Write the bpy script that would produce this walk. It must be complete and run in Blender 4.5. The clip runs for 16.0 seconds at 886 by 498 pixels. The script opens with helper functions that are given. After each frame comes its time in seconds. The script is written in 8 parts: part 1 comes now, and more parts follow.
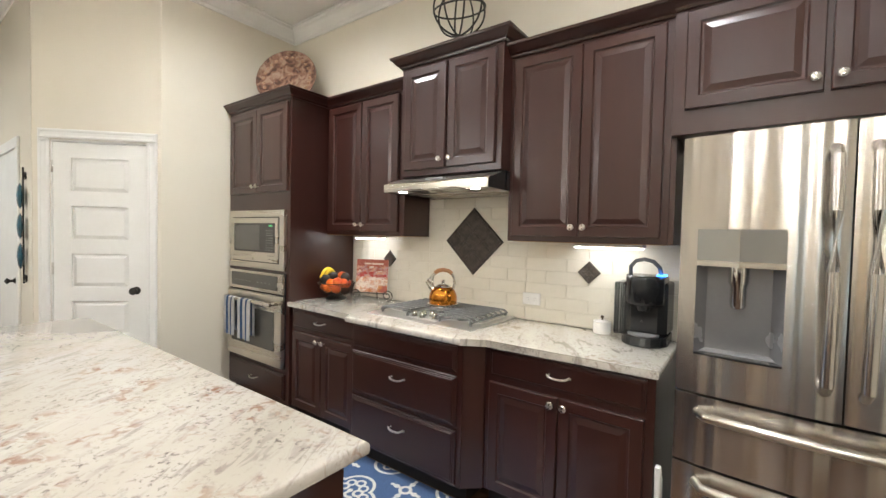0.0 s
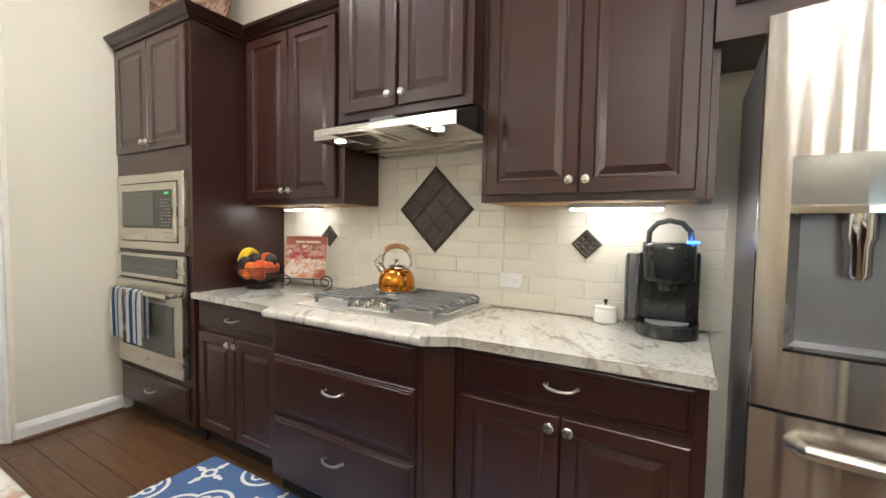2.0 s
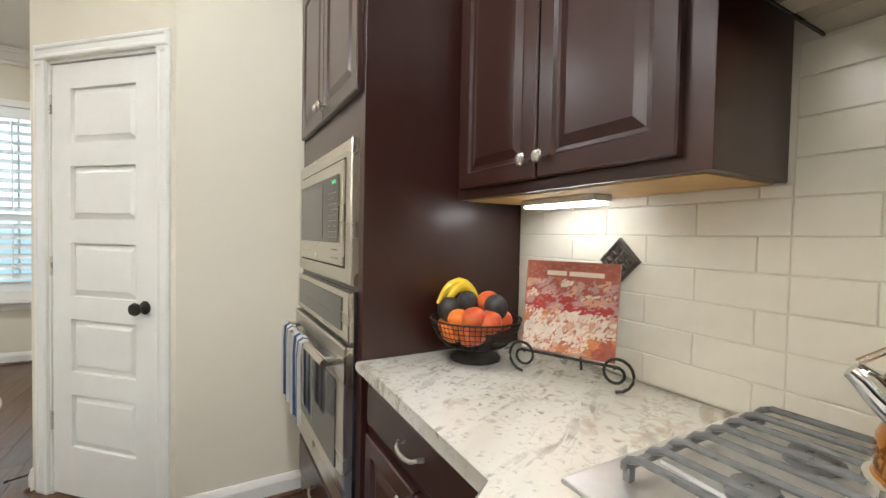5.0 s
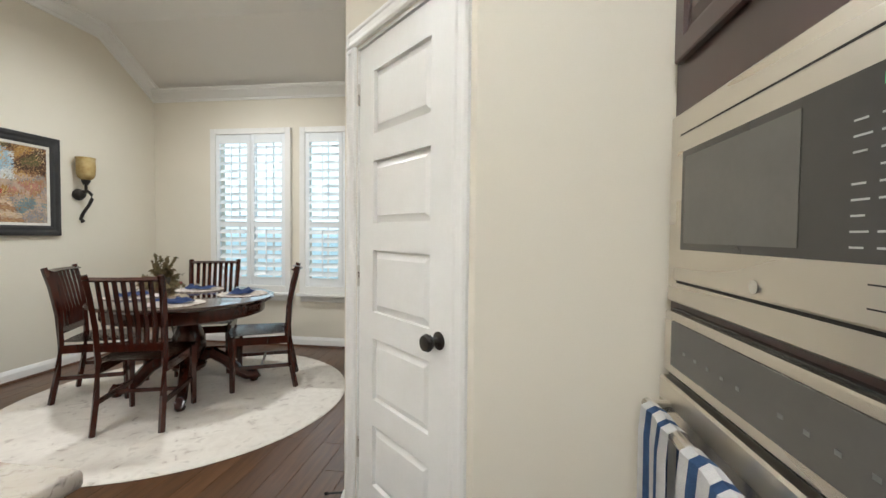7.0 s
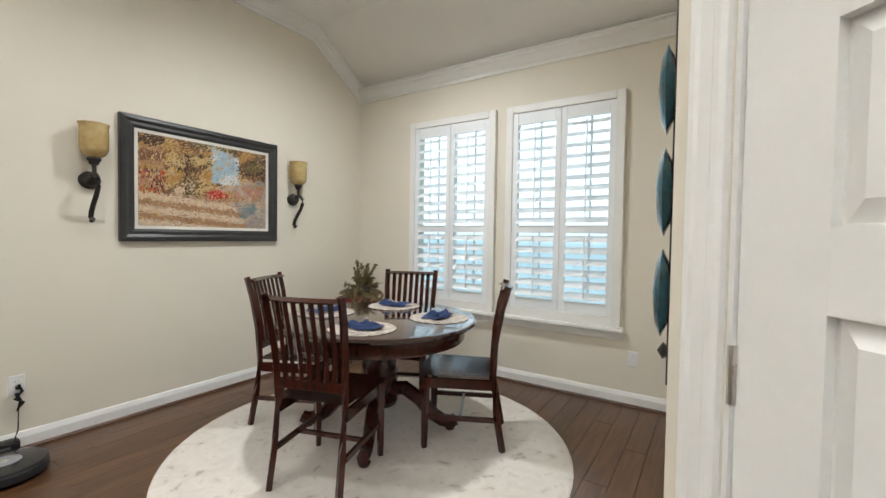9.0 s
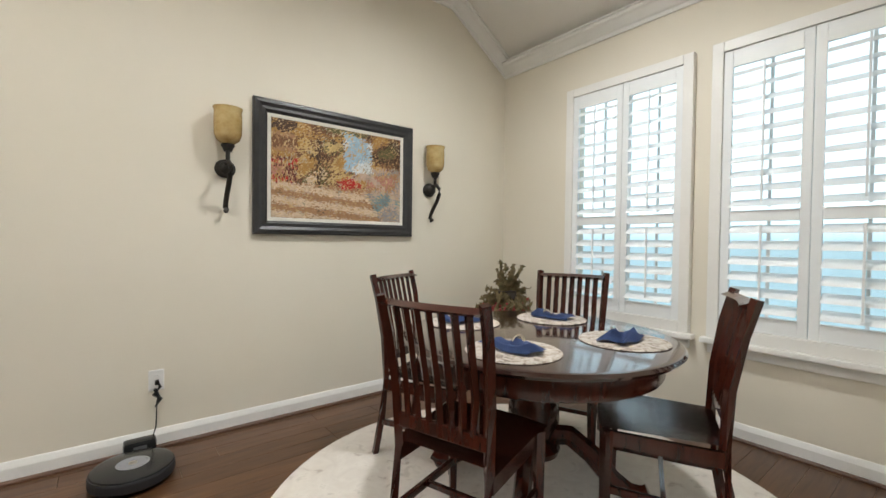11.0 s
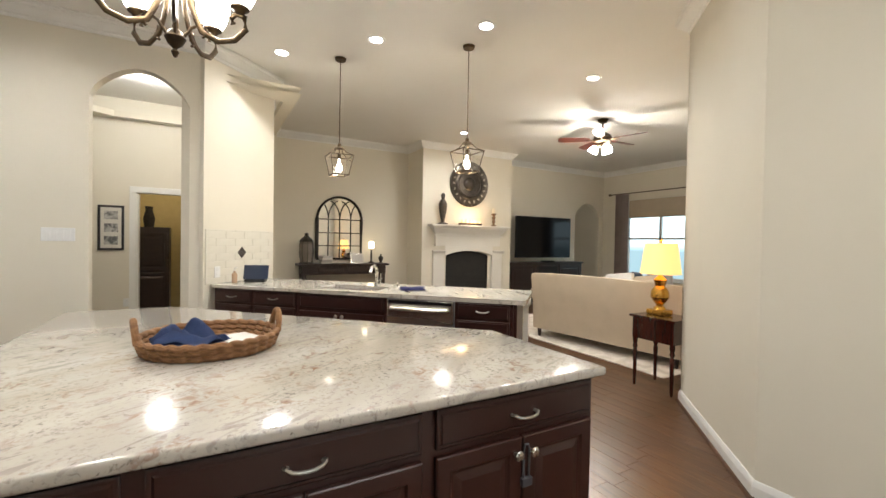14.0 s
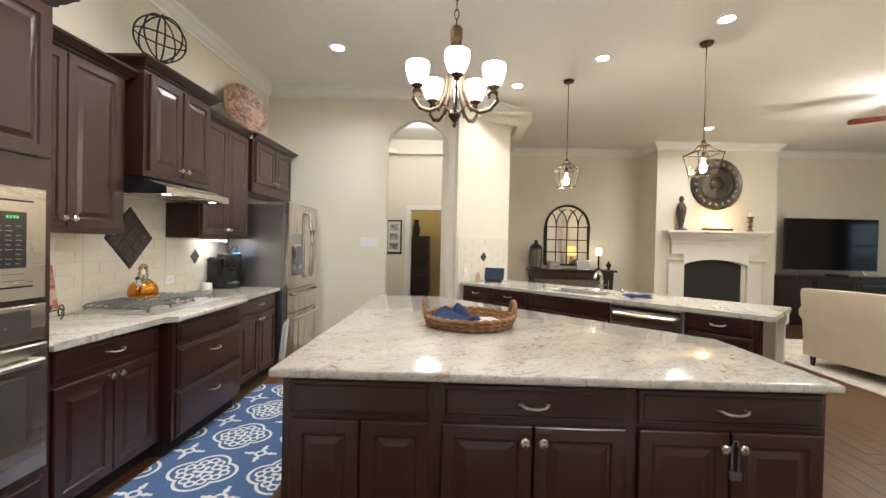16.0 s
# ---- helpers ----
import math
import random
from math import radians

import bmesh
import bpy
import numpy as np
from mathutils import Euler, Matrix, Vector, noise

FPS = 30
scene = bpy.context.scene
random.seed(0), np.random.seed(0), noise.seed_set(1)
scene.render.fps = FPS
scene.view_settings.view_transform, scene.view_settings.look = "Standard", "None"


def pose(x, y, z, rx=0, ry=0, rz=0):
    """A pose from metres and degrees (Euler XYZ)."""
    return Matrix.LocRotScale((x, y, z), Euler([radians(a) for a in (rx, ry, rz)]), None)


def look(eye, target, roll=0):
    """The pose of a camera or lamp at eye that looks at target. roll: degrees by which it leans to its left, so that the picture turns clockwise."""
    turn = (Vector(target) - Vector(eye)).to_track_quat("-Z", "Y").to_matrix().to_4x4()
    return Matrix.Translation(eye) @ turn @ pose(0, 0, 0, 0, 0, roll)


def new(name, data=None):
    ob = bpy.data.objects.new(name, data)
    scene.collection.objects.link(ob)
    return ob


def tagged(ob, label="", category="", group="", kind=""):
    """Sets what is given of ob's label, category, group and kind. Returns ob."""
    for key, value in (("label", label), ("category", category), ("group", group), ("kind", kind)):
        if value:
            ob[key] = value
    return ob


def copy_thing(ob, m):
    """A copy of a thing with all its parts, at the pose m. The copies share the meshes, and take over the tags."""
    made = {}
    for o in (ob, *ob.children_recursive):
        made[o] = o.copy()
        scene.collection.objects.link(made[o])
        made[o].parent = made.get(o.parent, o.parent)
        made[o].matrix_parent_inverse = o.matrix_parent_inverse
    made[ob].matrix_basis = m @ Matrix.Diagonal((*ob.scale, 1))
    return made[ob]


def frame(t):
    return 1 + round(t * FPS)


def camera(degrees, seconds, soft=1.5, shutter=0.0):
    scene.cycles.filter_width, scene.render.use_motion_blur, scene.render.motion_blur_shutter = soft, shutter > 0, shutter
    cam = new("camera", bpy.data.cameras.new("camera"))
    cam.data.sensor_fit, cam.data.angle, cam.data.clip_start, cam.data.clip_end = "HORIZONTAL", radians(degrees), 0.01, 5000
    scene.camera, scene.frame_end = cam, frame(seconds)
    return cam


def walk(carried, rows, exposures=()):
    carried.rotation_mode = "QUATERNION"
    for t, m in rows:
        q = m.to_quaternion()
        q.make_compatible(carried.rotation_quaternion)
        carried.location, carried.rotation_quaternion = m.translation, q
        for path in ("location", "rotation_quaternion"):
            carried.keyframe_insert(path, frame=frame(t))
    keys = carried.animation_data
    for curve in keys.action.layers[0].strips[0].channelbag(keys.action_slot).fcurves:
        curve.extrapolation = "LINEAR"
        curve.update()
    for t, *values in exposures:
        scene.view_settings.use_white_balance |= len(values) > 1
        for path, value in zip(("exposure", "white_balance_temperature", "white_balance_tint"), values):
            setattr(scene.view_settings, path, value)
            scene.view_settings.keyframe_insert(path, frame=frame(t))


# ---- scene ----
cam = camera(93.2, 16.0)
METRES, EYE, TILT, LEAN, TURN = 8.0, 1.5, 0.0, 0.0, 36.0
PATH = [
    (0, (-0.398, 0.64, 1.411), (-1.585, 2.248, 1.347), 1.3),
    (0.5, (-0.421, 0.614, 1.351), (-1.439, 2.334, 1.279), 1.2),
    (1, (-0.46, 0.733, 1.277), (-1.388, 2.503, 1.2), 1.2),
    (1.5, (-0.557, 0.958, 1.269), (-1.489, 2.726, 1.18), 1.1),
    (2, (-0.75, 1.16, 1.28), (-1.768, 2.879, 1.178), 0.9),
    (2.5, (-0.975, 1.441, 1.301), (-2.147, 3.058, 1.188), 0.6),
    (3, (-1.158, 1.699, 1.311), (-2.476, 3.199, 1.199), 0.3),
    (3.2, (-1.234, 1.77, 1.311), (-2.594, 3.233, 1.198), 0.1),
    (5.3, (-2.073, 2.058, 1.271), (-3.884, 2.905, 1.216), 1.2),
    (5.5, (-2.169, 2.054, 1.275), (-4.027, 2.79, 1.217), 1.1),
    (6, (-2.424, 2.032, 1.292), (-4.378, 2.456, 1.23), 0.9),
    (6.5, (-2.651, 2.036, 1.274), (-4.649, 2.116, 1.209), 0.7),
    (7, (-2.864, 2.015, 1.276), (-4.845, 1.749, 1.21), 0.6),
    (7.5, (-3.065, 1.875, 1.281), (-4.977, 1.293, 1.215), 0.5),
    (8, (-3.296, 1.705, 1.301), (-5.113, 0.871, 1.236), 0.6),
    (8.2, (-3.413, 1.647, 1.316), (-5.192, 0.735, 1.251), 0.7),
    (10.3, (-4.245, 1.003, 1.227), (-5.76, -0.301, 1.182), 0.8),
    (10.5, (-4.284, 0.959, 1.213), (-5.742, -0.408, 1.17), 0.8),
    (11, (-4.316, 0.85, 1.204), (-5.554, -0.72, 1.165), 0.7),
    (11.5, (-4.254, 0.668, 1.254), (-5.122, -1.133, 1.206), 0.8),
    (12, (-4.262, 0.448, 1.266), (-4.568, -1.529, 1.253), 1.1),
    (12.3, (-4.319, 0.395, 1.281), (-4.139, -1.597, 1.258), 1.1),
    (12.5, (-4.34, 0.392, 1.28), (-3.906, -1.56, 1.266), 1.4),
    (13, (-4.323, 0.399, 1.286), (-3.295, -1.316, 1.268), 1.8),
    (13.5, (-4.432, 0.502, 1.334), (-2.959, -0.851, 1.301), 1.2),
    (14, (-4.548, 0.578, 1.374), (-2.803, -0.397, 1.342), 1.0),
    (14.5, (-4.672, 0.604, 1.398), (-2.777, -0.034, 1.369), 1.1),
    (15, (-4.777, 0.62, 1.377), (-2.809, 0.262, 1.354), 1.3),
    (15.5, (-4.906, 0.667, 1.393), (-2.911, 0.532, 1.364), 1.3),
    (16, (-5.005, 0.674, 1.386), (-3.006, 0.72, 1.361), 1.3),
]
walk(cam, [(t, look(eye, target, roll)) for t, eye, target, roll in PATH], [(0.0, 0.19, 6200, 9), (3.0, 0.19, 6250, 8), (6.0, 0.1, 6050, 7), (8.0, 0.05, 6050, 9), (10.5, 0.05, 6100, 8), (12.0, 0.08, 6500, 10), (14.5, 0.0, 6300, 9), (15.5, 0.06, 6250, 9), (16.0, 0.06, 6250, 9)])

C = 3.36  # ceiling height

# ---- world and lights ----
world = bpy.data.worlds.new("sky")
scene.world = world
world.use_nodes = True
wt = world.node_tree
sky = wt.nodes.new("ShaderNodeTexSky")
sky.sky_type, sky.sun_disc = "NISHITA", False
sky.sun_elevation, sky.sun_rotation = radians(40), radians(200)
wt.links.new(sky.outputs[0], wt.nodes["Background"].inputs[0])
wt.nodes["Background"].inputs[1].default_value = 0.1


def lamp(name, kind, m, power, colour, size=0.1, spot=None):
    d = bpy.data.lights.new(name, kind)
    d.energy, d.color = power, colour
    if kind == "AREA":
        d.shape, d.size = "DISK", size
    else:
        d.shadow_soft_size = size
    if spot:
        d.spot_size, d.spot_blend = radians(spot), 1.0
    ob = new(name, d)
    ob.matrix_world = m
    return ob


WARM = (1.0, 0.985, 0.955)
# first two are unseen cans, added to light the breakfast nook
CANS = [(-4.3, -0.6), (-5.95, -0.5), (-0.74, 1.89), (0.22, -0.08), (-0.575, -0.847), (-1.35, -1.62), (-1.02, -3.4), (1.93, -3.44), (-2.9, 2.0), (-2.6, -1.5)]

# ---- materials ----


def nodes_of(name):
    m = bpy.data.materials.new(name)
    m.use_nodes = True
    nt = m.node_tree
    return m, nt, nt.nodes["Principled BSDF"]


def mat(name, c1, c2=None, scale=8.0, rough=0.5, metal=0.0, bump=0.0, stretch=(1, 1, 1), coat=0.0, rvar=0.08, fine=60.0, spec=0.5):
    """A plain material with colour and roughness that vary at two scales."""
    m, nt, b = nodes_of(name)
    c2 = c2 or tuple(v * 0.88 for v in c1)
    co = nt.nodes.new("ShaderNodeTexCoord")
    mp = nt.nodes.new("ShaderNodeMapping")
    mp.inputs["Scale"].default_value = stretch
    nt.links.new(co.outputs["Object"], mp.inputs[0])
    n1, n2 = nt.nodes.new("ShaderNodeTexNoise"), nt.nodes.new("ShaderNodeTexNoise")
    n1.inputs["Scale"].default_value, n2.inputs["Scale"].default_value = scale, fine
    n1.inputs["Detail"].default_value = 6
    for n in (n1, n2):
        nt.links.new(mp.outputs[0], n.inputs["Vector"])
    add = nt.nodes.new("ShaderNodeMath")
    add.operation = "MULTIPLY_ADD"
    add.inputs[1].default_value = 0.35
    nt.links.new(n2.outputs[0], add.inputs[0])
    nt.links.new(n1.outputs[0], add.inputs[2])
    ramp = nt.nodes.new("ShaderNodeValToRGB")
    ramp.color_ramp.elements[0].position, ramp.color_ramp.elements[1].position = 0.45, 0.9
    ramp.color_ramp.elements[0].color, ramp.color_ramp.elements[1].color = (*c1, 1), (*c2, 1)
    nt.links.new(add.outputs[0], ramp.inputs[0])
    nt.links.new(ramp.outputs[0], b.inputs["Base Color"])
    rr = nt.nodes.new("ShaderNodeMapRange")
    rr.inputs[3].default_value, rr.inputs[4].default_value = max(rough - rvar, 0.02), min(rough + rvar, 1)
    nt.links.new(n1.outputs[0], rr.inputs[0])
    nt.links.new(rr.outputs[0], b.inputs["Roughness"])
    b.inputs["Metallic"].default_value = metal
    b.inputs["Coat Weight"].default_value = coat
    b.inputs["Coat Roughness"].default_value = max(0.12, rough * 0.75)
    b.inputs["Specular IOR Level"].default_value = spec
    if bump:
        bp = nt.nodes.new("ShaderNodeBump")
        bp.inputs["Strength"].default_value, bp.inputs["Distance"].default_value = bump, 0.004
        nt.links.new(add.outputs[0], bp.inputs["Height"])
        nt.links.new(bp.outputs[0], b.inputs["Normal"])
    return m


def glow(name, colour, strength):
    m, nt, b = nodes_of(name)
    b.inputs["Base Color"].default_value = (*colour, 1)
    b.inputs["Emission Color"].default_value = (*colour, 1)
    b.inputs["Emission Strength"].default_value = strength
    return m


def glass(name, colour=(1, 1, 1), rough=0.0, alpha=None):
    m, nt, b = nodes_of(name)
    b.inputs["Base Color"].default_value = (*colour, 1)
    b.inputs["Transmission Weight"].default_value = 1.0
    b.inputs["Roughness"].default_value = rough
    b.inputs["IOR"].default_value = 1.45
    return m


def granite(name, base, dark, rust, vein, fleck=1.0, streak=1.0, fine=1.0):
    """Pale polished granite with drifting grey veins and rusty flecks."""
    m, nt, b = nodes_of(name)
    L = nt.links.new
    co = nt.nodes.new("ShaderNodeTexCoord")
    mp = nt.nodes.new("ShaderNodeMapping")
    turn = nt.nodes.new("ShaderNodeMapping")
    turn.inputs["Rotation"].default_value = (0, 0, radians(vein))
    mp.inputs["Scale"].default_value = (0.55, 2.2, 1)
    L(co.outputs["Object"], turn.inputs[0])
    L(turn.outputs[0], mp.inputs[0])

    def ns(scale, detail, dist, vec):
        n = nt.nodes.new("ShaderNodeTexNoise")
        n.inputs["Scale"].default_value, n.inputs["Detail"].default_value, n.inputs["Distortion"].default_value = scale, detail, dist
        L(vec, n.inputs["Vector"])
        return n.outputs[0]

    def ramp(src, a, z):
        r = nt.nodes.new("ShaderNodeValToRGB")
        r.color_ramp.elements[0].position, r.color_ramp.elements[1].position = a, z
        r.color_ramp.elements[0].color, r.color_ramp.elements[1].color = (0, 0, 0, 1), (1, 1, 1, 1)
        L(src, r.inputs[0])
        return r.outputs[0]

    def mixc(f, a, c):
        x = nt.nodes.new("ShaderNodeMix")
        x.data_type = "RGBA"
        L(f, x.inputs["Factor"])
        if isinstance(a, tuple):
            x.inputs[6].default_value = (*a, 1)
        else:
            L(a, x.inputs[6])
        x.inputs[7].default_value = (*c, 1)
        return x.outputs[2]

    def times(a, c):
        x = nt.nodes.new("ShaderNodeMath")
        x.operation = "MULTIPLY"
        L(a, x.inputs[0])
        L(c, x.inputs[1])
        return x.outputs[0]

    obj = co.outputs["Object"]
    cloud = ramp(ns(1.6, 6, 1.0, mp.outputs[0]), 0.42, 0.66)
    drift = ramp(ns(3.2 * fine, 8, 1.6, mp.outputs[0]), 0.52, 0.66)
    veins = ramp(ns(5.0 * fine, 10, 1.4, mp.outputs[0]), 0.56, 0.625)
    grain = ramp(ns(95.0, 5, 0.3, obj), 0.46, 0.68)
    flecks = ramp(ns(62.0, 6, 0.6, obj), 0.56, 0.70)
    patch = ramp(ns(2.6 * fine, 4, 0.6, obj), 0.40, 0.60)
    rusty = times(ramp(ns(2.3 * fine, 4, 0.6, obj), 0.50, 0.68), ramp(ns(26, 6, 1, obj), 0.50, 0.62))
    def some(a, k):
        x = nt.nodes.new("ShaderNodeMath")
        x.operation = "MULTIPLY"
        L(a, x.inputs[0])
        x.inputs[1].default_value = k
        return x.outputs[0]

    c = mixc(cloud, base, tuple(v * k for v, k in zip(base, (0.86, 0.84, 0.80))))
    c = mixc(times(drift, grain), c, tuple(v * k for v, k in zip(base, (0.62, 0.60, 0.58))))
    c = mixc(some(times(flecks, patch), fleck), c, dark)
    c = mixc(some(times(veins, ramp(ns(9, 5, .6, obj), 0.30, 0.62)), streak), c, tuple(v * 1.35 for v in dark))
    c = mixc(rusty, c, rust)
    L(c, b.inputs["Base Color"])
    b.inputs["Roughness"].default_value = 0.14
    b.inputs["Coat Weight"].default_value = 0.2
    return m


def wood_floor(name):
    m, nt, b = nodes_of(name)
    L = nt.links.new
    co, oi = nt.nodes.new("ShaderNodeTexCoord"), nt.nodes.new("ShaderNodeNewGeometry")
    mp = nt.nodes.new("ShaderNodeMapping")
    mp.inputs["Scale"].default_value = (1.2, 14, 1)
    L(co.outputs["Object"], mp.inputs[0])
    n = nt.nodes.new("ShaderNodeTexNoise")
    n.inputs["Scale"].default_value, n.inputs["Detail"].default_value, n.inputs["Distortion"].default_value = 3.0, 8, 0.8
    n.noise_dimensions = "4D"
    L(mp.outputs[0], n.inputs["Vector"])
    ob, ad = nt.nodes.new("ShaderNodeObjectInfo"), nt.nodes.new("ShaderNodeMath")
    L(oi.outputs["Random Per Island"], ad.inputs[0])
    L(ob.outputs["Random"], ad.inputs[1])
    fr = nt.nodes.new("ShaderNodeMath")
    fr.operation = "FRACT"
    L(ad.outputs[0], fr.inputs[0])
    sc = nt.nodes.new("ShaderNodeMath")
    sc.operation = "MULTIPLY"
    sc.inputs[1].default_value = 40.0
    L(fr.outputs[0], sc.inputs[0])
    L(sc.outputs[0], n.inputs["W"])
    ramp = nt.nodes.new("ShaderNodeValToRGB")
    ramp.color_ramp.elements[0].position, ramp.color_ramp.elements[1].position = 0.3, 0.75
    ramp.color_ramp.elements[0].color, ramp.color_ramp.elements[1].color = (0.052, 0.0235, 0.0100, 1), (0.125, 0.060, 0.026, 1)
    L(n.outputs[0], ramp.inputs[0])
    hs = nt.nodes.new("ShaderNodeHueSaturation")
    mr = nt.nodes.new("ShaderNodeMapRange")
    mr.inputs[3].default_value, mr.inputs[4].default_value = 0.85, 1.15
    L(fr.outputs[0], mr.inputs[0])
    L(mr.outputs[0], hs.inputs["Value"])
    L(ramp.outputs[0], hs.inputs["Color"])
    L(hs.outputs[0], b.inputs["Base Color"])
    b.inputs["Roughness"].default_value = 0.3
    bp = nt.nodes.new("ShaderNodeBump")
    bp.inputs["Strength"].default_value, bp.inputs["Distance"].default_value = 0.25, 0.002
    L(n.outputs[0], bp.inputs["Height"])
    L(bp.outputs[0], b.inputs["Normal"])
    return m


def brushed(name, c, rough=0.22, along=(1, 1, 60), wave=0.1, aniso=0.0):
    m, nt, b = nodes_of(name)
    L = nt.links.new
    co, mp, n = nt.nodes.new("ShaderNodeTexCoord"), nt.nodes.new("ShaderNodeMapping"), nt.nodes.new("ShaderNodeTexNoise")
    mp.inputs["Scale"].default_value = along
    n.inputs["Scale"].default_value, n.inputs["Detail"].default_value = 1.0, 1
    L(co.outputs["Object"], mp.inputs[0])
    L(mp.outputs[0], n.inputs["Vector"])
    mr = nt.nodes.new("ShaderNodeMapRange")
    mr.inputs[3].default_value, mr.inputs[4].default_value = rough - 0.04, rough + 0.05
    L(n.outputs[0], mr.inputs[0])
    L(mr.outputs[0], b.inputs["Roughness"])
    b.inputs["Base Color"].default_value = (*c, 1)
    b.inputs["Metallic"].default_value = 1.0
    if aniso:
        # grain runs level, so reflections smear upright
        up = nt.nodes.new("ShaderNodeCombineXYZ")
        up.inputs[2].default_value = 1.0
        L(up.outputs[0], b.inputs["Tangent"])
        b.inputs["Anisotropic"].default_value = aniso
    bp = nt.nodes.new("ShaderNodeBump")
    bp.inputs["Strength"].default_value, bp.inputs["Distance"].default_value = min(wave, 1.0), 0.006 * max(wave, 1.0)
    L(n.outputs[0], bp.inputs["Height"])
    L(bp.outputs[0], b.inputs["Normal"])
    return m


def patterned(name, ground, line, cell, thick=0.16, rough=0.95):
    """Woven rug: a looped trellis of pale rings and scrolls on a ground colour."""
    m, nt, b = nodes_of(name)
    L = nt.links.new
    co = nt.nodes.new("ShaderNodeTexCoord")

    def mth(op, a, c=None):
        x = nt.nodes.new("ShaderNodeMath")
        x.operation = op
        for i, v in enumerate((a, c)):
            if v is None:
                continue
            if isinstance(v, (int, float)):
                x.inputs[i].default_value = v
            else:
                L(v, x.inputs[i])
        return x.outputs[0]

    sp = nt.nodes.new("ShaderNodeSeparateXYZ")
    L(co.outputs["Object"], sp.inputs[0])
    u = mth("SUBTRACT", mth("FRACT", mth("DIVIDE", sp.outputs[0], cell)), 0.5)
    v = mth("SUBTRACT", mth("FRACT", mth("DIVIDE", sp.outputs[1], cell)), 0.5)
    ua, va = mth("ABSOLUTE", u), mth("ABSOLUTE", v)

    def dist(cx, cy, x=None, y=None):
        dx, dy = mth("SUBTRACT", x or ua, cx), mth("SUBTRACT", y or va, cy)
        return mth("SQRT", mth("ADD", mth("MULTIPLY", dx, dx), mth("MULTIPLY", dy, dy)))

    def band(d, r, w):
        return mth("LESS_THAN", mth("ABSOLUTE", mth("SUBTRACT", d, r)), w)

    def union(*xs):
        out = xs[0]
        for q in xs[1:]:
            out = mth("MAXIMUM", out, q)
        return out

    # four-lobed medallions with scrolls, and small ringed crosses between them
    lobes = mth("MINIMUM", dist(0.19, 0.0), dist(0.0, 0.19))
    ca, cb = mth("SUBTRACT", 0.5, ua), mth("SUBTRACT", 0.5, va)
    arm = union(mth("MULTIPLY", mth("LESS_THAN", cb, 0.020), mth("LESS_THAN", ca, 0.20)), mth("MULTIPLY", mth("LESS_THAN", ca, 0.020), mth("LESS_THAN", cb, 0.20)))
    arm = mth("MULTIPLY", arm, mth("GREATER_THAN", dist(0, 0, ca, cb), 0.06))
    knobs = union(mth("LESS_THAN", dist(0.135, 0, ca, cb), 0.036), mth("LESS_THAN", dist(0, 0.135, ca, cb), 0.036), mth("LESS_THAN", dist(0.20, 0, ca, cb), 0.024), mth("LESS_THAN", dist(0, 0.20, ca, cb), 0.024))
    outline = union(band(lobes, 0.215, 0.019), band(dist(0.215, 0.10), 0.050, 0.015), band(dist(0.10, 0.215), 0.050, 0.015))
    heart = union(mth("MULTIPLY", mth("LESS_THAN", va, 0.020), mth("LESS_THAN", ua, 0.10)), mth("MULTIPLY", mth("LESS_THAN", ua, 0.020), mth("LESS_THAN", va, 0.10)), band(dist(0.115, 0.115), 0.052, 0.017), mth("LESS_THAN", dist(0.10, 0.0), 0.034), mth("LESS_THAN", dist(0.0, 0.10), 0.034))
    sprig = union(band(dist(0.27, 0.0), 0.052, 0.016), band(dist(0.0, 0.27), 0.052, 0.016))
    p = union(outline, heart, sprig, band(dist(0, 0, ca, cb), 0.062, 0.020), arm, knobs)
    n = nt.nodes.new("ShaderNodeTexNoise")
    n.inputs["Scale"].default_value = 160
    L(co.outputs["Object"], n.inputs["Vector"])
    x = nt.nodes.new("ShaderNodeMix")
    x.data_type = "RGBA"
    L(p, x.inputs["Factor"])
    x.inputs[6].default_value, x.inputs[7].default_value = (*ground, 1), (*line, 1)
    y = nt.nodes.new("ShaderNodeMix")
    y.data_type, y.blend_type = "RGBA", "MULTIPLY"
    y.inputs["Factor"].default_value = 0.5
    L(x.outputs[2], y.inputs[6])
    L(n.outputs[0], y.inputs[7])
    L(y.outputs[2], b.inputs["Base Color"])
    b.inputs["Roughness"].default_value = rough
    bp = nt.nodes.new("ShaderNodeBump")
    bp.inputs["Strength"].default_value, bp.inputs["Distance"].default_value = 0.6, 0.003
    L(n.outputs[0], bp.inputs["Height"])
    L(bp.outputs[0], b.inputs["Normal"])
    return m


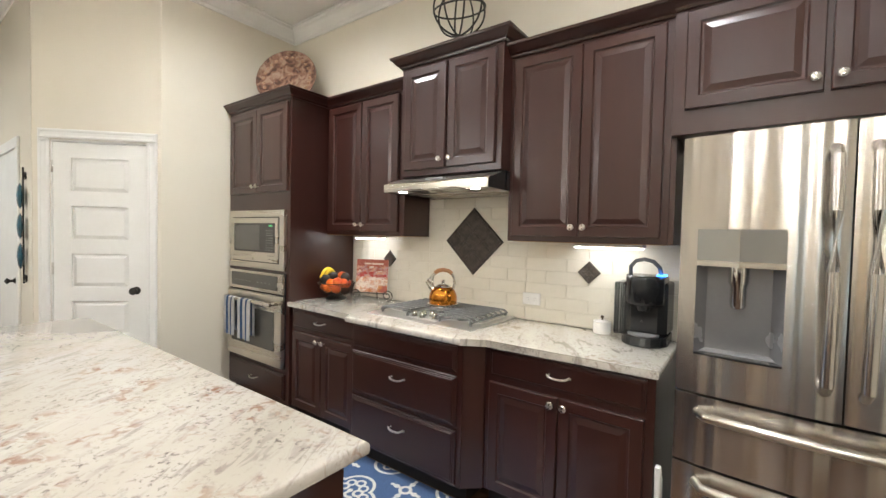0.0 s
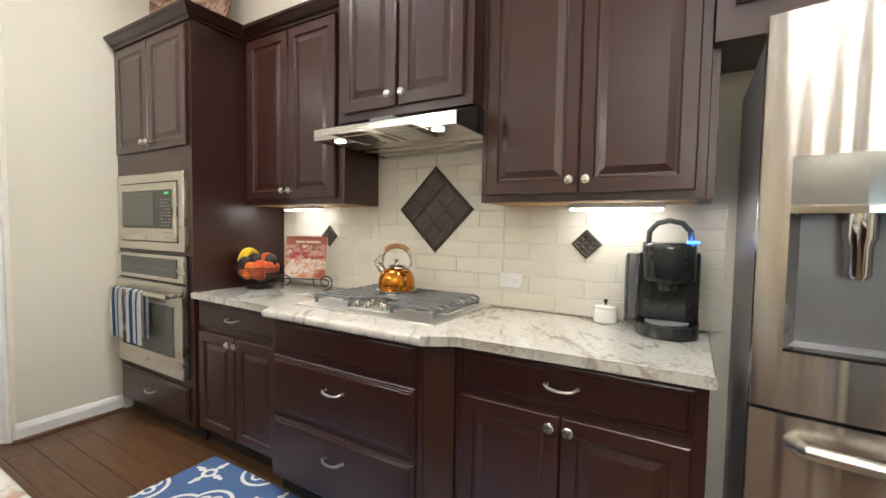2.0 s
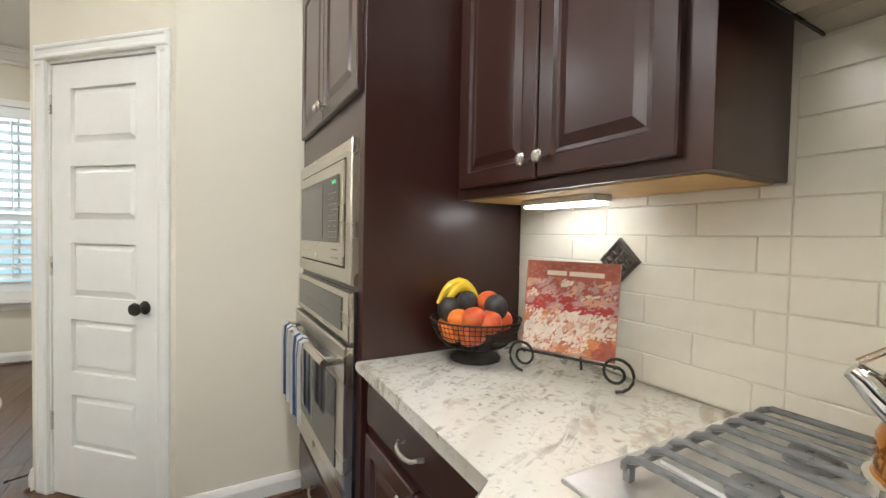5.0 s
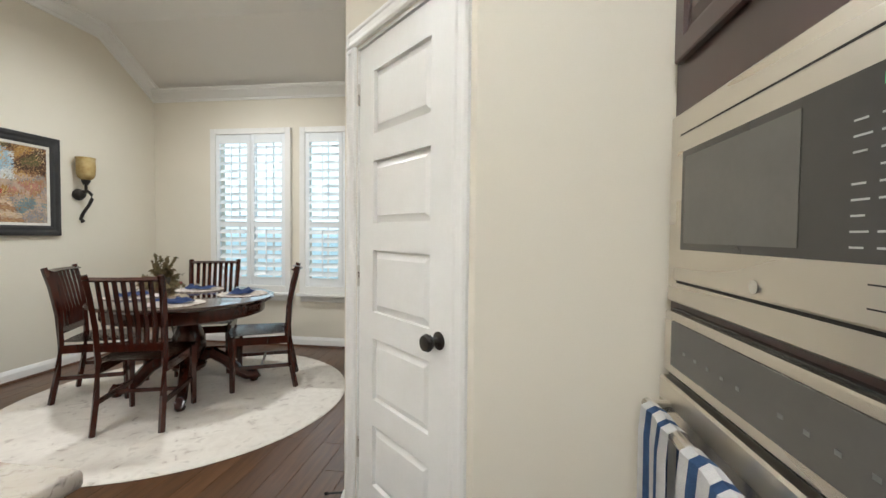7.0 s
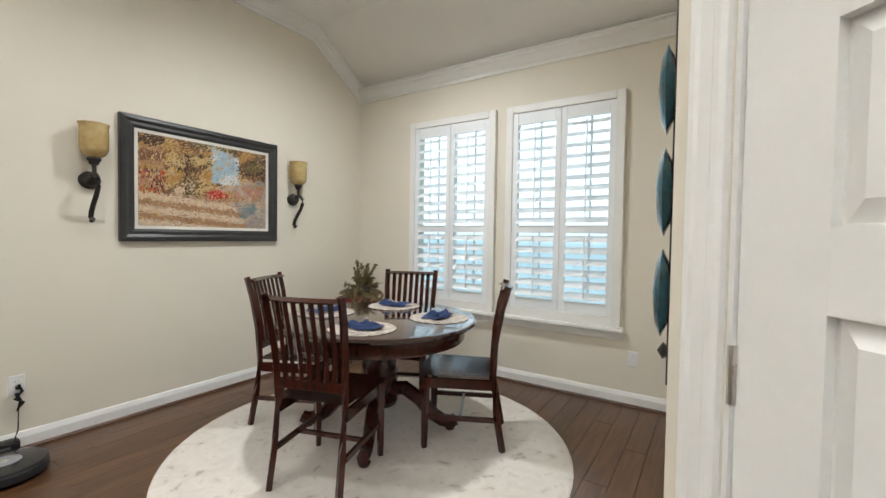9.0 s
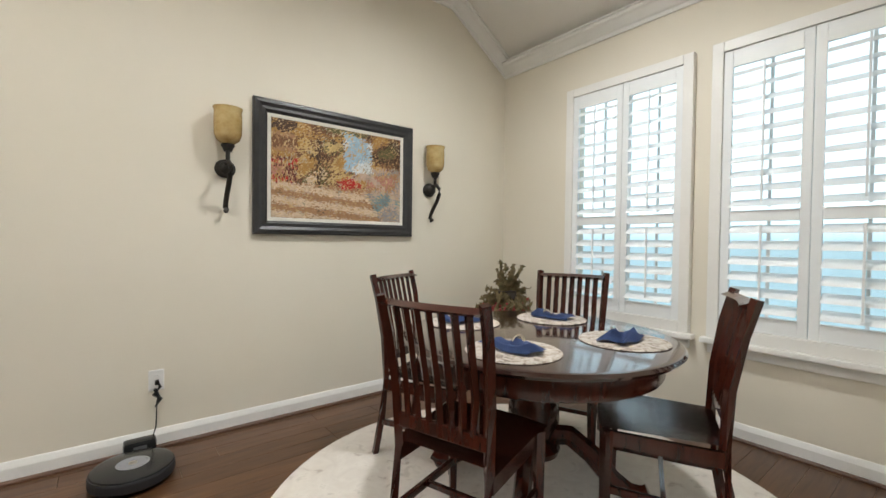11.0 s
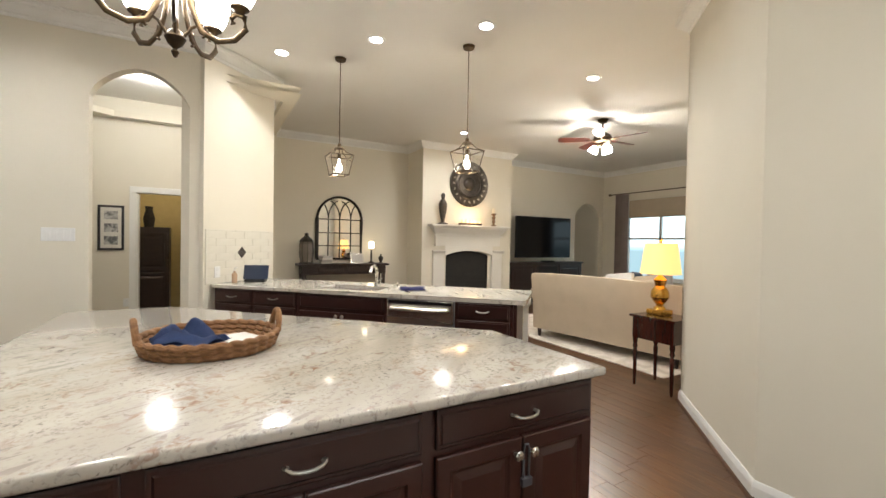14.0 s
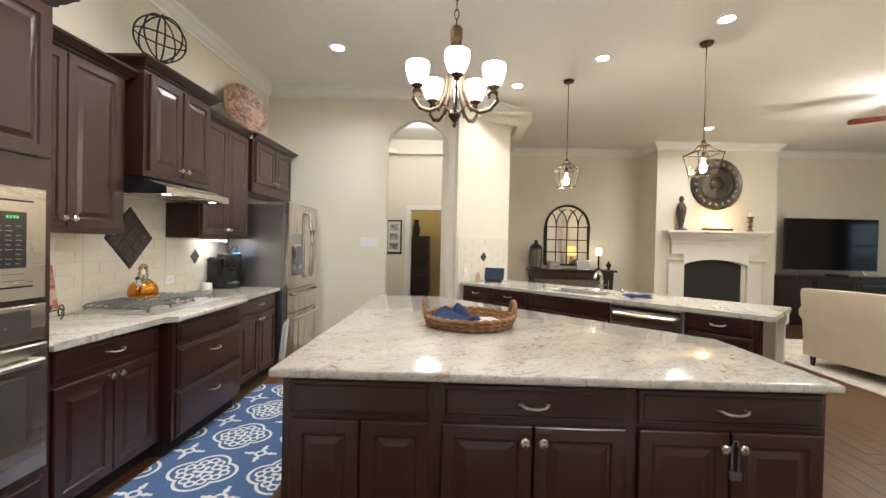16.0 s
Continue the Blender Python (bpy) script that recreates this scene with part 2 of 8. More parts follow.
def blotched(name, stops, scale, rough=0.6, detail=4, bump=0.0, stretch=(1, 1, 1)):
    """Noise through several colours: paintings, covers, faded rugs."""
    m, nt, b = nodes_of(name)
    L = nt.links.new
    co, n, r = nt.nodes.new("ShaderNodeTexCoord"), nt.nodes.new("ShaderNodeTexNoise"), nt.nodes.new("ShaderNodeValToRGB")
    mp = nt.nodes.new("ShaderNodeMapping")
    mp.inputs["Scale"].default_value = stretch
    L(co.outputs["Object"], mp.inputs[0])
    L(mp.outputs[0], n.inputs["Vector"])
    n.inputs["Scale"].default_value, n.inputs["Detail"].default_value, n.inputs["Distortion"].default_value = scale, detail, 0.7
    el = r.color_ramp.elements
    while len(el) < len(stops):
        el.new(0.5)
    for e, (p, c) in zip(el, stops):
        e.position, e.color = p, (*c, 1)
    L(n.outputs[0], r.inputs[0])
    L(r.outputs[0], b.inputs["Base Color"])
    b.inputs["Roughness"].default_value = rough
    if bump:
        bp = nt.nodes.new("ShaderNodeBump")
        bp.inputs["Strength"].default_value, bp.inputs["Distance"].default_value = bump, 0.004
        L(n.outputs[0], bp.inputs["Height"])
        L(bp.outputs[0], b.inputs["Normal"])
    return m


PAINT = mat("cream_wall_paint", (0.73, 0.68, 0.575), (0.70, 0.65, 0.54), 1.5, 0.75, bump=0.08, fine=220)
CEIL = mat("ceiling_paint", (0.80, 0.78, 0.74), (0.77, 0.75, 0.70), 1.2, 0.85, bump=0.08, fine=200)
TRIM = mat("white_trim_paint", (0.80, 0.79, 0.76), (0.76, 0.75, 0.71), 5, 0.38, bump=0.02)
WOOD = mat("espresso_cabinet_wood", (0.041, 0.0121, 0.0086), (0.034, 0.0101, 0.0073), 3, 0.31, stretch=(6, 6, 0.7), coat=0.3, rvar=0.015, spec=0.55)
WOODH = mat("espresso_drawer_wood", (0.033, 0.0098, 0.0070), (0.027, 0.0082, 0.0060), 3, 0.31, stretch=(0.7, 6, 6), coat=0.25, rvar=0.015, spec=0.5)
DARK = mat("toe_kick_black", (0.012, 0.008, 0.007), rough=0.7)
CABIN = mat("cabinet_birch_underside", (0.55, 0.34, 0.13), rough=0.6)
GRAN = granite("pale_veined_granite", (0.61, 0.58, 0.52), (0.20, 0.18, 0.155), (0.34, 0.27, 0.21), 62, 0.8, 0.85, 1.5)
GRANI = granite("pale_flecked_granite", (0.53, 0.49, 0.435), (0.17, 0.145, 0.13), (0.27, 0.15, 0.10), 58, 1.0, 0.55, 2.4)
TILE = mat("cream_ceramic_tile", (0.74, 0.70, 0.61), (0.67, 0.63, 0.53), 3.2, 0.22, bump=0.06, fine=18)
GROUT = mat("pale_grout", (0.72, 0.68, 0.59), rough=0.9, bump=0.2)
BRONZE = mat("embossed_bronze_tile", (0.045, 0.037, 0.033), (0.10, 0.08, 0.065), 26, 0.42, 0.55, bump=1.0, fine=90)
STEEL = brushed("brushed_stainless", (0.67, 0.64, 0.60), 0.22, (11, 11, 0.25), 3.6, 0.7)
TRAYM = mat("cooktop_steel", (0.76, 0.75, 0.73), rough=0.38, metal=1.0, rvar=0.04)
STEELH = brushed("brushed_stainless_flat", (0.66, 0.62, 0.55), 0.27, (0.5, 9, 9), 0.1)
CHROME = mat("polished_chrome", (0.78, 0.77, 0.74), rough=0.09, metal=1.0, rvar=0.03)
NICKEL = mat("satin_nickel", (0.66, 0.63, 0.58), rough=0.28, metal=1.0)
BLACKG = mat("black_glass", (0.012, 0.012, 0.013), rough=0.06, rvar=0.02)
# base lifted to grey-beige, so the colour itself holds a wall reflection
OVGLASS = mat("smoked_glass_with_reflection", (0.085, 0.08, 0.07), rough=0.12, rvar=0.02)
BLACKP = mat("black_plastic", (0.012, 0.012, 0.013), (0.02, 0.02, 0.02), 6, 0.18)
GREYP = mat("grey_plastic", (0.25, 0.25, 0.26), rough=0.4)
IRON = mat("black_wrought_iron", (0.014, 0.012, 0.011), (0.035, 0.028, 0.02), 30, 0.5, 0.4, bump=0.3)
CAST = mat("grey_enamelled_grate", (0.105, 0.105, 0.102), (0.14, 0.14, 0.136), 40, 0.30, 0.0, bump=0.05)
BRZ = mat("antique_bronze", (0.10, 0.065, 0.03), (0.045, 0.03, 0.018), 25, 0.38, 0.8, bump=0.15)
COPPER = mat("amber_copper_enamel", (0.62, 0.25, 0.035), (0.55, 0.20, 0.02), 4, 0.14, 0.9)
MAHOG = mat("mahogany_varnish", (0.052, 0.0115, 0.006), (0.028, 0.0062, 0.004), 4, 0.18, bump=0.03, stretch=(8, 8, 1), coat=0.25, spec=0.4)
MAHOGT = mat("polished_table_top", (0.035, 0.012, 0.009), (0.02, 0.008, 0.006), 4, 0.08, stretch=(1, 8, 1), coat=0.8, rvar=0.03)
WHITE = mat("white_plastic", (0.80, 0.79, 0.77), rough=0.35)
PORC = mat("white_porcelain", (0.82, 0.80, 0.76), rough=0.15)
LINEN = mat("beige_linen", (0.52, 0.43, 0.32), (0.46, 0.38, 0.28), 4, 0.95, bump=0.4, fine=400)
CLOTHW = mat("white_terry", (0.80, 0.79, 0.77), (0.72, 0.71, 0.70), 40, 0.95, bump=0.7, fine=300)
CLOTHB = mat("blue_stripe_terry", (0.06, 0.13, 0.28), (0.05, 0.10, 0.22), 40, 0.95, bump=0.7, fine=300)
NAVY = mat("navy_cotton", (0.035, 0.055, 0.15), (0.05, 0.085, 0.21), 14, 0.9, bump=0.3, fine=250)
PURPLE = mat("purple_dish_cloth", (0.045, 0.04, 0.16), (0.03, 0.03, 0.12), 14, 0.9, bump=0.3, fine=250)
WICKER = mat("woven_seagrass", (0.30, 0.15, 0.06), (0.18, 0.085, 0.035), 30, 0.75, bump=0.8, stretch=(1, 1, 2))
RUGD = blotched("faded_cream_rug", [(0.30, (0.40, 0.35, 0.30)), (0.37, (0.57, 0.52, 0.46)), (0.60, (0.63, 0.585, 0.52)), (0.70, (0.50, 0.455, 0.40))], 11, 0.98, 13, 0.4)
RUGL = blotched("pale_living_rug", [(0.35, (0.5, 0.45, 0.38)), (0.6, (0.68, 0.63, 0.56))], 6, 0.98, 6, 0.4)
RUGK = patterned("blue_medallion_rug", (0.085, 0.155, 0.33), (0.88, 0.87, 0.83), 0.47)
MAT_ = blotched("round_woven_placemat", [(0.35, (0.18, 0.14, 0.11)), (0.5, (0.38, 0.33, 0.28)), (0.7, (0.50, 0.45, 0.39))], 40, 0.95, 6, 0.9)
FRAMEB = mat("black_picture_frame", (0.018, 0.018, 0.02), (0.03, 0.028, 0.026), 20, 0.4, bump=0.15)
LINER = mat("white_frame_liner", (0.70, 0.67, 0.60), rough=0.7)
AMBER = mat("amber_mercury_glass", (0.60, 0.46, 0.22), (0.42, 0.28, 0.10), 14, 0.18, 0.35, bump=0.15)
FLOORM = wood_floor("dark_hardwood")
GOLD = mat("gilded_lamp_base", (0.60, 0.36, 0.07), (0.42, 0.22, 0.04), 12, 0.25, 0.9)
SHADEY = glow("lit_lamp_shade", (0.95, 0.66, 0.24), 1.0)
OPAL = glow("lit_opal_glass", (1.0, 0.95, 0.87), 40.0)
BULB = glow("lit_bulb", (1.0, 0.90, 0.74), 80.0)
CANL = glow("recessed_lamp_lens", (1.0, 0.95, 0.88), 20.0)
TUBE = glow("under_cabinet_tube", (1.0, 0.99, 0.96), 15.0)
HOODL = glow("hood_lamp_lens", (1.0, 0.95, 0.88), 12.0)
CLEAR = glass("clear_glass")
MIRROR = mat("mirror_silver", (0.82, 0.80, 0.76), rough=0.02, metal=1.0, rvar=0.01)
LEAF = mat("dry_green_leaves", (0.11, 0.10, 0.040), (0.28, 0.20, 0.10), 16, 0.75)
BERRY = mat("dark_red_berries", (0.36, 0.035, 0.035), (0.18, 0.015, 0.02), 30, 0.5)
STONEW = mat("white_mantel_paint", (0.78, 0.75, 0.69), (0.74, 0.70, 0.63), 3, 0.45)
BLACKM = mat("firebox_black", (0.010, 0.009, 0.008), (0.02, 0.018, 0.016), 12, 0.75)
DISTW = mat("dark_stained_furniture", (0.030, 0.015, 0.010), (0.018, 0.010, 0.008), 6, 0.4, stretch=(1, 6, 6), bump=0.05)
CURT = mat("mauve_curtain", (0.50, 0.41, 0.38), (0.42, 0.34, 0.31), 6, 0.95, bump=0.2, fine=300)
WAX = glow("candle_wax", (0.95, 0.72, 0.42), 0.7)
BLUEL = glow("blue_display", (0.05, 0.25, 1.0), 6.0)
GREENL = glow("green_clock_digits", (0.1, 0.8, 0.25), 0.2)
SCREEN = mat("television_screen", (0.005, 0.005, 0.006), rough=0.10, rvar=0.02, spec=0.25)
LOUV = mat("white_louvre_paint", (0.82, 0.84, 0.84), (0.78, 0.80, 0.80), 5, 0.4)

# ---- mesh helpers ----


def part(name, bm, material, parent=None, label="", smooth=False):
    me = bpy.data.meshes.new(name)
    bmesh.ops.recalc_face_normals(bm, faces=bm.faces)
    if smooth:
        for f in bm.faces:
            f.smooth = True
        for e in bm.edges:
            if len(e.link_faces) == 2 and e.calc_face_angle() > 0.6:
                e.smooth = False
    bm.to_mesh(me)
    bm.free()
    me.materials.append(material)
    ob = new(name, me)
    if parent is not None:
        ob.parent = parent
    if label:
        tagged(ob, label)
    return ob


def thing(name, m, label, category, group="", kind=""):
    ob = new(name)
    ob.empty_display_size = 0.05
    ob.matrix_world = m
    return tagged(ob, label, category, group, kind)


def alone(name, bm, material, m, label, category, group="", kind="", smooth=False):
    ob = part(name, bm, material, None, "", smooth)
    ob.matrix_world = m
    return tagged(ob, label, category, group, kind)


def box(x0, y0, z0, x1, y1, z1, bevel=0.0, bm=None, m=None):
    bm = bm or bmesh.new()
    g = bmesh.ops.create_cube(bm, size=1)
    vs = g["verts"]
    bmesh.ops.scale(bm, vec=(abs(x1 - x0), abs(y1 - y0), abs(z1 - z0)), verts=vs)
    bmesh.ops.translate(bm, vec=((x0 + x1) / 2, (y0 + y1) / 2, (z0 + z1) / 2), verts=vs)
    if m is not None:
        bmesh.ops.transform(bm, matrix=m, verts=vs)
    if bevel:
        es = {e for v in vs for e in v.link_edges}
        bmesh.ops.bevel(bm, geom=list(es), offset=bevel, segments=2, profile=0.6, affect="EDGES")
    return bm


def lathe(profile, seg=28, bm=None, at=(0, 0, 0)):
    """Turned shape from (radius, z) pairs."""
    bm = bm or bmesh.new()
    rings = []
    for r, z in profile:
        if r < 1e-5:
            rings.append([bm.verts.new((at[0], at[1], at[2] + z))])
        else:
            rings.append([bm.verts.new((at[0] + r * math.cos(6.28318531 * i / seg), at[1] + r * math.sin(6.28318531 * i / seg), at[2] + z)) for i in range(seg)])
    for a, c in zip(rings, rings[1:]):
        for i in range(seg):
            j = (i + 1) % seg
            if len(a) == 1 and len(c) == 1:
                continue
            if len(a) == 1:
                bm.faces.new((a[0], c[i], c[j]))
            elif len(c) == 1:
                bm.faces.new((a[i], a[j], c[0]))
            else:
                bm.faces.new((a[i], a[j], c[j], c[i]))
    for r in (rings[0], rings[-1]):
        if len(r) > 1:
            bm.faces.new(r)
    return bm


def tube(points, r, seg=8, bm=None, r2=None, flat=1.0):
    """A rod along points; r2 is the radius at the far end."""
    bm = bm or bmesh.new()
    pts = [Vector(p) for p in points]
    rings = []
    n = len(pts)
    up = Vector((0, 0, 1))
    for i, p in enumerate(pts):
        d = (pts[min(i + 1, n - 1)] - pts[max(i - 1, 0)]).normalized()
        s = d.cross(up)
        if s.length < 0.05:
            s = d.cross(Vector((0, 1, 0)))
        s.normalize()
        t = d.cross(s).normalized()
        k = r if r2 is None else r + (r2 - r) * i / max(n - 1, 1)
        rings.append([bm.verts.new(p + k * (math.cos(6.28318531 * j / seg) * s + flat * math.sin(6.28318531 * j / seg) * t)) for j in range(seg)])
    for a, c in zip(rings, rings[1:]):
        for j in range(seg):
            q = (j + 1) % seg
            bm.faces.new((a[j], a[q], c[q], c[j]))
    bm.faces.new(rings[0])
    bm.faces.new(rings[-1])
    return bm


def prism(poly, z0, z1, bm=None, bevel=0.0):
    bm = bm or bmesh.new()
    lo = [bm.verts.new((x, y, z0)) for x, y in poly]
    hi = [bm.verts.new((x, y, z1)) for x, y in poly]
    n = len(poly)
    fs = [bm.faces.new(lo), bm.faces.new(hi)]
    for i in range(n):
        fs.append(bm.faces.new((lo[i], lo[(i + 1) % n], hi[(i + 1) % n], hi[i])))
    if bevel:
        es = {e for f in fs[:2] for e in f.edges}
        bmesh.ops.bevel(bm, geom=list(es), offset=bevel, segments=3, profile=0.5, affect="EDGES")
    return bm


def arc(cx, cy, r, a0, a1, n):
    return [(cx + r * math.cos(radians(a0 + (a1 - a0) * i / n)), cy + r * math.sin(radians(a0 + (a1 - a0) * i / n))) for i in range(n + 1)]


def panel(w, h, steps, x0=0.0, z0=0.0, bm=None):
    """A board in the xz plane that faces -y, from loops of (inset, y): raised or sunk fields."""
    bm = bm or bmesh.new()
    rings = []
    for i, y in steps:
        rings.append([bm.verts.new(v) for v in ((x0 + i, y, z0 + i), (x0 + w - i, y, z0 + i), (x0 + w - i, y, z0 + h - i), (x0 + i, y, z0 + h - i))])
    bm.faces.new(rings[0])
    for a, c in zip(rings, rings[1:]):
        for j in range(4):
            q = (j + 1) % 4
            bm.faces.new((a[j], a[q], c[q], c[j]))
    bm.faces.new(rings[-1])
    return bm


DOOR = [(0, 0), (0, -0.016), (0.004, -0.020), (0.050, -0.020), (0.056, -0.012), (0.066, -0.011), (0.092, -0.018), (0.094, -0.018)]
DRAWER = [(0, 0), (0, -0.012), (0.004, -0.014), (0.012, -0.014), (0.018, -0.020), (0.022, -0.020)]
RIBBED = [(0, 0), (0, -0.008), (0.005, -0.011), (0.010, -0.011), (0.013, -0.015), (0.018, -0.015), (0.021, -0.019), (0.03, -0.020)]


def extrude_path(profile, path, bm=None, closed=False):
    """A moulding: profile of (out, z) swept along plan points; out is to the left of the walk."""
    bm = bm or bmesh.new()
    pts = [Vector((x, y)) for x, y in path]
    n = len(pts)
    rings = []
    for i, p in enumerate(pts):
        a = pts[i] - pts[i - 1] if (i or closed) else None
        c = pts[(i + 1) % n] - pts[i] if (i < n - 1 or closed) else None
        na = Vector((-a.y, a.x)).normalized() if a else None
        nc = Vector((-c.y, c.x)).normalized() if c else None
        if na and nc:
            v = (na + nc).normalized()
            v = v / max(v.dot(na), 0.35)
        else:
            v = na or nc
        rings.append([bm.verts.new((p.x + v.x * o, p.y + v.y * o, z)) for o, z in profile])
    k = len(profile)
    for a, c in zip(rings, rings[1:] + (rings[:1] if closed else [])):
        for j in range(k):
            q = (j + 1) % k
            bm.faces.new((a[j], a[q], c[q], c[j]))
    if not closed:
        bm.faces.new(rings[0])
        bm.faces.new(rings[-1])
    return bm


def turned(p0, p1):
    """Pose with x along p0 to p1 and z up, at p0."""
    return pose(p0[0], p0[1], 0, 0, 0, math.degrees(math.atan2(p1[1] - p0[1], p1[0] - p0[0])))


def wall(name, p0, p1, label, z1=None, thick=0.14, holes=(), material=None, z0=0.0):
    """A wall from p0 to p1, room on its right; holes: (s0, s1, z0, z1, rise of the arch)."""
    z1 = z1 or C
    length = math.hypot(p1[0] - p0[0], p1[1] - p0[1])
    bm = bmesh.new()
    s = 0.0
    for a, c, lo, hi, rise in sorted(holes):
        box(s, 0, z0, a, thick, z1, bm=bm)
        if lo > z0:
            box(a, 0, z0, c, thick, lo, bm=bm)
        if rise:
            n = 20
            top = [(a + (c - a) * i / n, hi + rise * math.sin(math.pi * i / n) ** 0.7) for i in range(n + 1)]
            f = [bm.verts.new((x, 0, z)) for x, z in top]
            b = [bm.verts.new((x, thick, z)) for x, z in top]
            ft = [bm.verts.new((x, 0, z1)) for x, z in top]
            bt = [bm.verts.new((x, thick, z1)) for x, z in top]
            for i in range(n):
                bm.faces.new((f[i], f[i + 1], ft[i + 1], ft[i]))
                bm.faces.new((b[i], b[i + 1], bt[i + 1], bt[i]))
                bm.faces.new((f[i], f[i + 1], b[i + 1], b[i]))
        else:
            box(a, 0, hi, c, thick, z1, bm=bm)
        s = c
    box(s, 0, z0, length, thick, z1, bm=bm)
    return alone(name, bm, material or PAINT, turned(p0, p1), label, "wall", kind="structure")

# ---- the large structure ----
alone("floor", box(-7.6, -9.2, -0.06, 5.2, 3.3, -0.012), DARK, Matrix(), "dark subfloor under the hardwood planks", "floor", kind="structure")
wall("wall_north", (-4.25, 3.10), (0.40, 3.10), "cream painted kitchen wall behind the cabinets")
wall("wall_east", (0.40, 3.24), (0.40, 0.62), "cream painted wall with an arched opening", holes=[(1.695, 2.485, 0, 2.68, 0.30)])
wall("wall_column", (0.36, 0.63), (1.06, -0.12), "cream painted column wall at the end of the sink counter", thick=0.30)
wall("wall_hall_south", (1.20, 0.0), (3.74, -0.5), "cream wall between hall and living room")
wall("wall_mirror", (3.60, -0.4), (3.60, -3.1), "cream living room wall behind the arched mirror")
wall("wall_chimney_side", (3.60, -3.1), (3.04, -3.1), "cream side of the chimney breast")
wall("wall_chimney", (2.90, -3.1), (2.90, -5.3), "cream chimney breast above the fireplace", holes=[(0.55, 1.60, 0.0, 1.10, 0.10)])
wall("wall_chimney_return", (3.04, -5.3), (3.60, -5.3), "cream side of the chimney breast")
wall("wall_television", (3.45, -5.44), (3.45, -9.1), "cream living room wall with an arched doorway", holes=[(2.44, 3.36, 0, 2.15, 0.33)])
wall("wall_south", (3.45, -8.96), (-2.7, -8.96), "cream living room wall with a curtained window", holes=[(0.75, 2.6, 0.55, 2.55, 0)])
wall("wall_west_living", (-2.7, -8.96), (-2.7, -3.41), "cream living room side wall")
wall("wall_corner_return", (-2.7, -3.41), (-2.365, -3.075), "cream end of the angled wall", thick=0.1)
wall("wall_angled", (-2.365, -3.075), (-3.41, -2.03), "cream angled wall beside the breakfast nook", thick=0.12)
wall("wall_painting", (-3.41, -2.03), (-7.48, -2.03), "cream nook wall with painting and sconces")
wall("wall_window", (-7.34, -2.17), (-7.34, 1.47), "cream nook wall with two shuttered windows", holes=[(0.945, 1.80, 0.67, 2.40, 0), (2.03, 2.905, 0.67, 2.40, 0)])
wall("wall_nook_north", (-7.48, 1.33), (-4.70, 1.33), "cream nook wall beside the pantry")
PD = math.hypot(0.60, 0.62)
wall("wall_pantry_door", (-4.668, 1.329), (-4.063, 1.947), "cream angled wall round the pantry door", thick=0.10, holes=[(0.115, 0.765, 0, 2.060, 0)])
wall("wall_pantry_side", (-4.063, 1.947), (-4.063, 3.24), "cream wall between pantry door and ovens", thick=0.10)
# pantry, hall and the rooms seen through openings
wall("wall_pantry_back", (-5.5, 2.9), (-4.2, 2.95), "cream pantry back wall")
wall("wall_hall_back", (3.00, 2.9), (3.00, -0.4), "cream hall wall with a cased doorway", holes=[(1.40, 2.10, 0, 2.02, 0)])
wall("wall_hall_north", (0.54, 2.7), (3.1, 2.7), "cream hall side wall")
wall("wall_study_back", (4.9, 2.9), (4.9, -0.4), "yellow wall of the room beyond the hall", material=mat("yellow_wall_paint", (0.52, 0.41, 0.19), rough=0.8))
wall("wall_study_north", (3.14, 2.3), (4.9, 2.3), "cream wall of the room beyond the hall")
wall("wall_study_south", (4.9, 0.3), (3.14, 0.3), "cream wall of the room beyond the hall")
wall("wall_passage_back", (5.0, -7.0), (5.0, -9.1), "cream passage wall beyond the arch")
wall("wall_passage_north", (3.6, -7.2), (5.0, -7.2), "cream passage side wall")
wall("wall_passage_south", (5.0, -8.96), (3.6, -8.96), "cream passage side wall")
alone("ceiling", box(-6.65, -9.2, C, 5.2, 3.3, C + 0.12), CEIL, Matrix(), "pale painted flat ceiling with recessed lights", "ceiling", kind="structure")
bm = bmesh.new()
v = [bm.verts.new(p) for p in ((-7.50, -2.20, 2.818), (-7.50, 1.5, 2.818), (-6.65, 1.5, C), (-6.65, -2.20, C), (-7.50, -2.20, 2.94), (-7.50, 1.5, 2.94), (-6.65, 1.5, C + 0.12), (-6.65, -2.20, C + 0.12))]
for f in ((0, 1, 2, 3), (4, 5, 6, 7), (0, 1, 5, 4), (1, 2, 6, 5), (2, 3, 7, 6), (3, 0, 4, 7)):
    bm.faces.new([v[i] for i in f])
alone("ceiling_slope", bm, CEIL, Matrix(), "pale sloped ceiling over the breakfast nook", "ceiling", kind="structure")
# tray ceiling of the hall
bm = bmesh.new()
octo = [(0.95, -0.2), (2.45, -0.2), (2.85, 0.35), (2.85, 1.75), (2.45, 2.3), (0.95, 2.3), (0.7, 1.75), (0.7, 0.35)]
outer = [(0.54, -0.35), (2.99, -0.35), (2.99, -0.34), (2.99, 2.69), (2.99, 2.7), (0.54, 2.7), (0.54, 2.69), (0.54, -0.34)]
for zz in (3.06, 3.14):
    a = [bm.verts.new((x, y, zz)) for x, y in octo]
    c = [bm.verts.new((x, y, zz)) for x, y in outer]
    for i in range(8):
        bm.faces.new((a[i], a[(i + 1) % 8], c[(i + 1) % 8], c[i]))
    if zz == 3.06:
        low = a
    else:
        for i in range(8):
            bm.faces.new((low[i], low[(i + 1) % 8], a[(i + 1) % 8], a[i]))
alone("trim_hall_soffit", bm, PAINT, Matrix(), "cream octagonal soffit of the hall ceiling", "soffit", kind="structure")

